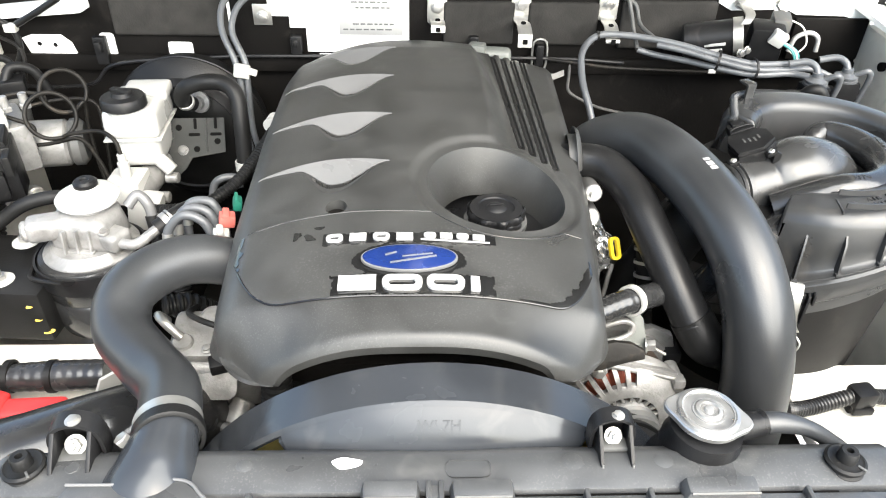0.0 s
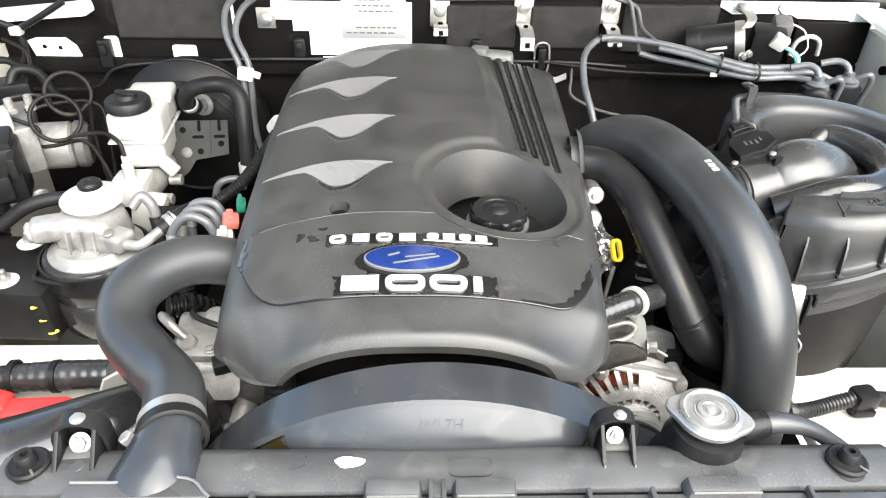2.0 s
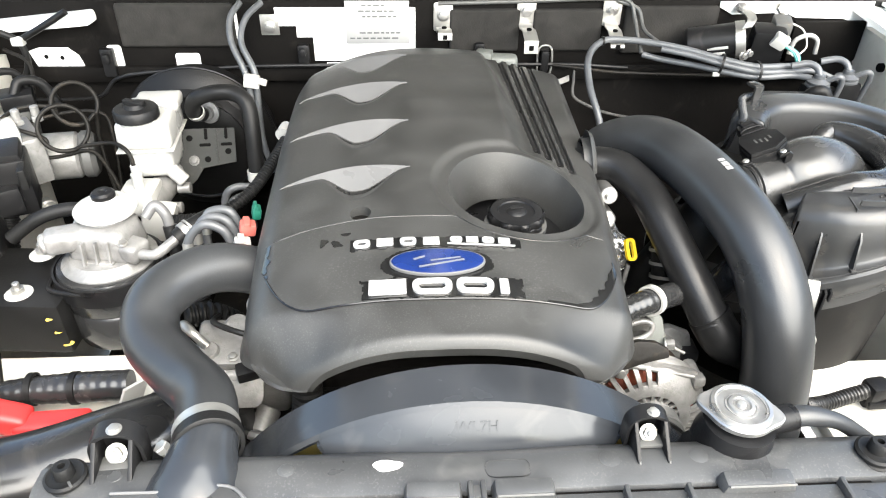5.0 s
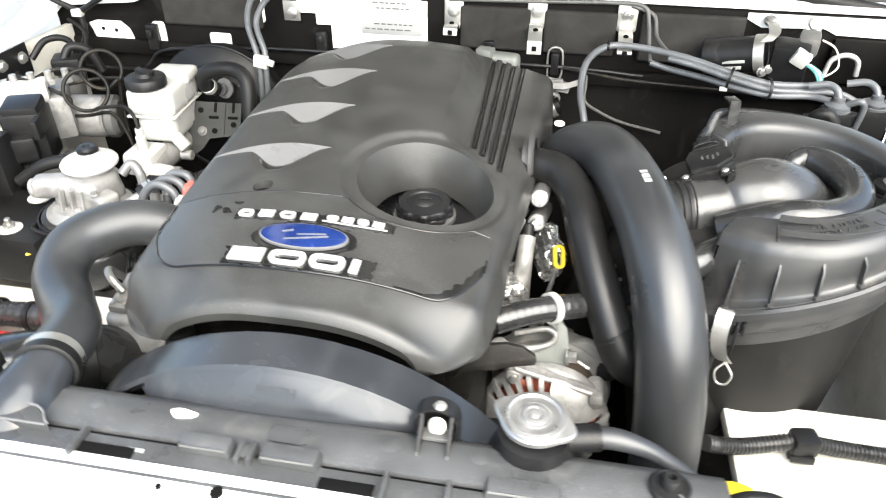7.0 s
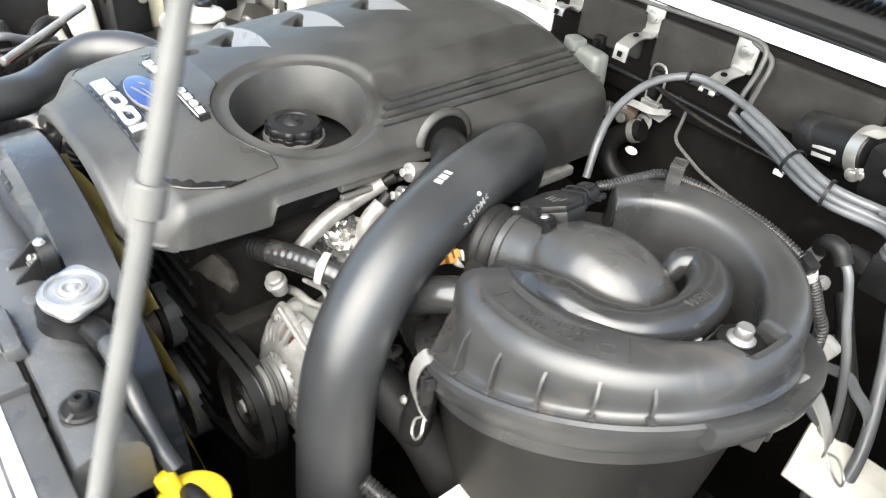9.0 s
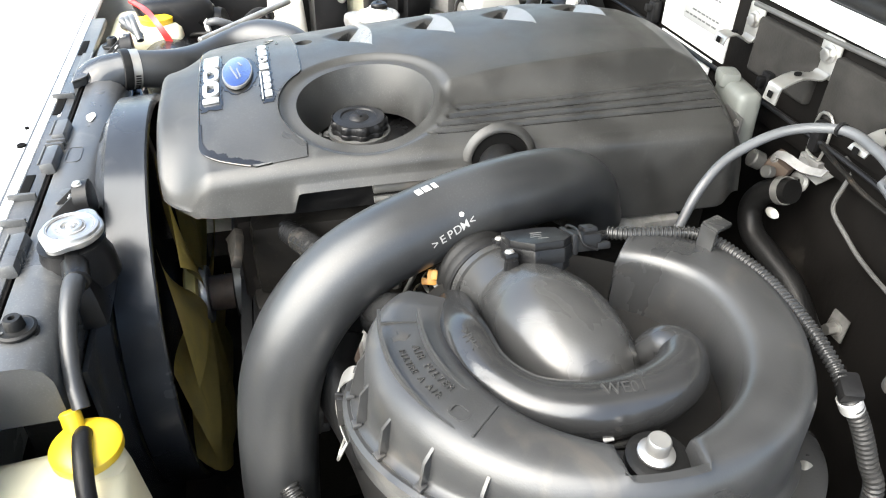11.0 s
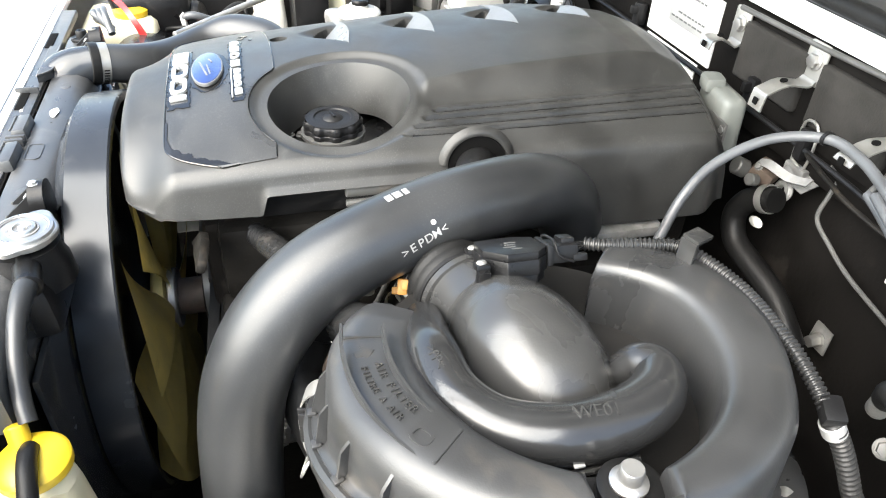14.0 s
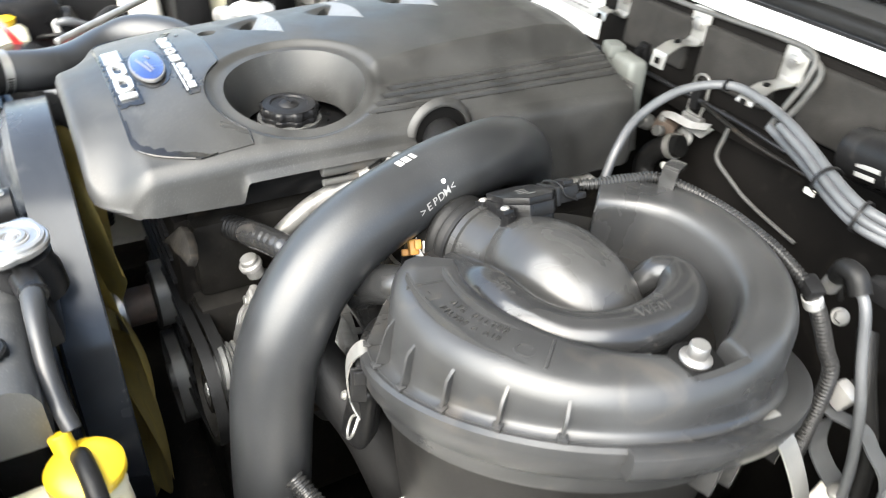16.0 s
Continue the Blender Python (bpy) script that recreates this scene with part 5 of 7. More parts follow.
# small sensor clipped to the turbo pipe
tap = thing("pressure_sensor", (0.325, 0.575, 1.125), "grey ribbed sensor with an orange lock on the turbo pipe", "sensor")
TAP = axes((0.312, 0.579, 1.112), (0.75, -0.28, 0.62), (0.3, 0.95, 0.06))
part("body", lathe([(0.0, -0.02), (0.013, -0.02), (0.013, 0.008), (0.0145, 0.009), (0.0145, 0.014), (0.0125, 0.015), (0.0125, 0.020), (0.0145, 0.021), (0.0145, 0.026), (0.0125, 0.027), (0.0125, 0.031), (0.0140, 0.032), (0.0140, 0.038), (0.011, 0.040), (0, 0.040)], TAP, 24), "label", tap, "pale grey ribbed body")
part("cap", put(join(box((0.014, 0.012, 0.010), (0.001, 0.0, 0.044), 0.002), box((0.006, 0.016, 0.006), (0.004, 0.001, 0.050), 0.0015)), TAP), "label", tap)
part("lock", put(join(box((0.009, 0.015, 0.016), (-0.013, 0.001, 0.034), 0.002), box((0.012, 0.007, 0.007), (-0.018, -0.003, 0.026), 0.0015), box((0.006, 0.009, 0.010), (-0.010, 0.003, 0.044), 0.001)), TAP), "orange", tap, "orange lock")

conduit = thing("wiring_conduit", (0.45, 0.78, 1.17), "corrugated black wiring conduit looping round the filter box", "wiring")
part("conduit", pipe([(0.392, 0.694, 1.203), (0.401, 0.708, 1.206), (0.411, 0.739, 1.209), (0.425, 0.765, 1.211), (0.472, 0.786, 1.206), (0.528, 0.789, 1.201), (0.560, 0.789, 1.193), (0.578, 0.788, 1.186)], 0.0050, 12, 12, ribs=0.0036, rib_depth=0.0013), "loom", conduit)
part("conduit_down", pipe([(0.582, 0.789, 1.182), (0.590, 0.801, 1.160), (0.602, 0.811, 1.130), (0.613, 0.818, 1.10), (0.617, 0.825, 1.0)], 0.0064, 12, 12, ribs=0.0042, rib_depth=0.0015), "loom", conduit)
part("bare_wires", join(*[pipe([(0.388 + 0.004 * k, 0.680, 1.201), (0.391 + 0.002 * k, 0.690, 1.204), (0.393, 0.698, 1.205)], 0.0011, 6, 6) for k in range(4)]), "rubber_matt", conduit)
part("tape", lathe([(0.0072, -0.006), (0.0082, -0.005), (0.0082, 0.006), (0.0072, 0.007)], axes((0.583, 0.792, 1.176), (0.15, 0.45, -0.8)), 20), "label", conduit, "white tape wrap")
part("holder", box((0.020, 0.015, 0.011), (0.578, 0.790, 1.187), 0.003, (0, 15, -20)), "black", conduit)
clip = part("clip", join(box((0.0150, 0.004, 0.044), (0.438, 0.757, 1.208), 0.001, (0, 0, 20)), box((0.0150, 0.018, 0.004), (0.435, 0.765, 1.230), 0.001, (0, 0, 20))), "elbow", conduit, "grey clip over the conduit")


# ---- alternator and belt drive ----
ALT = Vector((0.229, 0.444, 0.937))
alternator = thing("alternator", (0.225, 0.44, 0.87), "cast aluminium alternator with copper windings behind its vents", "alternator")
ya = axes(ALT, (0, -1, 0.12), (1, 0, 0)) @ Matrix.Scale(1.1, 4)
part("stator", lathe([(0, -0.066), (0.058, -0.066), (0.060, -0.054), (0.060, 0.0), (0.056, 0.006), (0, 0.006)], ya, 48), "rust", alternator, "brown laminated stator")
part("winding", lathe([(0.034, 0.002), (0.058, 0.002), (0.058, 0.010), (0.050, 0.016), (0.034, 0.017)], ya, 72, wob=lambda a: 1 + 0.03 * math.cos(36 * a)), "copper", alternator, "copper winding")
part("outer_ring", lathe([(0.062, 0.000), (0.070, 0.000), (0.071, 0.004), (0.068, 0.012), (0.065, 0.014), (0.062, 0.012)], ya, 64), "alloy", alternator)
part("middle_ring", lathe([(0.034, 0.024), (0.034, 0.031), (0.044, 0.031), (0.048, 0.028), (0.048, 0.022), (0.044, 0.024)], ya, 56), "alloy", alternator)
part("front_hub", lathe([(0, 0.036), (0.024, 0.036), (0.027, 0.032), (0.027, 0.024), (0, 0.02)], ya, 32), "alloy", alternator)
SHUT = ((22, 86), (155, 190), (242, 290))
for a0, a1 in SHUT:
    part("shield", lathe([(0.046, 0.0295), (0.056, 0.0255), (0.067, 0.015), (0.067, 0.011), (0.056, 0.020), (0.046, 0.0245)], ya, 20, a0, a1), "alloy", alternator)
for k in range(30):
    if not any(a0 < 12 * k < a1 for a0, a1 in SHUT):
        part("vent_bar", put(strap([(0.045, 0, 0.028), (0.056, 0, 0.024), (0.066, 0, 0.015), (0.070, 0, 0.004)], 0.0050, 0.0050, (0, 1, 0), 3), ya @ pose(0, 0, 0, 0, 0, 12 * k)), "alloy", alternator)
for k in range(20):
    part("hub_bar", put(box((0.013, 0.0038, 0.005), (0.031, 0, 0.028), 0.001), ya @ pose(0, 0, 0, 0, 0, 18 * k)), "alloy", alternator)
part("rear_frame", lathe([(0.056, -0.068), (0.073, -0.066), (0.075, -0.050), (0.072, -0.040), (0.060, -0.038)], ya, 40), "alloy", alternator)
for k in range(20):
    part("rear_vent_bar", put(strap([(0.040, 0, -0.09), (0.058, 0, -0.086), (0.070, 0, -0.07), (0.072, 0, -0.05)], 0.006, 0.005, (0, 1, 0), 3), ya @ pose(0, 0, 0, 0, 0, 18 * k)), "alloy", alternator)
for a, r in ((38, 0.066), (121, 0.070), (178, 0.070), (290, 0.070)):
    p = ya @ Vector((r * math.cos(radians(a)), r * math.sin(radians(a)), 0.006))
    part("lug", rod(0.0100, p + Vector((0, 0.022, 0)), p + Vector((0, -0.014, 0))), "alloy", alternator)
    part("lug_bolt", bolt(0.0058, p + Vector((0, -0.014, 0)), (0, -1, 0.1)), "steel", alternator)
part("web", put(prism([(-0.046, 0.062), (-0.039, 0.075), (-0.028, 0.077), (0.050, 0.056), (0.062, 0.036), (0.050, 0.030), (0.022, 0.050), (-0.010, 0.060), (-0.030, 0.062)], 0.008, None, 0.003), ya @ pose(0, 0, 0.010)), "alloy", alternator, "cast web across the front")
part("arm", put(join(rod(0.0030, (-0.036, 0.070, 0.0175), (0.048, 0.050, 0.0185), 12, 0.5), box((0.014, 0.012, 0.016), (0.052, 0.046, 0.018), 0.004)), ya), "alloy", alternator, "cast ridge from lug to lug")
part("rear_arm", put(prism([(-0.004, 0.064), (0.040, 0.072), (0.064, 0.062), (0.070, 0.040), (0.060, 0.032), (0.030, 0.056)], 0.012, None, 0.003), ya @ pose(0, 0, -0.056)), "alloy", alternator)
part("plug", box((0.022, 0.03, 0.018), (0.300, 0.50, 0.972), 0.003), "black", alternator)
pulley = part("pulley", lathe([(0, 0.066), (0.016, 0.066), (0.020, 0.060), (0.030, 0.058), (0.031, 0.054), (0.028, 0.052), (0.031, 0.050), (0.028, 0.048), (0.031, 0.046), (0.028, 0.044), (0.031, 0.040), (0.018, 0.036), (0.016, 0.03)], ya, 40), "grey_steel", alternator)
bracket = thing("alternator_bracket", (0.23, 0.46, 1.0), "cast aluminium alternator bracket with a slotted ear", "bracket")
BF = (0.0, -0.92, 0.39)
BR = axes((0.212, 0.470, 1.012), BF, (1, 0, 0))
part("plate", prism([(-0.046, -0.020), (-0.020, -0.026), (0.004, -0.032), (0.024, -0.032), (0.036, -0.021), (0.041, 0.002), (0.034, 0.036), (0.026, 0.046), (0.016, 0.048), (0.008, 0.042), (0.020, 0.034), (0.022, 0.022), (0.014, 0.012), (-0.006, 0.008), (-0.030, 0.004)], 0.008, BR, 0.002), "primer_grey", bracket, "dull grey-green plate")
part("rib", put(pipe([(-0.052, -0.004, 0.010), (-0.030, 0.004, 0.010), (-0.008, 0.007, 0.010), (0.010, 0.013, 0.010), (0.0195, 0.020, 0.010), (0.0205, 0.029, 0.010), (0.010, 0.034, 0.010), (-0.004, 0.031, 0.010), (-0.026, 0.024, 0.010)], [0.0055, 0.0052, 0.0048, 0.0036, 0.0034, 0.0034, 0.0034, 0.0036, 0.003], 12, 8), BR), "alloy", bracket, "raised rib looping round the ear's slot")
part("slot", put(prism([(-0.018, -0.014), (-0.004, -0.015), (0.008, -0.019), (-0.004, -0.0185)], 0.002, None), BR @ pose(0, 0, 0.0072)), "slot_shade", bracket)
part("side_arm", prism([(-0.025, 0.009), (-0.011, 0.027), (0.010, 0.052), (0.030, 0.056), (0.048, 0.054), (0.062, 0.046), (0.063, 0.036), (0.039, 0.031), (0.017, 0.024), (0.0, 0.022), (-0.016, 0.015)], 0.010, axes((0.150, 0.365, 1.048), BF, (1, 0, 0)), 0.003), "iron", bracket, "dark cast arm reaching under the cover")
part("bolt", bolt(0.0075, (0.250, 0.463, 1.017), (1, -0.2, 0.2), h=0.012), "cap", bracket)
part("pin", rod(0.002, (0.256, 0.463, 1.016), (0.276, 0.459, 1.006), 8), "steel", bracket)
part("stud", join(rod(0.010, (0.170, 0.448, 1.02), (0.170, 0.44, 1.046)), rod(0.013, (0.170, 0.444, 1.032), (0.170, 0.441, 1.040))), "alloy", bracket)
crank = thing("belt_pulley", (0.205, 0.385, 0.87), "oily black accessory belt pulley with hollow hub", "pulley")
part("wheel", lathe([(0, 0.010), (0.016, 0.010), (0.019, 0.002), (0.026, 0.002), (0.030, 0.010), (0.048, 0.010), (0.053, 0.0), (0.059, 0.0), (0.060, 0.002), (0.060, 0.028), (0, 0.028)], axes((0.208, 0.366, 0.905), (0, 1, -0.05)), 52), "iron", crank)
part("hub_bolt", bolt(0.009, (0.208, 0.376, 0.905), (0, -1, 0)), "steel", crank)
belt = thing("drive_belt", (0.1, 0.375, 0.8), "ribbed black rubber drive belt", "belt")
for y, dz in ((0.371, 0.0), (0.386, 0.004)):
    part("belt", strap([(0.268, y, 0.88), (0.272, y, 0.92 + dz), (0.248, y, 0.958 + dz), (0.205, y, 0.971 + dz), (0.10, y, 0.955 + dz), (0.02, y, 0.945), (-0.05, y, 0.90), (-0.05, y, 0.82), (0.02, y, 0.76), (0.20, y, 0.82), (0.268, y, 0.88)], 0.0125, 0.005, (0, 1, 0), 8), "rubber_matt", belt)
for k, (x, z, r) in enumerate(((0.0, 0.897, 0.045), (0.0, 0.74, 0.07))):
    t = thing("belt_pulley", (x, 0.37, z), "dark steel belt pulley on the engine's front", "pulley")
    part("wheel", lathe([(0, -0.004), (0.02, -0.004), (0.022, 0.004), (r - 0.004, 0.004), (r, 0.0), (r, 0.03), (0, 0.03)], axes((x, 0.352, z), (0, 1, 0)), 40), "grey_steel", t)

# ---- pipes and hoses between cover and hoses ----
duct = thing("loom_sleeve", (0.2, 0.45, 1.05), "corrugated black loom sleeve held by a white loop", "wiring")
part("sleeve", pipe([(0.110, 0.425, 1.062), (0.140, 0.435, 1.070), (0.165, 0.445, 1.076)], 0.0125, 16, 10, ribs=0.0055, rib_depth=0.0022), "rubber_matt", duct)
part("wound_sleeve", pipe([(0.162, 0.444, 1.075), (0.195, 0.460, 1.079), (0.225, 0.473, 1.080), (0.275, 0.50, 1.072), (0.30, 0.53, 1.06)], 0.0148, 20, 10, ribs=0.009, rib_depth=0.0003), "tubing", duct, "black tape-wound sleeve")
sd = Vector((0.035, 0.027, -0.007))
part("loop", lathe([(0.0155, -0.004), (0.0185, -0.004), (0.0185, 0.004), (0.0155, 0.004)], axes((0.225, 0.473, 1.080), sd), 32), "tank", duct, "white plastic retaining loop")
for k, (pts, r) in enumerate((([(0.155, 0.465, 1.040), (0.155, 0.482, 1.056), (0.156, 0.520, 1.086), (0.163, 0.562, 1.108), (0.174, 0.588, 1.126)], 0.0102), ([(0.187, 0.545, 1.010), (0.186, 0.550, 1.036), (0.186, 0.556, 1.083), (0.187, 0.577, 1.106)], 0.0108))):
    t = thing("fuel_line", (pts[0][0], pts[0][1], 1.05), "pale sleeved return line beside the cylinder head", "pipe", "sleeved lines")
    part("line", pipe(pts, r, 16, 10), "alloy", t)
    part("end_cap", rod(r * 0.72, pts[-1], Vector(pts[-1]) + (Vector(pts[-1]) - Vector(pts[-2])).normalized() * 0.016), "rubber_matt", t)
for a, b in (((0.197, 0.604, 1.146), (0.200, 0.672, 1.128)), ((0.196, 0.594, 1.117), (0.204, 0.675, 1.092))):
    t = thing("glow_plug_sleeve", a, "short bright metal sleeve beside the head", "sleeve", "bright sleeves")
    part("sleeve", rod(0.0115, a, b), "cap", t)
    part("end", rod(0.005, Vector(a) - (Vector(b) - Vector(a)) * 0.12, a), "steel", t)
heat = thing("heat_shield", (0.2, 0.56, 0.98), "crinkled foil heat wrap on the exhaust side", "heat shield")
for at, size in (((0.158, 0.545, 1.050), (0.055, 0.06, 0.040)), ((0.214, 0.625, 1.055), (0.030, 0.07, 0.05))):
    bm = box(size, at, 0.012, (8, 12, 20), 3)
    bmesh.ops.subdivide_edges(bm, edges=bm.edges[:], cuts=5, use_grid_fill=True)
    for v in bm.verts:
        v.co += noise.noise_vector(v.co * 110) * 0.006
    part("foil", bm, "foil", heat, smooth=20)
dip = thing("dipstick", (0.22, 0.56, 1.03), "yellow plastic dipstick handle on a thin tube", "dipstick")
part("handle", ring_slab(0.015, 0.030, 0.0045, 0.005, axes((0.228, 0.580, 1.078), (0.3, -0.7, 0.6), (1, 0.2, 0))), "yellow", dip)
part("stem", rod(0.003, (0.226, 0.568, 1.062), (0.216, 0.553, 1.015)), "grey_steel", dip)
part("tube", rod(0.004, (0.216, 0.553, 1.015), (0.21, 0.52, 0.85)), "grey_steel", dip)
stub = thing("intake_stub", (0.36, 0.53, 1.06), "glossy black cross duct below the filter box", "air duct")
part("duct", pipe([(0.322, 0.545, 1.00), (0.326, 0.520, 1.06), (0.340, 0.504, 1.104), (0.374, 0.514, 1.132), (0.42, 0.545, 1.142)], 0.0185, 24, 10), "tubing", stub)
clampd = thing("hose_joint", (0.285, 0.57, 1.03), "black hose joint with two bright bands", "hose")
part("joint", pipe([(0.285, 0.595, 1.09), (0.285, 0.575, 1.06), (0.29, 0.56, 1.02)], [0.024, 0.025, 0.025], 24, 8), "rubber_matt", clampd)
for z in (1.045, 1.06, 1.075):
    part("band", lathe([(0.0262, -0.002), (0.0275, -0.002), (0.0275, 0.002), (0.0262, 0.002)], axes((0.285, 0.575 + (z - 1.06) * 0.6, z), (0, 0.5, 1)), 28), "steel", clampd)
flask = thing("vacuum_flask", (0.397, 0.473, 0.96), "black plastic valve housing beside the thick hose", "valve")
part("body", box((0.034, 0.030, 0.085), (0.398, 0.476, 1.010), 0.013, (0, 8, 20), 4, 0.8), "black", flask)
part("cap_bolt", bolt(0.0035, (0.393, 0.4605, 1.035), (-0.2, -0.9, 0.3)), "steel", flask)

# ---- coolant bottle, overflow tube, prop rod ----
bottle = thing("coolant_bottle", (0.42, 0.25, 0.85), "cream plastic coolant overflow bottle with a yellow cap", "bottle")
part("body", box((0.125, 0.155, 0.20), (0.428, 0.208, 0.942), 0.024, (0, 0, 4), 4, 0.86), "cream", bottle)
part("neck", lathe([(0.026, 0), (0.022, 0.008), (0.022, 0.022), (0, 0.022)], pose(0.398, 0.248, 1.036), 28), "cream", bottle)
bcap = part("cap", lathe([(0.026, 0), (0.0285, 0.003), (0.0285, 0.011), (0.024, 0.016), (0.010, 0.018), (0, 0.018)], pose(0.398, 0.248, 1.052), 36), "yellow", bottle, "yellow snap-on cap")
part("spout", rod(0.0085, (0.386, 0.240, 1.060), (0.374, 0.236, 1.080)), "yellow", bcap)
over = thing("overflow_tube", (0.33, 0.24, 1.08), "thin black overflow tube from the radiator neck", "hose")
part("tube", pipe([(0.262, 0.241, 1.136), (0.285, 0.241, 1.137), (0.312, 0.240, 1.130), (0.338, 0.240, 1.112), (0.358, 0.242, 1.095), (0.374, 0.246, 1.080)], [0.0095, 0.0092, 0.0075, 0.0072, 0.0072, 0.0072], 16, 10), "rubber", over)
part("tube_end", pipe([(0.392, 0.247, 1.069), (0.405, 0.249, 1.075), (0.425, 0.252, 1.073), (0.445, 0.254, 1.060), (0.458, 0.256, 1.040), (0.470, 0.257, 1.0)], 0.0075, 14, 10), "rubber_matt", over)
prop = thing("prop_rod", (0.4925, 0.142, 1.12), "slim grey steel bonnet prop rod standing up", "prop rod")
d0, d1 = Vector((0.4925, 0.140, 1.118)), Vector((0.4655, 0.413, 1.915))
u = (d1 - d0).normalized()
part("rod", rod(0.0052, d0, d1), "grey_steel", prop)
part("collar", rod(0.0078, d0 + u * 0.291, d0 + u * 0.307), "grey_steel", prop, "grey plastic collar")
part("foot", box((0.03, 0.03, 0.012), (0.493, 0.138, 1.128), 0.004), "black", prop)
loomr = thing("wing_conduit", (0.5, 0.42, 0.93), "corrugated black conduit clipped along the apron", "wiring")
part("conduit", pipe([(0.410, 0.402, 0.970), (0.428, 0.410, 0.960), (0.458, 0.420, 0.953), (0.490, 0.428, 0.955), (0.520, 0.432, 0.960), (0.56, 0.438, 0.950), (0.62, 0.442, 0.944), (0.70, 0.445, 0.942)], 0.0092, 14, 10, ribs=0.0050, rib_depth=0.0014), "loom", loomr)
part("holder", join(box((0.030, 0.026, 0.026), (0.523, 0.431, 0.960), 0.006, (0, 0, 8)), box((0.026, 0.005, 0.010), (0.523, 0.418, 0.946), 0.0015)), "black", loomr, "black snap clip")
part("holder_leg", join(box((0.026, 0.010, 0.060), (0.524, 0.430, 0.918), 0.003), box((0.034, 0.014, 0.020), (0.524, 0.428, 0.896), 0.003)), "black", loomr, "black post under the clip")
wire = thing("rear_loom", (0.6, 0.75, 1.0), "bundle of black and grey pipes beside the filter box", "pipe")
part("pipe", pipe([(0.592, 0.838, 1.180), (0.606, 0.836, 1.166), (0.626, 0.832, 1.12), (0.644, 0.830, 1.08), (0.664, 0.828, 1.01), (0.68, 0.82, 0.9)], 0.0047, 14, 10), "tube", wire)
part("elbow", pipe([(0.568, 0.85, 1.172), (0.574, 0.842, 1.186), (0.586, 0.838, 1.188), (0.596, 0.837, 1.176)], 0.0092, 14, 8), "rubber_matt", wire)
part("fitting", rod(0.008, (0.560, 0.86, 1.150), (0.568, 0.85, 1.172)), "alloy", wire)
part("pipe_b", pipe([(0.60, 0.88, 1.12), (0.625, 0.86, 1.09), (0.66, 0.85, 1.03), (0.68, 0.84, 0.95)], 0.009, 12, 8), "rubber_matt", wire)
part("pipe_c", pipe([(0.64, 0.93, 1.10), (0.67, 0.88, 1.06), (0.70, 0.82, 1.0), (0.71, 0.76, 0.93)], 0.007, 12, 8), "tube", wire)
for at in ((0.583, 0.854, 1.135), (0.62, 0.862, 1.075)):
    part("nut", bolt(0.006, at, (0.5, -0.5, 0.5)), "grey_steel", wire)
wb = thing("wing_bracket", (0.66, 0.84, 0.93), "grey folded steel bracket beside the filter box", "bracket")
part("top_strap", strap([(0.606, 0.842, 1.060), (0.622, 0.840, 1.056), (0.648, 0.840, 1.061), (0.664, 0.840, 1.050), (0.688, 0.840, 1.026), (0.70, 0.84, 0.95)], 0.014, 0.0025, (0.1, 1, 0.2)), "tube", wb)
part("leg", strap([(0.618, 0.842, 1.040), (0.624, 0.840, 1.014), (0.640, 0.840, 0.998), (0.658, 0.840, 0.985), (0.664, 0.84, 0.94)], 0.020, 0.0025, (0.1, 1, 0.2)), "tube", wb)
part("foot", box((0.10, 0.09, 0.010), (0.70, 0.80, 0.978), 0.003, (0, 8, 10)), "apron", wb, "white painted foot")
part("rubber_block", box((0.022, 0.016, 0.024), (0.619, 0.845, 1.074), 0.005, (0, 20, 0)), "label", wb, "pale plastic block")
part("bolt", bolt(0.007, (0.662, 0.83, 0.992), (-0.2, -0.6, 0.7)), "steel", wb)

# ---- firewall fittings ----
def arm_bracket(x, z, end, hook=0.02):
    """A zinc bracket bolted to the firewall whose arm reaches forward to end."""
    t = thing("firewall_bracket", (x, 1.09, z), "bright zinc-plated bracket bolted to the firewall", "bracket", "firewall brackets")
    e = Vector(end)
    part("foot", put(prism(round_rect(0.034, 0.05, 0.004), 0.002, None, 0.0006), axes((x, 1.0885, z), (0, -1, 0), (1, 0, 0))), "steel", t)
    part("arm", strap([(x, 1.0865, z - 0.018), (x, 1.078, z - 0.024), ((x + e.x) / 2, (1.078 + e.y) / 2, (z - 0.024 + e.z) / 2 + 0.006), (e.x, e.y + 0.004, e.z), (e.x, e.y, e.z - 0.004), (e.x, e.y - 0.002, e.z - hook)], 0.024, 0.002, (1, 0, 0), 3), "steel", t)
    part("eye", put(lathe([(0, 0), (0.0045, 0), (0.0045, 0.0012), (0, 0.0012)], None, 12), axes(((x + e.x) / 2, (1.078 + e.y) / 2, (z - 0.024 + e.z) / 2 + 0.008), (0, -0.25, 1))), "slot_shade", t)
    part("hook_eye", put(prism(round_rect(0.008, 0.008, 0.001), 0.001), axes((e.x, e.y - 0.0035, e.z - hook * 0.55), (0, -1, 0.1))), "slot_shade", t)
    part("bolt", bolt(0.0085, (x, 1.0862, z + 0.004), (0, -1, 0)), "cap", t)
    return t


arm_bracket(0.009, 1.229, (0.010, 1.040, 1.216), 0.012)
arm_bracket(0.156, 1.236, (0.158, 1.022, 1.208), 0.022)
arm_bracket(0.310, 1.238, (0.308, 1.018, 1.202), 0.006)
t = thing("firewall_bolt", (-0.295, 1.088, 1.215), "bright bolt on a small zinc plate", "bolt")
part("plate", box((0.032, 0.003, 0.036), (-0.295, 1.0875, 1.216), 0.001), "steel", t)
part("head", bolt(0.008, (-0.295, 1.086, 1.212), (0, -1, 0)), "cap", t)


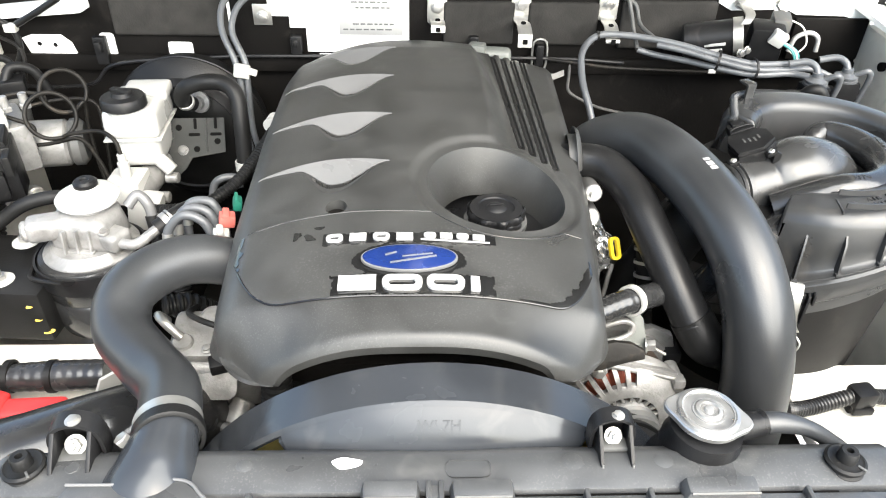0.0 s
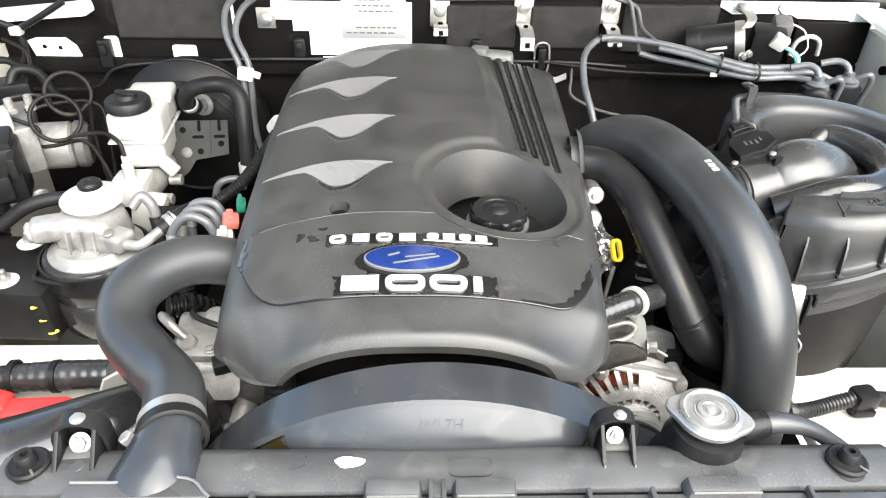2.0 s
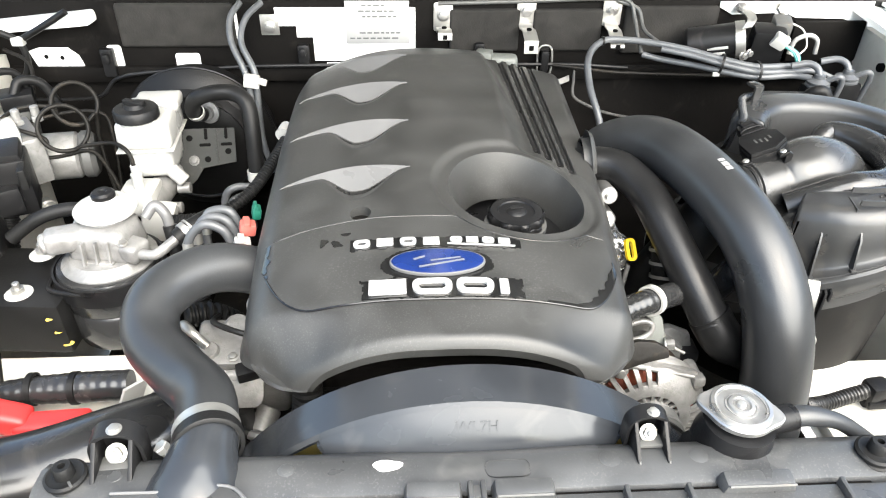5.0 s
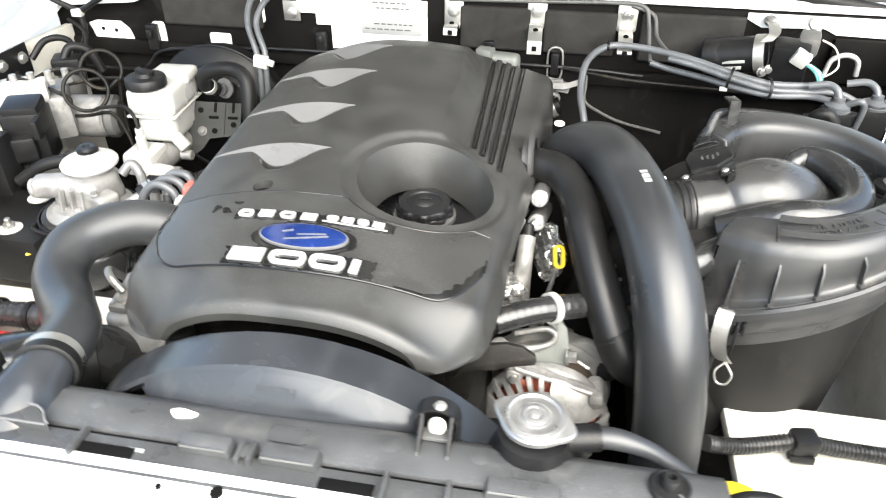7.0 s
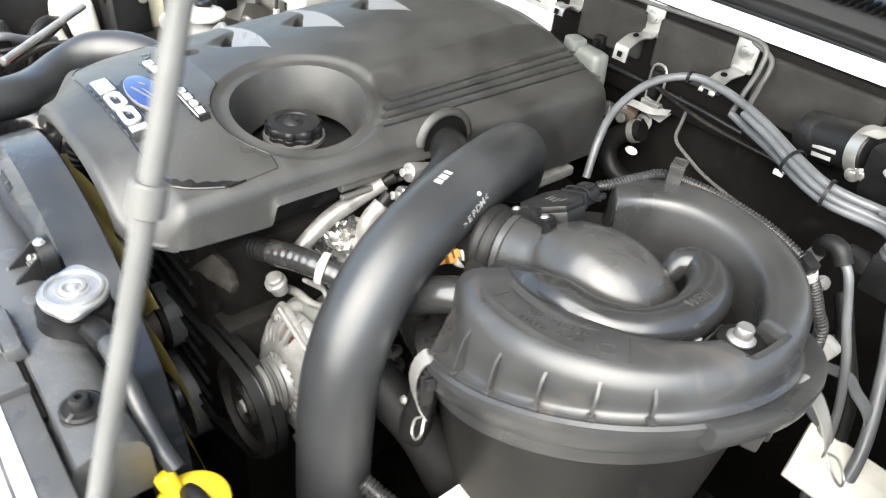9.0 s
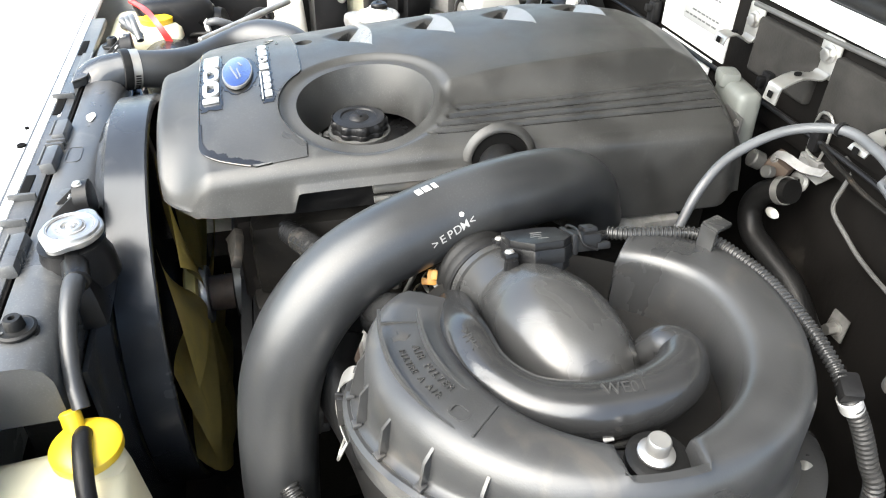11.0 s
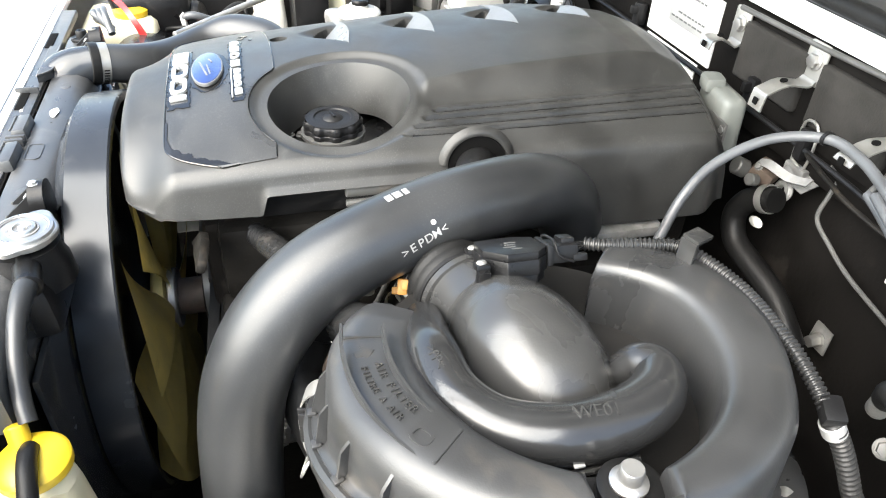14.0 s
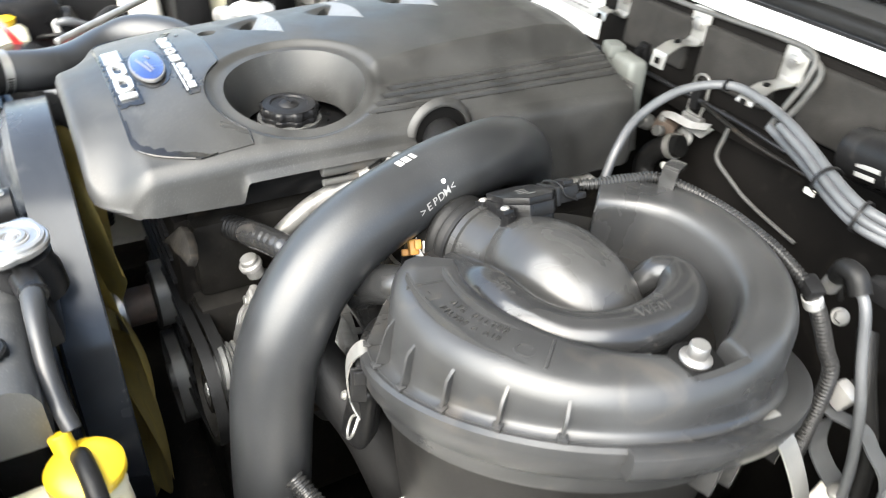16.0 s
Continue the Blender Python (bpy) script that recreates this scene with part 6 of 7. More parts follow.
def wire_clip(x, z, w=0.022, h=0.05, mat="black"):
    t = thing("cable_clip", (x, 1.085, z), "black plastic cable clip on the firewall", "clip", "cable clips")
    part("body", join(box((w, 0.016, h), (x, 1.082, z), 0.004), box((w * 0.5, 0.02, h * 0.35), (x, 1.074, z + h * 0.2), 0.003)), mat, t)
    return t


wire_clip(-0.583, 1.152, 0.022, 0.05)
wire_clip(-0.240, 1.165, 0.020, 0.035)
wire_clip(0.075, 1.165, 0.018, 0.04)
t = thing("wire_loop_bracket", (0.194, 1.08, 1.13), "bent zinc wire loop bracket on the firewall", "bracket")
part("loop", pipe([(0.183, 1.078, 1.125), (0.183, 1.078, 1.175), (0.206, 1.078, 1.175), (0.206, 1.078, 1.125), (0.183, 1.078, 1.125)], 0.0020, 8, 4), "steel", t)
part("block", box((0.014, 0.014, 0.040), (0.1945, 1.076, 1.152), 0.004), "black", t, "black rubber block in the loop")
part("foot", box((0.034, 0.012, 0.014), (0.196, 1.079, 1.116), 0.002), "alloy", t)
part("grommet", lathe([(0.006, 0), (0.013, 0), (0.015, 0.004), (0.012, 0.008), (0.006, 0.008)], axes((0.196, 1.074, 1.088), (0, -1, 0.2)), 24), "alloy", t)


def tie(at, z, r, parent):
    return part("cable_tie", lathe([(r, -0.002), (r + 0.0015, -0.002), (r + 0.0015, 0.002), (r, 0.002)], axes(at, z), 20), "black", parent)


vac = thing("vacuum_hose", (0.26, 0.87, 1.1), "bundle of slim blue-grey vacuum hoses along the firewall", "hose")
main = [(0.262, 0.86, 1.09), (0.250, 0.885, 1.135), (0.241, 0.921, 1.168), (0.248, 0.975, 1.196), (0.280, 1.016, 1.209), (0.325, 1.018, 1.210), (0.375, 1.003, 1.208), (0.419, 0.985, 1.204), (0.470, 0.962, 1.196), (0.524, 0.945, 1.189), (0.58, 0.953, 1.186), (0.628, 0.958, 1.185)]
part("hose", pipe(main, 0.0056, 14, 10), "tube", vac)
part("hose", pipe([(p[0] + 0.002, p[1] - 0.009, p[2] - 0.006) for p in main[6:]] + [(0.66, 0.94, 1.17)], 0.0048, 14, 10), "tube", vac)
part("hose", pipe([(0.352, 1.015, 1.186), (0.385, 1.006, 1.180), (0.43, 0.985, 1.178), (0.48, 0.955, 1.176), (0.53, 0.936, 1.174), (0.585, 0.937, 1.176), (0.612, 0.92, 1.178)], 0.0050, 14, 10), "tube", vac)
for i in (8, 9):
    p, q = Vector(main[i]), Vector(main[i + 1])
    tie(p + Vector((0, -0.005, -0.006)), q - p, 0.0155, vac)
tie(Vector(main[4]), Vector(main[5]) - Vector(main[4]), 0.0066, vac)
part("pipe", pipe([(0.0, 1.088, 1.252), (0.16, 1.088, 1.256), (0.29, 1.086, 1.261), (0.335, 1.080, 1.258), (0.345, 1.066, 1.235), (0.348, 1.04, 1.208), (0.352, 1.016, 1.187)], 0.0036, 10, 8), "grey_steel", vac, "thin metal pipe along the firewall's top edge")
part("pipe", pipe([(0.315, 1.086, 1.258), (0.352, 1.076, 1.246), (0.360, 1.05, 1.218), (0.375, 1.005, 1.209)], 0.0036, 10, 8), "grey_steel", vac, "thin metal pipe")
part("tag", box((0.012, 0.003, 0.007), (0.462, 0.950, 1.174), 0.001), "tank", vac, "small white tag")
thin = thing("thin_pipe", (0.26, 1.09, 1.05), "thin bent dark metal pipe and a dark crease line along the firewall", "pipe")
part("pipe", pipe([(0.235, 1.085, 1.143), (0.252, 1.085, 1.135), (0.254, 1.08, 1.115), (0.256, 1.075, 1.085), (0.285, 1.078, 1.065), (0.325, 1.08, 1.048), (0.40, 1.085, 1.03)], 0.0028, 8, 8), "grey_steel", thin)
# dark rod in place of the ledge's shaded crease
part("pipe", pipe([(0.21, 1.07, 1.147), (0.27, 1.055, 1.145), (0.33, 1.05, 1.14), (0.50, 1.06, 1.13), (0.7, 1.07, 1.12)], 0.003, 8, 8), "iron", thin)

canister = thing("black_canister", (0.5, 1.02, 1.18), "black cylindrical canister clamped to the firewall", "canister")
c0, c1 = Vector((0.440, 1.050, 1.190)), Vector((0.530, 1.018, 1.212))
part("body", rod(0.029, c0, c1, 36), "black", canister)
part("band", lathe([(0.0295, -0.008), (0.031, -0.008), (0.031, 0.008), (0.0295, 0.008)], axes(c0 + (c1 - c0) * 0.92, c1 - c0), 40), "steel", canister, "steel clamp band")
part("band_tail", strap([(0.520, 1.0, 1.236), (0.535, 1.02, 1.245), (0.54, 1.06, 1.248), (0.54, 1.085, 1.245)], 0.020, 0.002, (1, 0.3, 0), 4), "steel", canister)
part("bolt", bolt(0.0085, (0.540, 1.078, 1.246), (0, -0.6, 0.8)), "cap", canister)
part("bolt", bolt(0.0065, (0.524, 0.995, 1.190), (0.2, -1, 0)), "cap", canister)
part("bolt", bolt(0.0055, (0.532, 0.993, 1.195), (0.2, -1, 0)), "cap", canister)
for i, w in enumerate((0.034, 0.028)):
    part("print_row", box((w, 0.0008, 0.005), (0.480, 1.0055, 1.199 - 0.010 * i), 0.0002, (0, -13, -20)), "label", canister)
plug = thing("wire_plug", (0.57, 0.98, 1.2), "white wire plug with teal wires on a black relay", "connector")
part("relay", box((0.055, 0.045, 0.065), (0.563, 1.005, 1.205), 0.008, (10, 0, -15)), "black", plug)
part("relay_top", box((0.03, 0.04, 0.03), (0.590, 1.02, 1.232), 0.006, (10, 0, -15)), "grey_steel", plug)
part("socket", box((0.026, 0.016, 0.024), (0.571, 0.977, 1.221), 0.004, (20, 25, -10)), "tank", plug)
for k in range(4):
    part("wire", pipe([(0.577 + 0.003 * k, 0.972, 1.214), (0.592 + 0.003 * k, 0.962, 1.205), (0.600 + 0.002 * k, 0.957, 1.188), (0.602, 0.956, 1.165)], 0.0016, 6, 6), ("teal", "teal", "mark", "teal")[k], plug)
part("eye_bolt", bolt(0.010, (0.600, 1.055, 1.250), (0, -0.8, 0.6)), "steel", plug)
part("lead", pipe([(0.612, 1.03, 1.235), (0.632, 1.02, 1.225), (0.64, 1.01, 1.20), (0.622, 1.005, 1.185), (0.606, 1.0, 1.195)], 0.0014, 8, 8), "apron", plug)
for x, y, s in ((0.622, 0.915, 1.0), (0.682, 0.935, 1.05)):
    t = thing("vacuum_valve", (x, y, 1.12), "black solenoid vacuum valve with ringed grey cap and hoses", "valve", "vacuum valves")
    part("body", join(box((0.040 * s, 0.034, 0.046), (x, y, 1.144), 0.005), box((0.046 * s, 0.020, 0.012), (x, y - 0.004, 1.150), 0.003)), "black", t)
    part("cap", lathe([(0.019, 0), (0.0195, 0.003), (0.016, 0.004), (0.016, 0.006), (0.0185, 0.007), (0.0185, 0.009), (0.014, 0.011), (0.009, 0.014), (0.0085, 0.020), (0, 0.021)], pose(x, y, 1.166), 28), "tube", t, "ringed grey cap")
    part("spout", pipe([(x, y, 1.183), (x - 0.004, y + 0.008, 1.194), (x - 0.016, y + 0.018, 1.198), (x - 0.04, y + 0.024, 1.192)], 0.0055, 12, 8), "tube", t)
    part("side_spout", pipe([(x + 0.010, y - 0.004, 1.176), (x + 0.026, y - 0.012, 1.186), (x + 0.034, y - 0.010, 1.172), (x + 0.034, y, 1.13)], 0.0048, 12, 8), "tube", t)
    part("plug", join(box((0.028, 0.022, 0.018), (x - 0.032, y - 0.012, 1.150), 0.003), box((0.010, 0.026, 0.010), (x - 0.046, y - 0.012, 1.150), 0.002)), "black", t)
    part("plug_wire", pipe([(x - 0.05, y - 0.012, 1.15), (x - 0.066, y - 0.018, 1.158), (x - 0.075, y - 0.010, 1.140), (x - 0.07, y, 1.11)], 0.0030, 10, 8), "rubber_matt", t)
    part("ear", strap([(x - 0.035, y + 0.018, 1.128), (x, y + 0.02, 1.126), (x + 0.035, y + 0.018, 1.128)], 0.016, 0.002, (0, 1, 0), 3), "steel", t)
    part("ear_bolt", bolt(0.0045, (x - 0.030, y + 0.018, 1.129), (0, -0.3, 1)), "cap", t)
solo("wing_lining", box((0.135, 0.012, 0.075), (0.715, 1.084, 1.185), 0.006), "lining", "dark brown lining patch at the firewall's corner", "lining", kind="structure")
t = thing("wing_hoop", (0.66, 1.05, 1.18), "pale plastic hoop clip beside the wing", "clip")
part("hoop", pipe([(0.64, 1.06, 1.170), (0.645, 1.058, 1.195), (0.665, 1.055, 1.205), (0.685, 1.058, 1.195), (0.69, 1.06, 1.17)], 0.0042, 10, 6), "label", t)

rear = thing("rear_joint", (0.18, 1.05, 1.05), "alloy coolant joint with clamp behind the engine", "hose joint")
part("casting", box((0.032, 0.03, 0.026), (0.170, 1.058, 1.100), 0.008, (10, 20, 30)), "rust", rear)
part("casting_bolt", bolt(0.0042, (0.172, 1.044, 1.112), (0.2, -0.8, 0.6)), "grey_steel", rear)
part("sheet", prism([(-0.02, 0), (0.018, -0.006), (0.028, 0.014), (0.0, 0.022), (-0.02, 0.014)], 0.002, axes((0.205, 1.07, 1.105), (0.3, -0.7, 0.6), (1, 0.2, 0)), 0.0005), "grey_steel", rear)
part("stay", strap([(0.165, 1.048, 1.114), (0.185, 1.046, 1.122), (0.215, 1.052, 1.120), (0.240, 1.060, 1.126)], 0.011, 0.0022, (0, 0.7, 0.7), 4), "alloy", rear, "bright folded stay")
part("valve_cap", join(rod(0.012, (0.150, 1.045, 1.095), (0.146, 1.030, 1.102)), rod(0.008, (0.178, 1.040, 1.096), (0.180, 1.028, 1.100))), "grey_steel", rear)
part("hose", pipe([(0.212, 1.050, 1.086), (0.195, 1.048, 1.078), (0.174, 1.043, 1.062), (0.166, 1.038, 1.035), (0.185, 1.036, 1.008), (0.225, 1.040, 0.995), (0.27, 1.045, 0.98), (0.32, 1.05, 0.94)], 0.0155, 20, 10), "rubber_matt", rear)
part("clamp", lathe([(0.017, -0.005), (0.0185, -0.005), (0.0185, 0.005), (0.017, 0.005)], axes((0.199, 1.049, 1.080), (0.85, 0.1, 0.45)), 32), "steel", rear)
part("clamp_ear", prism(oval(0.010, 0.006, 20), 0.002, axes((0.214, 1.030, 1.058), (0.2, -0.8, 0.5)), 0.0004), "steel", rear)
gas = thing("intake_box", (0.13, 1.02, 1.1), "dull grey cast throttle box behind the engine cover", "throttle body")
part("body", box((0.082, 0.034, 0.085), (0.098, 1.021, 1.142), 0.010, (0, 0, -8), 3, 0.9), "primer_grey", gas)
part("lug", box((0.03, 0.026, 0.02), (0.076, 1.016, 1.184), 0.006, (0, 0, -15)), "primer_grey", gas)
part("cover_plate", box((0.046, 0.004, 0.05), (0.125, 1.002, 1.135), 0.0015, (0, 0, -8)), "grey_steel", gas)
for q in (-0.016, 0.016):
    part("bolt", bolt(0.0045, (0.125 + q, 0.9995, 1.135 + q), (0.14, -1, 0)), "cap", gas)
nutp = thing("nut_plate", (0.31, 1.1, 0.92), "small zinc plate with a nut on the firewall", "bracket")
part("plate", prism([(-0.018, -0.018), (0.018, -0.012), (0.015, 0.021), (-0.018, 0.018)], 0.002, axes((0.311, 1.100, 0.935), (-0.2, -1, 0.1), (1, 0, 0)), 0.0005), "alloy", nutp)
part("nut", bolt(0.008, (0.311, 1.097, 0.935), (0, -1, 0), h=0.016), "steel", nutp)


# ---- brake unit ----
res = thing("brake_fluid_reservoir", (-0.46, 0.87, 1.05), "white translucent brake fluid reservoir with a black cap", "reservoir")
part("body", box((0.066, 0.100, 0.050), (-0.458, 0.876, 1.083), 0.012, (0, 0, 4), 3), "tank", res)
part("upper", box((0.082, 0.112, 0.046), (-0.460, 0.876, 1.130), 0.012, (0, 0, 4), 3, 0.95), "tank", res)
part("seam", box((0.085, 0.115, 0.003), (-0.460, 0.876, 1.107), 0.001, (0, 0, 4)), "tank", res)
part("hump", box((0.068, 0.05, 0.02), (-0.452, 0.910, 1.150), 0.008, (0, 0, 4), 3), "tank", res)
part("neck", lathe([(0.027, 0), (0.027, 0.012), (0, 0.012)], pose(-0.463, 0.840, 1.148), 32), "tank", res)
rcap = part("cap", lathe([(0.030, 0), (0.0325, 0.002), (0.0325, 0.014), (0.030, 0.017), (0.016, 0.018), (0.014, 0.024), (0, 0.024)], pose(-0.463, 0.840, 1.154), 48, wob=lambda a: 1 + 0.012 * math.cos(24 * a)), "black", res, "ribbed black screw cap")
part("cap_bar", box((0.034, 0.010, 0.006), (-0.463, 0.840, 1.179), 0.002, (0, 0, -20)), "black", rcap)
part("spigot", rod(0.011, (-0.43, 0.835, 1.07), (-0.41, 0.830, 1.05)), "tank", res)
master = thing("brake_master_cylinder", (-0.465, 0.86, 1.0), "pale cast master cylinder under the fluid reservoir", "cylinder")
part("barrel", rod(0.021, (-0.46, 0.775, 1.030), (-0.43, 0.965, 1.040), 28), "alloy", master)
part("block", box((0.055, 0.06, 0.04), (-0.470, 0.800, 1.040), 0.010), "tank", master)
part("valve", box((0.05, 0.04, 0.055), (-0.440, 0.770, 1.015), 0.010, (0, 10, 5)), "tank", master)
part("union", join(rod(0.0085, (-0.468, 0.795, 1.055), (-0.468, 0.795, 1.085)), rod(0.006, (-0.468, 0.795, 1.08), (-0.468, 0.795, 1.098))), "tank", master)
for at in ((-0.405, 0.835, 1.035), (-0.412, 0.800, 1.02)):
    part("fitting", rod(0.009, Vector(at) - Vector((0.02, 0, 0)), at, 12), "alloy", master)
booster = thing("brake_booster", (-0.44, 1.02, 0.9), "black round brake servo against the firewall", "brake servo")
part("drum", lathe([(0, 0), (0.06, 0.0), (0.105, 0.012), (0.128, 0.03), (0.134, 0.036), (0.134, 0.044), (0.128, 0.048), (0.128, 0.075), (0, 0.078)], axes((-0.43, 0.98, 1.030), (0.05, 1, 0.02)), 56), "rubber_matt", booster)
part("step", lathe([(0.095, 0.006), (0.098, 0.003), (0.102, 0.008), (0.108, 0.016)], axes((-0.43, 0.976, 1.030), (0.05, 1, 0.02)), 56), "black", booster)
part("rim", lathe([(0.1345, 0.038), (0.1365, 0.039), (0.1365, 0.042), (0.1345, 0.043)], axes((-0.43, 0.98, 1.030), (0.05, 1, 0.02)), 56), "black", booster)
part("grommet", lathe([(0, 0), (0.018, 0), (0.018, 0.004), (0.011, 0.006), (0.011, 0.016), (0, 0.016)], axes((-0.392, 0.968, 1.105), (-0.2, -1, 0.25)), 28), "louvre", booster)
vh = thing("servo_hose", (-0.36, 0.9, 1.05), "bent black rubber vacuum hose to the brake servo", "hose")
part("hose", pipe([(-0.398, 0.945, 1.112), (-0.405, 0.922, 1.128), (-0.392, 0.905, 1.155), (-0.362, 0.900, 1.168), (-0.330, 0.898, 1.168), (-0.308, 0.885, 1.155), (-0.302, 0.868, 1.115), (-0.302, 0.856, 1.06), (-0.302, 0.85, 1.035)], 0.0125, 18, 10), "rubber_matt", vh)
part("clip", lathe([(0.0127, -0.006), (0.0145, -0.006), (0.0145, 0.006), (0.0127, 0.006)], axes((-0.403, 0.928, 1.124), (0.1, -0.6, 0.5)), 24), "tank", vh, "pale spring clip")
part("clip", lathe([(0.0127, -0.008), (0.015, -0.008), (0.015, 0.008), (0.0127, 0.008)], axes((-0.302, 0.852, 1.048), (0, 0.1, 1)), 24), "tank", vh, "pale spring clip")
for k in range(2):
    part("branch", pipe([(-0.305 - 0.004 * k, 0.845, 1.03 - 0.012 * k), (-0.335, 0.835, 1.035 - 0.02 * k), (-0.352, 0.83, 1.02 - 0.02 * k), (-0.36, 0.825, 0.97)], 0.006, 12, 8), "tube", vh)
mb = thing("servo_bracket", (-0.37, 0.92, 1.0), "pierced grey steel mounting bracket beside the servo", "bracket")
mm = axes((-0.365, 0.905, 1.065), (0.12, -0.8, 0.6), (1, 0.1, 0))
part("plate", put(prism([(-0.084, -0.010), (-0.100, -0.040), (-0.098, -0.056), (-0.081, -0.066), (-0.058, -0.060), (-0.042, -0.046), (-0.031, -0.028), (0.022, -0.020), (0.022, 0.037), (-0.064, 0.038), (-0.060, 0.004)], 0.003, None, 0.0008), mm), "primer", mb)
part("fold", put(box((0.003, 0.056, 0.003), (-0.007, 0.009, 0.004), 0.0008), mm), "primer", mb)
for x, y, w, h in ((-0.024, 0.028, 0.005, 0.018), (0.008, 0.028, 0.005, 0.018), (-0.026, 0.010, 0.018, 0.005), (0.008, 0.010, 0.018, 0.005)):
    part("slot", put(prism(round_rect(w, h, 0.002), 0.0012, pose(x, y, 0.0028)), mm), "slot_shade", mb)
for x, y in ((-0.050, 0.022), (0.010, -0.002), (-0.083, -0.051), (-0.023, -0.014)):
    part("hole", put(lathe([(0, 0), (0.005, 0), (0.005, 0.0012), (0, 0.0012)], pose(x, y, 0.0028), 16), mm), "slot_shade", mb)
part("nut", bolt(0.0062, mm @ Vector((-0.045, -0.015, 0.003)), (0.12, -0.8, 0.6)), "grey_steel", mb)

# ---- hydraulic unit with its pipe loops ----
abs_unit = thing("hydraulic_unit", (-0.63, 0.85, 1.0), "pale alloy brake hydraulic unit with a round motor", "hydraulic unit")
part("block", box((0.10, 0.10, 0.075), (-0.668, 0.830, 1.098), 0.008, (0, 0, 35)), "alloy", abs_unit)
part("valve_cover", box((0.09, 0.06, 0.03), (-0.672, 0.800, 1.146), 0.008, (0, 0, 35)), "tank", abs_unit)
part("motor", rod(0.037, (-0.662, 0.858, 1.078), (-0.580, 0.880, 1.074), 36, 0.12), "alloy", abs_unit)
part("motor_end", rod(0.0375, (-0.583, 0.879, 1.0742), (-0.557, 0.886, 1.073), 36, 0.2), "grey_steel", abs_unit)
for k in range(5):
    at = Vector((-0.70 + 0.022 * k, 0.79 + 0.014 * k, 1.158))
    part("union", join(rod(0.006, at - Vector((0, 0, 0.01)), at + Vector((0, 0, 0.014)), 12), rod(0.0085, at - Vector((0, 0, 0.01)), at - Vector((0, 0, 0.002)), 6)), "alloy", abs_unit)
part("stud", join(rod(0.015, (-0.628, 0.812, 1.02), (-0.615, 0.800, 1.02)), rod(0.006, (-0.615, 0.80, 1.02), (-0.596, 0.782, 1.022))), "steel", abs_unit)
part("foot_plate", prism([(-0.07, -0.03), (0.02, -0.03), (0.035, 0.03), (-0.07, 0.04)], 0.003, axes((-0.665, 0.80, 1.045), (0.5, -0.8, 0.35), (1, 0.5, 0)), 0.0008), "apron", abs_unit)


def brake_line(pts, r=0.0032):
    t = thing("brake_line", pts[0], "thin dark steel brake line bent in a loop", "pipe", "brake lines")
    part("line", pipe(pts, r, 10, 8), "iron", t)


def coil(c, r, a0, a1, tiltx, n=14):
    m = axes(c, tiltx)
    return [tuple(m @ Vector((r * math.cos(radians(a0 + (a1 - a0) * k / n)), r * math.sin(radians(a0 + (a1 - a0) * k / n)), 0.008 * k / n))) for k in range(n + 1)]


brake_line([(-0.69, 0.80, 1.15), (-0.68, 0.81, 1.165)] + coil((-0.574, 0.835, 1.140), 0.034, 200, 650, (0.5, -0.8, 0.42)) + [(-0.545, 0.82, 1.118), (-0.50, 0.815, 1.125), (-0.474, 0.80, 1.118), (-0.468, 0.795, 1.095)])
brake_line([(-0.66, 0.81, 1.155), (-0.64, 0.85, 1.165)] + coil((-0.568, 0.880, 1.160), 0.032, 190, 690, (0.5, -0.8, 0.42)) + [(-0.545, 0.88, 1.10), (-0.54, 0.87, 1.04), (-0.53, 0.86, 0.98)])
brake_line([(-0.77, 0.86, 1.12), (-0.70, 0.90, 1.11), (-0.62, 0.94, 1.118), (-0.56, 0.945, 1.115), (-0.545, 0.93, 1.08), (-0.54, 0.90, 1.0)])
brake_line([(-0.70, 0.80, 1.10), (-0.60, 0.84, 1.09), (-0.55, 0.85, 1.095), (-0.53, 0.85, 1.06), (-0.51, 0.84, 1.01), (-0.48, 0.83, 0.99)])
brake_line([(-0.75, 1.07, 1.18), (-0.70, 1.04, 1.165), (-0.69, 1.0, 1.12), (-0.70, 0.98, 1.08)])
brake_line([(-0.78, 0.93, 1.14), (-0.745, 0.89, 1.13), (-0.73, 0.87, 1.09), (-0.725, 0.86, 1.05)], 0.005)

# ---- fuel filter ----
ff = thing("fuel_filter", (-0.455, 0.63, 0.9), "cast fuel filter head with round primer on a black canister", "fuel filter")
part("canister", lathe([(0, 0), (0.05, 0), (0.062, 0.012), (0.066, 0.03), (0.066, 0.062), (0.063, 0.066), (0.066, 0.070), (0.067, 0.112), (0.064, 0.118), (0, 0.118)], pose(-0.458, 0.618, 0.935), 48), "tubing", ff, "glossy black canister")
part("band", lathe([(0.0675, 0.09), (0.0705, 0.09), (0.0705, 0.116), (0.0675, 0.116)], pose(-0.458, 0.618, 0.935), 48), "black", ff, "black steel carrier band")
part("flange", lathe([(0.050, 0), (0.060, 0.001), (0.060, 0.006), (0.054, 0.010), (0.048, 0.016), (0, 0.016)], pose(-0.457, 0.622, 1.049), 48), "alloy", ff, "cast round flange")
part("casting", box((0.084, 0.070, 0.046), (-0.456, 0.628, 1.082), 0.014, (0, 0, -8), 3, 0.86), "alloy", ff)
part("boss", box((0.052, 0.034, 0.030), (-0.500, 0.612, 1.090), 0.011, (0, 0, 18), 4), "alloy", ff)
part("boss_end", rod(0.014, (-0.520, 0.606, 1.088), (-0.530, 0.602, 1.088), 20, 0.4), "alloy", ff)
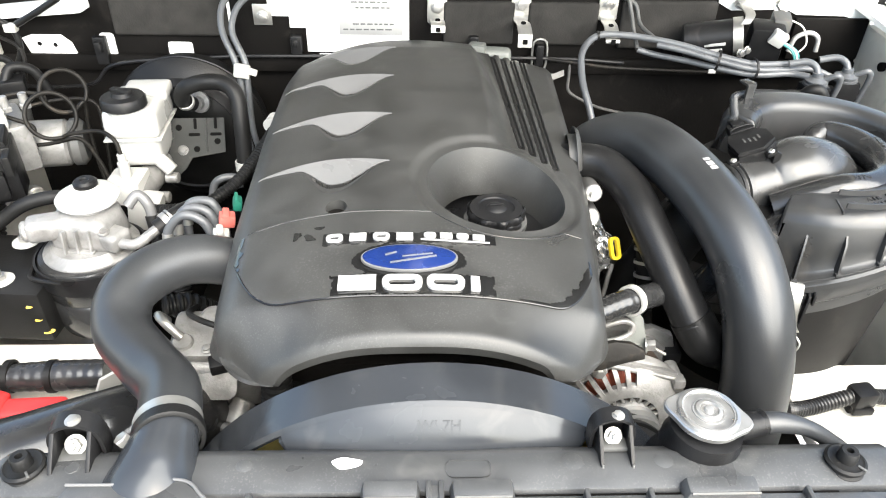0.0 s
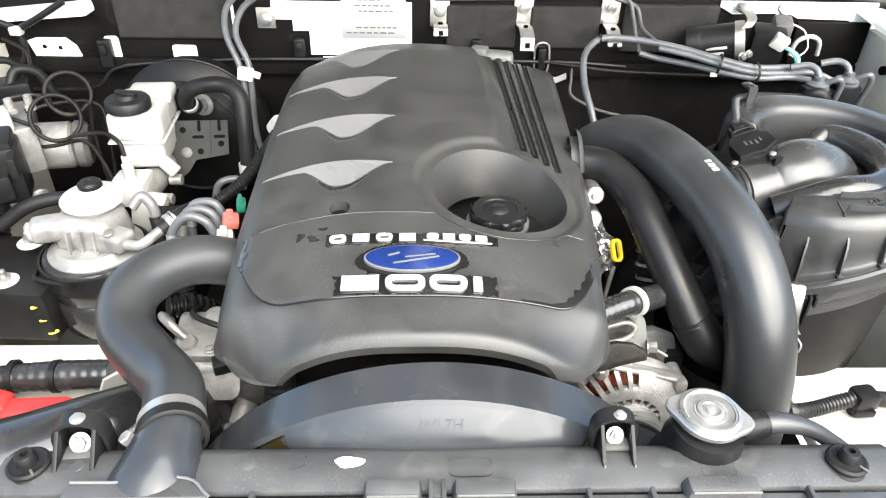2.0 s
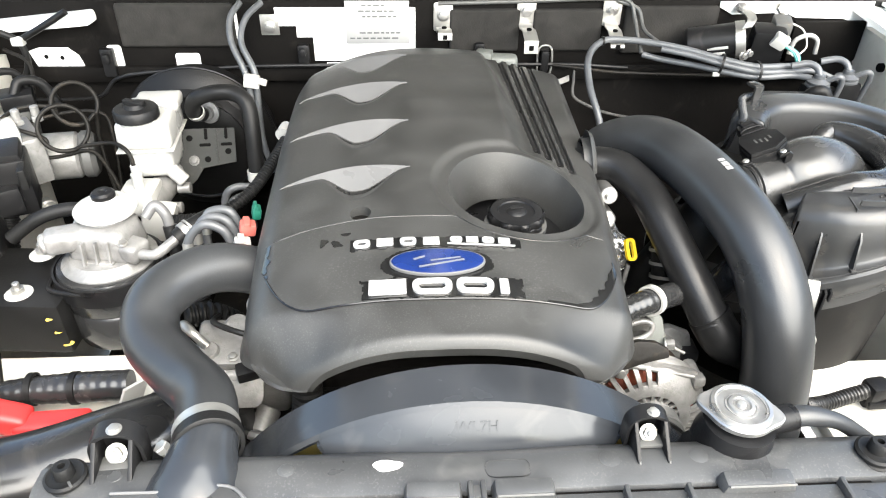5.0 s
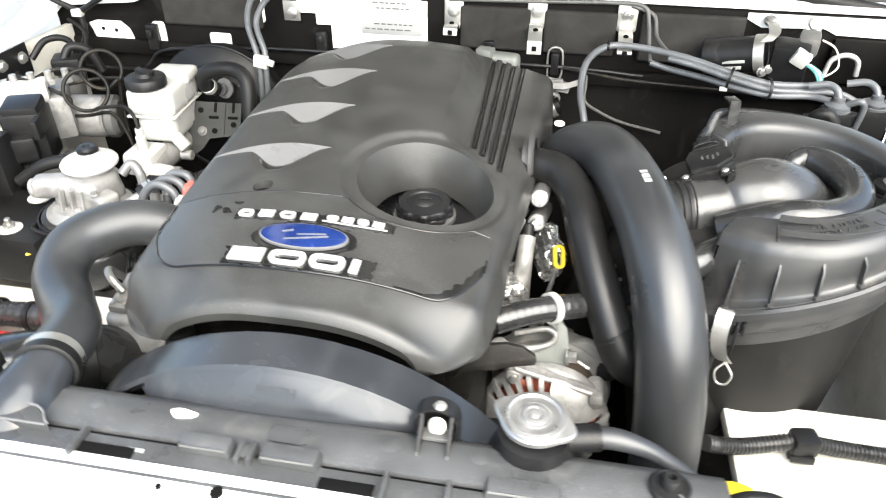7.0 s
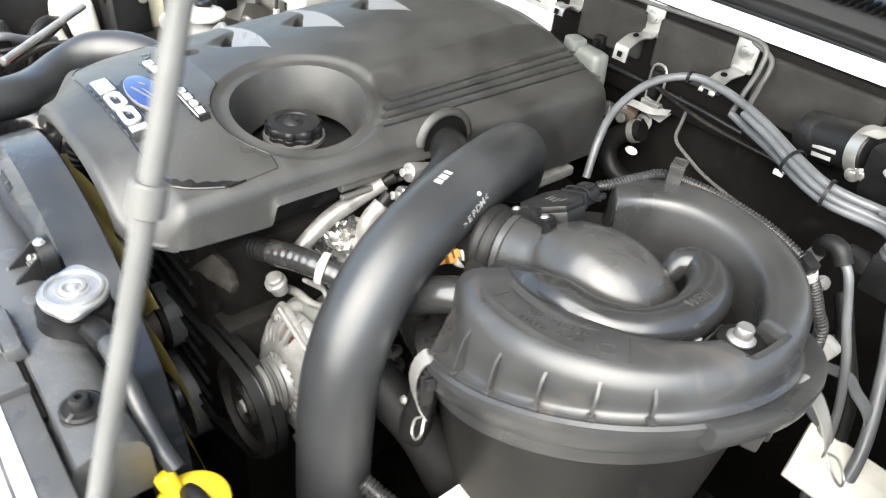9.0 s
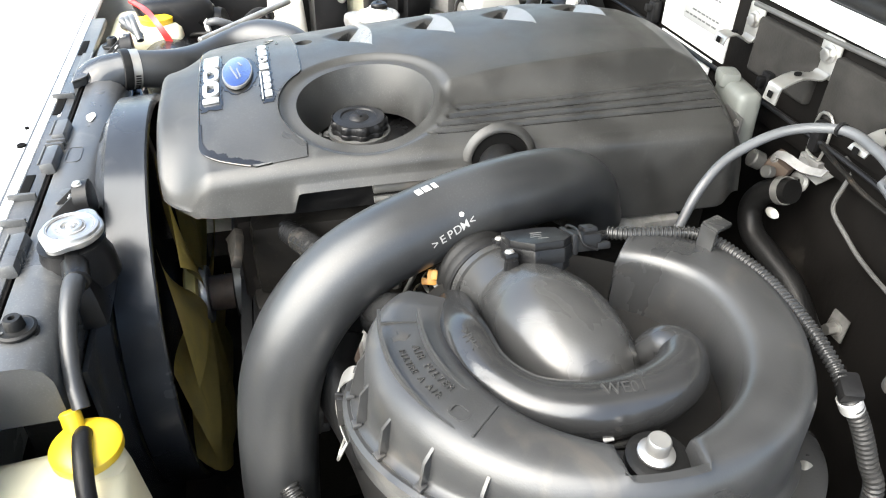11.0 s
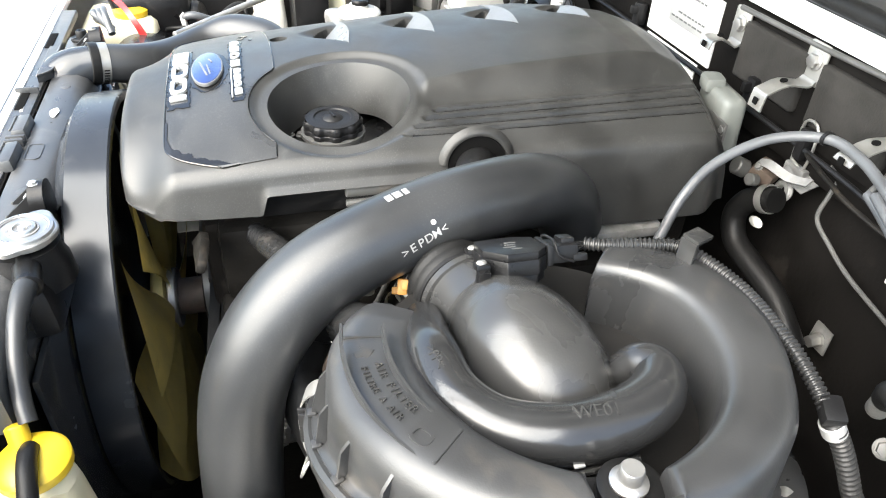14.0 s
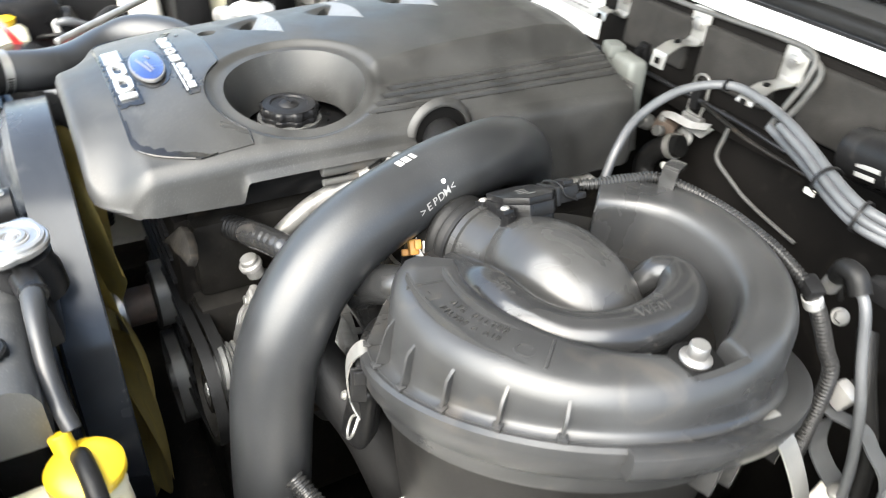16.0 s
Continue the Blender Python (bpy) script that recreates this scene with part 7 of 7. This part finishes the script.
part("side_boss", box((0.040, 0.034, 0.026), (-0.420, 0.606, 1.077), 0.009, (0, 0, -25), 3), "alloy", ff)
for k in range(3):
    part("rib", box((0.0035, 0.008, 0.034), (-0.474 + 0.016 * k, 0.5905 + 0.001 * k, 1.078), 0.0012, (-9, 0, -8)), "alloy", ff)
part("rib", box((0.040, 0.008, 0.0035), (-0.458, 0.5905, 1.066), 0.0012, (0, 0, -8)), "alloy", ff)
part("bolt", bolt(0.005, (-0.424, 0.596, 1.092), (0.1, -0.2, 1)), "steel", ff)
part("bolt", bolt(0.005, (-0.497, 0.648, 1.092), (0, 0, 1)), "steel", ff)
part("neck", lathe([(0.036, 0), (0.031, 0.006), (0.030, 0.02), (0, 0.02)], pose(-0.456, 0.644, 1.092), 40), "alloy", ff)
primer = part("primer_pump", lathe([(0.031, -0.001), (0.037, 0.001), (0.0395, 0.003), (0.0398, 0.007), (0.037, 0.0105), (0.031, 0.0125), (0.0300, 0.0118), (0.0285, 0.0128), (0.021, 0.0175), (0.0185, 0.0175), (0.0160, 0.0220), (0, 0.0225)], pose(-0.456, 0.646, 1.109), 56), "tank", ff, "pale ringed primer pump")
part("primer_button", lathe([(0.0150, 0), (0.0150, 0.006), (0.0120, 0.009), (0.006, 0.0092), (0.004, 0.0075), (0, 0.0075)], pose(-0.455, 0.648, 1.130), 32), "black", primer, "black primer button")
part("carrier_wire", pipe([(-0.53, 0.60, 1.035), (-0.515, 0.565, 1.043), (-0.47, 0.552, 1.046), (-0.42, 0.566, 1.048), (-0.392, 0.60, 1.052)], 0.003, 8, 8), "black", ff)
part("outlet", pipe([(-0.405, 0.595, 1.076), (-0.385, 0.590, 1.078), (-0.368, 0.600, 1.086), (-0.355, 0.612, 1.093)], 0.0068, 14, 8), "alloy", ff)
part("stub", pipe([(-0.408, 0.645, 1.10), (-0.396, 0.655, 1.112), (-0.384, 0.652, 1.10), (-0.38, 0.648, 1.08)], 0.007, 14, 8), "louvre", ff)
fh = thing("fuel_hose", (-0.35, 0.62, 1.05), "short black fuel hose with bright clips", "hose")
part("hose", pipe([(-0.360, 0.606, 1.090), (-0.342, 0.622, 1.098), (-0.325, 0.640, 1.10), (-0.315, 0.665, 1.09)], 0.012, 16, 8), "rubber_matt", fh)
part("clip", lathe([(0.0122, -0.004), (0.014, -0.004), (0.014, 0.004), (0.0122, 0.004)], axes((-0.350, 0.615, 1.095), (0.6, 0.6, 0.25)), 20), "steel", fh)
part("clip", lathe([(0.0122, -0.0015), (0.0145, -0.0015), (0.0145, 0.0015), (0.0122, 0.0015)], axes((-0.345, 0.6195, 1.097), (0.6, 0.6, 0.25)), 20), "steel", fh)
part("branch", pipe([(-0.345, 0.605, 1.075), (-0.343, 0.60, 1.05), (-0.34, 0.59, 1.02), (-0.33, 0.57, 0.98)], 0.011, 16, 8, ribs=0.006, rib_depth=0.002), "rubber_matt", fh)
part("upper", pipe([(-0.38, 0.648, 1.085), (-0.376, 0.64, 1.06), (-0.372, 0.63, 1.03)], 0.0095, 14, 8), "rubber_matt", fh)
big_feed = thing("feed_hose", (-0.54, 0.67, 1.06), "grey-black rubber feed hose to the filter", "hose")
part("hose", pipe([(-0.60, 0.66, 1.06), (-0.56, 0.672, 1.085), (-0.52, 0.682, 1.092), (-0.485, 0.685, 1.085)], 0.0095, 16, 8), "rubber_matt", big_feed)

# plate with studs beside the canister
sp = thing("stud_plate", (-0.55, 0.58, 0.95), "black bracket with plated studs and yellow paint dabs", "bracket")
part("plate", box((0.15, 0.13, 0.080), (-0.572, 0.612, 0.994), 0.008, (0, 0, -4)), "rubber_matt", sp)
for k, (x, y, z) in enumerate(((-0.548, 0.632, 1.052), (-0.560, 0.572, 1.033))):
    part("washer", lathe([(0, 0), (0.017, 0), (0.017, 0.002), (0.010, 0.004), (0, 0.004)], pose(x, y, z), 24), "tank", sp)
    part("stud", join(rod(0.0045, (x, y, z), (x, y, z + 0.018), 12), put(prism([(0.0085 * math.cos(radians(60 * q)), 0.0085 * math.sin(radians(60 * q))) for q in range(6)], 0.007), pose(x, y, z + 0.003))), "steel", sp)
for k in range(3):
    part("paint_dab", put(prism(oval(0.007, 0.0028, 12), 0.001), axes((-0.515 + 0.005 * k, 0.5445, 1.015 - 0.022 * k), (0.1, -0.75, 0.65), (1, 0.5 - 0.2 * k, 0.3))), "yellow", sp)

# ---- injector pipes and plugs ----
for k in range(3):
    t = thing("injector_pipe", (-0.30, 0.60, 1.05), "arched steel injector pipe", "pipe", "injector pipes")
    y = 0.575 + 0.022 * k
    part("pipe", pipe([(-0.335 + 0.006 * k, y - 0.01, 1.07), (-0.335 + 0.006 * k, y, 1.105), (-0.315, y + 0.005, 1.128 - 0.004 * k), (-0.29, y + 0.004, 1.12), (-0.278, y - 0.002, 1.09), (-0.275, y - 0.006, 1.06)], 0.0058, 14, 8), "tube", t)
    part("sleeve", pipe([(-0.335 + 0.006 * k, y - 0.004, 1.092), (-0.335 + 0.006 * k, y, 1.105)], 0.0068, 14, 4), "steel", t)
for k, (x, y, z, mt, s) in enumerate(((-0.258, 0.572, 1.128, "salmon", 0.6), (-0.262, 0.550, 1.118, "tank", 0.6), (-0.270, 0.522, 1.106, "tank", 0.9), (-0.254, 0.612, 1.126, "green", 0.35))):
    t = thing("injector_plug", (x, y, z), ("faded red", "white", "white", "green")[k] + " plastic wire plug beside the engine cover", "connector")
    part("body", box((0.032 * s, 0.018, 0.015), (x, y, z), 0.003, (0, 12, 15)), mt, t)
    part("clip", box((0.014 * s, 0.020, 0.005), (x, y, z + 0.009), 0.002, (0, 12, 15)), mt, t)
rl = thing("engine_loom", (-0.3, 0.7, 1.05), "corrugated black loom running beside the engine cover", "wiring")
part("conduit", pipe([(-0.245, 0.83, 1.12), (-0.262, 0.78, 1.105), (-0.285, 0.73, 1.088), (-0.32, 0.695, 1.075), (-0.36, 0.685, 1.07), (-0.40, 0.69, 1.065)], 0.0082, 14, 10, ribs=0.005, rib_depth=0.0016), "rubber_matt", rl)
part("straight", rod(0.009, (-0.40, 0.69, 1.062), (-0.27, 0.66, 1.075)), "rubber_matt", rl)
part("wrap", pipe([(-0.245, 0.86, 1.125), (-0.25, 0.84, 1.122)], 0.013, 16, 6), "tank", rl)
lp = thing("hanging_wires", (-0.32, 0.96, 1.1), "pair of dark wires hanging from a white clip", "wiring")
for dx in (0, 0.016):
    part("wire", pipe([(-0.335 + dx * 2.2, 1.06, 1.262), (-0.348 + dx * 1.6, 1.03, 1.245), (-0.345 + dx, 1.0, 1.215), (-0.325 + dx, 0.975, 1.175), (-0.318 + dx * 0.7, 0.965, 1.14), (-0.318 + dx * 0.7, 0.955, 1.06), (-0.31 + dx, 0.95, 1.0)], 0.0052, 12, 10), "tube", lp)
part("clip", join(box((0.026, 0.012, 0.022), (-0.313, 0.963, 1.162), 0.003, (0, 10, 0)), box((0.016, 0.008, 0.010), (-0.296, 0.960, 1.162), 0.002, (0, 20, 0))), "tank", lp, "white plastic clip")

# ---- left front corner ----
shell = thing("air_duct", (-0.45, 0.28, 0.97), "wide glossy black intake duct behind the lamp", "air duct")
part("duct", pipe([(-0.62, 0.255, 1.005), (-0.52, 0.265, 1.018), (-0.43, 0.285, 1.022), (-0.35, 0.325, 1.025), (-0.30, 0.370, 1.01), (-0.27, 0.40, 0.97)], [0.055, 0.056, 0.052, 0.046, 0.040, 0.036], 32, 12), "tubing", shell)
part("cuff", lathe([(0.040, -0.012), (0.0445, -0.010), (0.0445, 0.010), (0.040, 0.012)], axes((-0.312, 0.360, 1.014), (0.05, 0.045, -0.012)), 36), "rubber_matt", shell, "black rubber cuff")
part("seam", pipe([(-0.62, 0.305, 1.03), (-0.52, 0.314, 1.045), (-0.43, 0.332, 1.045), (-0.36, 0.362, 1.043)], 0.003, 8, 8), "elbow", shell)
red = thing("terminal_cover", (-0.49, 0.43, 0.93), "bright red plastic battery terminal cover", "terminal cover")
part("cover", box((0.085, 0.032, 0.026), (-0.475, 0.412, 0.965), 0.010, (0, 0, 3), 3), "red", red)
part("flap", box((0.06, 0.034, 0.030), (-0.53, 0.415, 0.978), 0.010, (0, 25, 3), 3), "red", red)
lm = thing("apron_conduit", (-0.52, 0.48, 0.96), "taped black conduit lying along the white apron", "wiring")
part("conduit", pipe([(-0.70, 0.435, 0.965), (-0.60, 0.448, 0.972), (-0.52, 0.456, 0.976), (-0.46, 0.460, 0.976), (-0.40, 0.462, 0.976)], [0.013, 0.014, 0.0165, 0.0185, 0.0185], 18, 10, ribs=0.012, rib_depth=0.0004), "tubing", lm)
for x in (-0.465, -0.515):
    part("tape_band", lathe([(0.0170, -0.004), (0.0202, -0.003), (0.0202, 0.004), (0.0170, 0.005)], axes((x, 0.4595, 0.976), (1, 0.06, 0)), 24), "rubber_matt", lm)
part("clip", strap([(-0.405, 0.445, 0.94), (-0.395, 0.44, 0.970), (-0.385, 0.445, 0.995)], 0.03, 0.004, (0.6, 0.6, 0), 4), "tank", lm)
part("rod", rod(0.006, (-0.575, 0.52, 1.02), (-0.545, 0.43, 0.95)), "iron", lm)
solo("apron_tray", box((0.16, 0.04, 0.02), (-0.38, 0.415, 0.945), 0.004, (0, 0, 6)), "black", "black plastic tray on the white apron", "tray")
pump = thing("injection_pump", (-0.27, 0.47, 0.95), "pale cast injection pump housing below the hose", "pump")
part("body", box((0.11, 0.09, 0.07), (-0.255, 0.450, 1.015), 0.012, (8, 6, 4), 3), "alloy", pump)
part("tower", lathe([(0, 0), (0.022, 0), (0.022, 0.03), (0.016, 0.036), (0, 0.036)], axes((-0.232, 0.49, 1.05), (0.1, -0.2, 1)), 24), "alloy", pump)
part("cover_plate", box((0.085, 0.06, 0.012), (-0.257, 0.438, 1.056), 0.004, (8, 6, 4)), "alloy", pump)
part("union", join(rod(0.014, (-0.225, 0.41, 0.985), (-0.235, 0.385, 0.97)), rod(0.018, (-0.235, 0.385, 0.97), (-0.238, 0.377, 0.965))), "alloy", pump)
for x, y, z, r in ((-0.285, 0.425, 1.062, 0.012), (-0.222, 0.432, 1.064, 0.010), (-0.262, 0.470, 1.062, 0.014)):
    part("boss", lathe([(0, 0), (r, 0), (r, 0.008), (r * 0.8, 0.011), (0, 0.011)], axes((x, y, z - 0.006), (0.1, -0.2, 1)), 20), "alloy", pump)
part("flange", prism(round_rect(0.075, 0.05, 0.012), 0.006, axes((-0.262, 0.404, 1.030), (0, -0.8, 0.6), (1, 0, 0)), 0.0015), "alloy", pump)
part("pipe", pipe([(-0.285, 0.425, 1.07), (-0.300, 0.43, 1.085), (-0.315, 0.45, 1.08), (-0.318, 0.475, 1.05)], 0.005, 10, 8), "steel", pump)
part("lead", pipe([(-0.222, 0.432, 1.074), (-0.235, 0.42, 1.088), (-0.262, 0.43, 1.09), (-0.285, 0.46, 1.075), (-0.29, 0.50, 1.05)], 0.0035, 8, 8), "rubber_matt", pump)
part("plug", box((0.024, 0.018, 0.016), (-0.240, 0.402, 1.052), 0.003, (10, 0, 20)), "black", pump)
for k in range(3):
    part("bolt", bolt(0.0045, (-0.292 + 0.035 * k, 0.412 + 0.004 * k, 1.06), (0, -0.1, 1)), "steel", pump)
hs = thing("lower_hose", (-0.15, 0.36, 0.9), "ribbed black breather hose beside the fan shroud", "hose")
part("hose", pipe([(-0.165, 0.345, 1.10), (-0.17, 0.335, 1.05), (-0.19, 0.325, 0.98), (-0.20, 0.32, 0.9)], 0.014, 16, 10, ribs=0.008, rib_depth=0.003), "rubber_matt", hs)
part("side_hose", pipe([(-0.33, 0.50, 1.05), (-0.30, 0.515, 1.04), (-0.27, 0.53, 1.0), (-0.26, 0.54, 0.95)], 0.013, 16, 8, ribs=0.008, rib_depth=0.003), "rubber_matt", hs)
washer = thing("washer_bottle", (-0.58, 0.24, 0.9), "cream washer bottle with an orange cap and red strap", "bottle")
part("body", box((0.16, 0.13, 0.2), (-0.60, 0.225, 0.985), 0.025, (0, 0, 0), 3), "cream", washer)
part("cap", lathe([(0, 0), (0.03, 0), (0.031, 0.01), (0.02, 0.016), (0, 0.016)], pose(-0.59, 0.245, 1.085), 28), "yellow", washer)
part("strap", strap([(-0.51, 0.29, 1.02), (-0.515, 0.262, 1.09), (-0.56, 0.235, 1.115), (-0.64, 0.20, 1.11)], 0.012, 0.003, (0.2, 0.9, 0.1), 4), "red", washer)
loomf = thing("lamp_loom", (-0.42, 0.2, 1.1), "grey lamp wires and clip beside the radiator", "wiring")
for k in range(3):
    part("wire", pipe([(-0.42 - 0.01 * k, 0.235, 1.11), (-0.45, 0.225 - 0.008 * k, 1.135), (-0.50, 0.215, 1.125 - 0.006 * k), (-0.56, 0.19, 1.09)], 0.006, 10, 8), "tube", loomf)

# ---- left wing ----
dl = thing("relay_box", (-0.63, 0.58, 0.98), "black plastic relay box on the inner wing", "relay box")
part("body", box((0.07, 0.07, 0.11), (-0.655, 0.575, 1.065), 0.008, (0, 0, 5)), "black", dl)
part("lid", box((0.076, 0.076, 0.022), (-0.655, 0.575, 1.126), 0.008, (0, 0, 5)), "tank", dl, "pale plastic lid")
part("strap", box((0.016, 0.08, 0.05), (-0.655, 0.575, 1.115), 0.004, (0, 0, 5)), "black", dl)
part("knob", bolt(0.007, (-0.618, 0.60, 1.10), (1, -0.3, 0)), "steel", dl)
d2 = thing("relay_box", (-0.64, 0.67, 0.98), "tall black relay block on the inner wing", "relay box")
part("body", box((0.05, 0.05, 0.13), (-0.645, 0.675, 1.06), 0.006, (0, 0, 10)), "black", d2)
part("plug", box((0.04, 0.035, 0.04), (-0.62, 0.715, 1.09), 0.006, (0, 0, 30)), "black", d2)
sr = thing("steering_fluid_reservoir", (-0.69, 0.68, 1.0), "white fluid reservoir with a flat black cap", "reservoir")
part("body", box((0.08, 0.12, 0.12), (-0.692, 0.665, 1.060), 0.02, (0, 0, 0), 3), "cream", sr)
part("cap", lathe([(0.027, 0), (0.028, 0.014), (0.025, 0.017), (0.01, 0.018), (0, 0.018)], pose(-0.685, 0.680, 1.118), 36), "black", sr)
wp = thing("wing_plate", (-0.75, 0.95, 1.05), "black plate with two bright bolts on the wing", "bracket")
part("plate", box((0.004, 0.092, 0.056), (-0.752, 0.893, 1.150), 0.0015), "black", wp)
for y, z in ((0.868, 1.158), (0.920, 1.155)):
    part("bolt", bolt(0.008, (-0.750, y, z), (1, 0, 0)), "steel", wp)
part("tab", prism([(0, 0.030), (0.02, 0), (0.055, 0), (0.052, 0.062), (0.036, 0.066)], 0.003, axes((-0.752, 0.735, 1.085), (1, 0, 0), (0, 1, 0)), 0.0006), "black", wp)
sv = thing("wing_valve", (-0.70, 0.98, 1.03), "black and grey valve with bent hoses by the wing", "valve")
part("body", rod(0.022, (-0.70, 0.96, 1.05), (-0.70, 0.97, 1.12), 24), "grey_steel", sv)
part("cap", box((0.05, 0.05, 0.03), (-0.70, 0.97, 1.13), 0.006, (0, 0, 25)), "black", sv)
part("hose", pipe([(-0.70, 0.96, 1.14), (-0.69, 0.975, 1.16), (-0.665, 0.99, 1.15), (-0.65, 0.995, 1.11)], 0.008, 12, 8), "rubber_matt", sv)
part("motor", box((0.06, 0.07, 0.06), (-0.70, 0.885, 1.075), 0.01, (0, 0, 20)), "black", sv)
hinge = thing("bonnet_seal_wire", (-0.72, 1.08, 1.2), "black cable hooked across the firewall's corner", "cable")
part("cable", pipe([(-0.80, 1.06, 1.245), (-0.76, 1.05, 1.225), (-0.715, 1.055, 1.20), (-0.71, 1.055, 1.16), (-0.73, 1.05, 1.12), (-0.75, 1.04, 1.08)], 0.0055, 12, 10), "rubber_matt", hinge)
part("cable", pipe([(-0.715, 1.058, 1.198), (-0.67, 1.05, 1.222), (-0.62, 1.05, 1.25)], 0.0055, 12, 10), "rubber_matt", hinge)
part("clip", box((0.02, 0.015, 0.014), (-0.712, 1.052, 1.200), 0.003), "tank", hinge)
solo("corner_lip", box((0.2, 0.05, 0.02), (-0.69, 1.09, 1.222), 0.006, (0, -6, -4)), "white", "white painted lip at the firewall's corner", "car body", kind="structure")


# connector block, cables and wing details
cm = thing("connector_block", (-0.62, 0.745, 1.05), "black plastic connector block beside the hydraulic unit", "connector")
part("body", box((0.062, 0.056, 0.085), (-0.625, 0.745, 1.100), 0.006, (0, 0, 20)), "black", cm)
part("lid", box((0.055, 0.05, 0.02), (-0.625, 0.745, 1.145), 0.006, (8, 0, 20)), "black", cm)
part("lever", box((0.010, 0.062, 0.03), (-0.592, 0.732, 1.125), 0.003, (0, 0, 20)), "rubber_matt", cm)
part("sleeve", pipe([(-0.635, 0.73, 1.06), (-0.64, 0.71, 1.02), (-0.64, 0.69, 0.95)], 0.016, 14, 6, ribs=0.007, rib_depth=0.002), "rubber_matt", cm)
wc = thing("wing_cable", (-0.70, 0.80, 1.1), "black cables looping along the inner wing", "cable")
part("cable", pipe([(-0.735, 0.80, 1.10), (-0.72, 0.82, 1.135), (-0.70, 0.845, 1.15), (-0.675, 0.855, 1.13), (-0.665, 0.85, 1.09)], 0.005, 10, 8), "rubber_matt", wc)
part("cable", pipe([(-0.74, 0.93, 1.15), (-0.725, 0.96, 1.175), (-0.70, 0.985, 1.17), (-0.69, 0.99, 1.13), (-0.70, 0.98, 1.08)], 0.006, 10, 8), "rubber_matt", wc)
part("cable", pipe([(-0.745, 0.70, 1.06), (-0.735, 0.72, 1.10), (-0.72, 0.76, 1.11), (-0.70, 0.80, 1.08)], 0.004, 10, 8), "tube", wc)
for k in range(5):
    y = 0.58 + 0.055 * k
    part("hole_dot", rod(0.004, (-0.7615, y, 1.145 + 0.003 * k), (-0.758, y, 1.145 + 0.003 * k), 12), "slot_shade", wc)
nb = thing("corner_loom", (-0.58, 0.40, 1.0), "tangle of black cables behind the front lamp", "cable")
rng = random.Random(11)
for k in range(7):
    a = Vector((-0.60 - 0.02 * k, 0.50 - 0.03 * k, 1.02 + 0.01 * (k % 3)))
    pts = [a]
    for q in range(4):
        pts.append(pts[-1] + Vector((0.045 - 0.03 * q + rng.uniform(-0.02, 0.02), -0.035 + rng.uniform(-0.03, 0.03), (0.03, 0.01, -0.015, -0.04)[q] + rng.uniform(-0.01, 0.01))))
    part("cable", pipe([tuple(p) for p in pts], 0.0045 + 0.0015 * (k % 3), 10, 7), ("rubber_matt", "rubber_matt", "tube")[k % 3], nb)
part("stay", rod(0.006, (-0.62, 0.495, 1.10), (-0.47, 0.325, 1.085)), "steel", nb, "thin bright stay rod")
lamp = thing("lamp_housing", (-0.66, 0.30, 0.95), "dark grey back of the front lamp housing", "lamp housing")
part("shell", box((0.16, 0.14, 0.16), (-0.665, 0.27, 1.04), 0.03, (0, 0, 12), 4), "black", lamp)
part("bulb_cap", lathe([(0.0, 0.03), (0.03, 0.028), (0.034, 0.02), (0.034, 0.0)], axes((-0.635, 0.343, 1.055), (0.2, 1, 0.2)), 32), "rubber_matt", lamp)
part("rim", lathe([(0.040, 0), (0.046, 0.002), (0.046, 0.010), (0.040, 0.012)], axes((-0.635, 0.338, 1.055), (0.2, 1, 0.2)), 36), "tank", lamp)

# added sheet that keeps the corner dark against the white apron
solo("wing_dark_sheet", prism([(0.22, 0.94), (0.56, 0.94), (0.56, 1.085), (0.50, 1.12), (0.30, 1.125), (0.22, 1.10)], 0.008, Matrix.Translation((-0.758, 0, 0)) @ Matrix(((0, 0, 1, 0), (1, 0, 0, 0), (0, 1, 0, 0), (0, 0, 0, 1))), 0.002), "black", "added black sheet that darkens the white inner wing", "liner", kind="structure")
fj = thing("filler_jug", (-0.69, 0.49, 1.0), "pale dusty plastic filler jug by the wing", "bottle")
part("body", box((0.07, 0.075, 0.09), (-0.69, 0.49, 1.05), 0.018, (0, 0, 12), 4, 0.85), "apron", fj)
part("neck", lathe([(0.018, 0), (0.016, 0.02), (0.018, 0.022), (0.018, 0.028), (0, 0.028)], pose(-0.695, 0.485, 1.09), 24), "black", fj)
part("hose", pipe([(-0.67, 0.46, 1.06), (-0.645, 0.43, 1.07), (-0.62, 0.40, 1.05), (-0.60, 0.38, 1.0)], 0.012, 14, 8), "rubber_matt", fj)
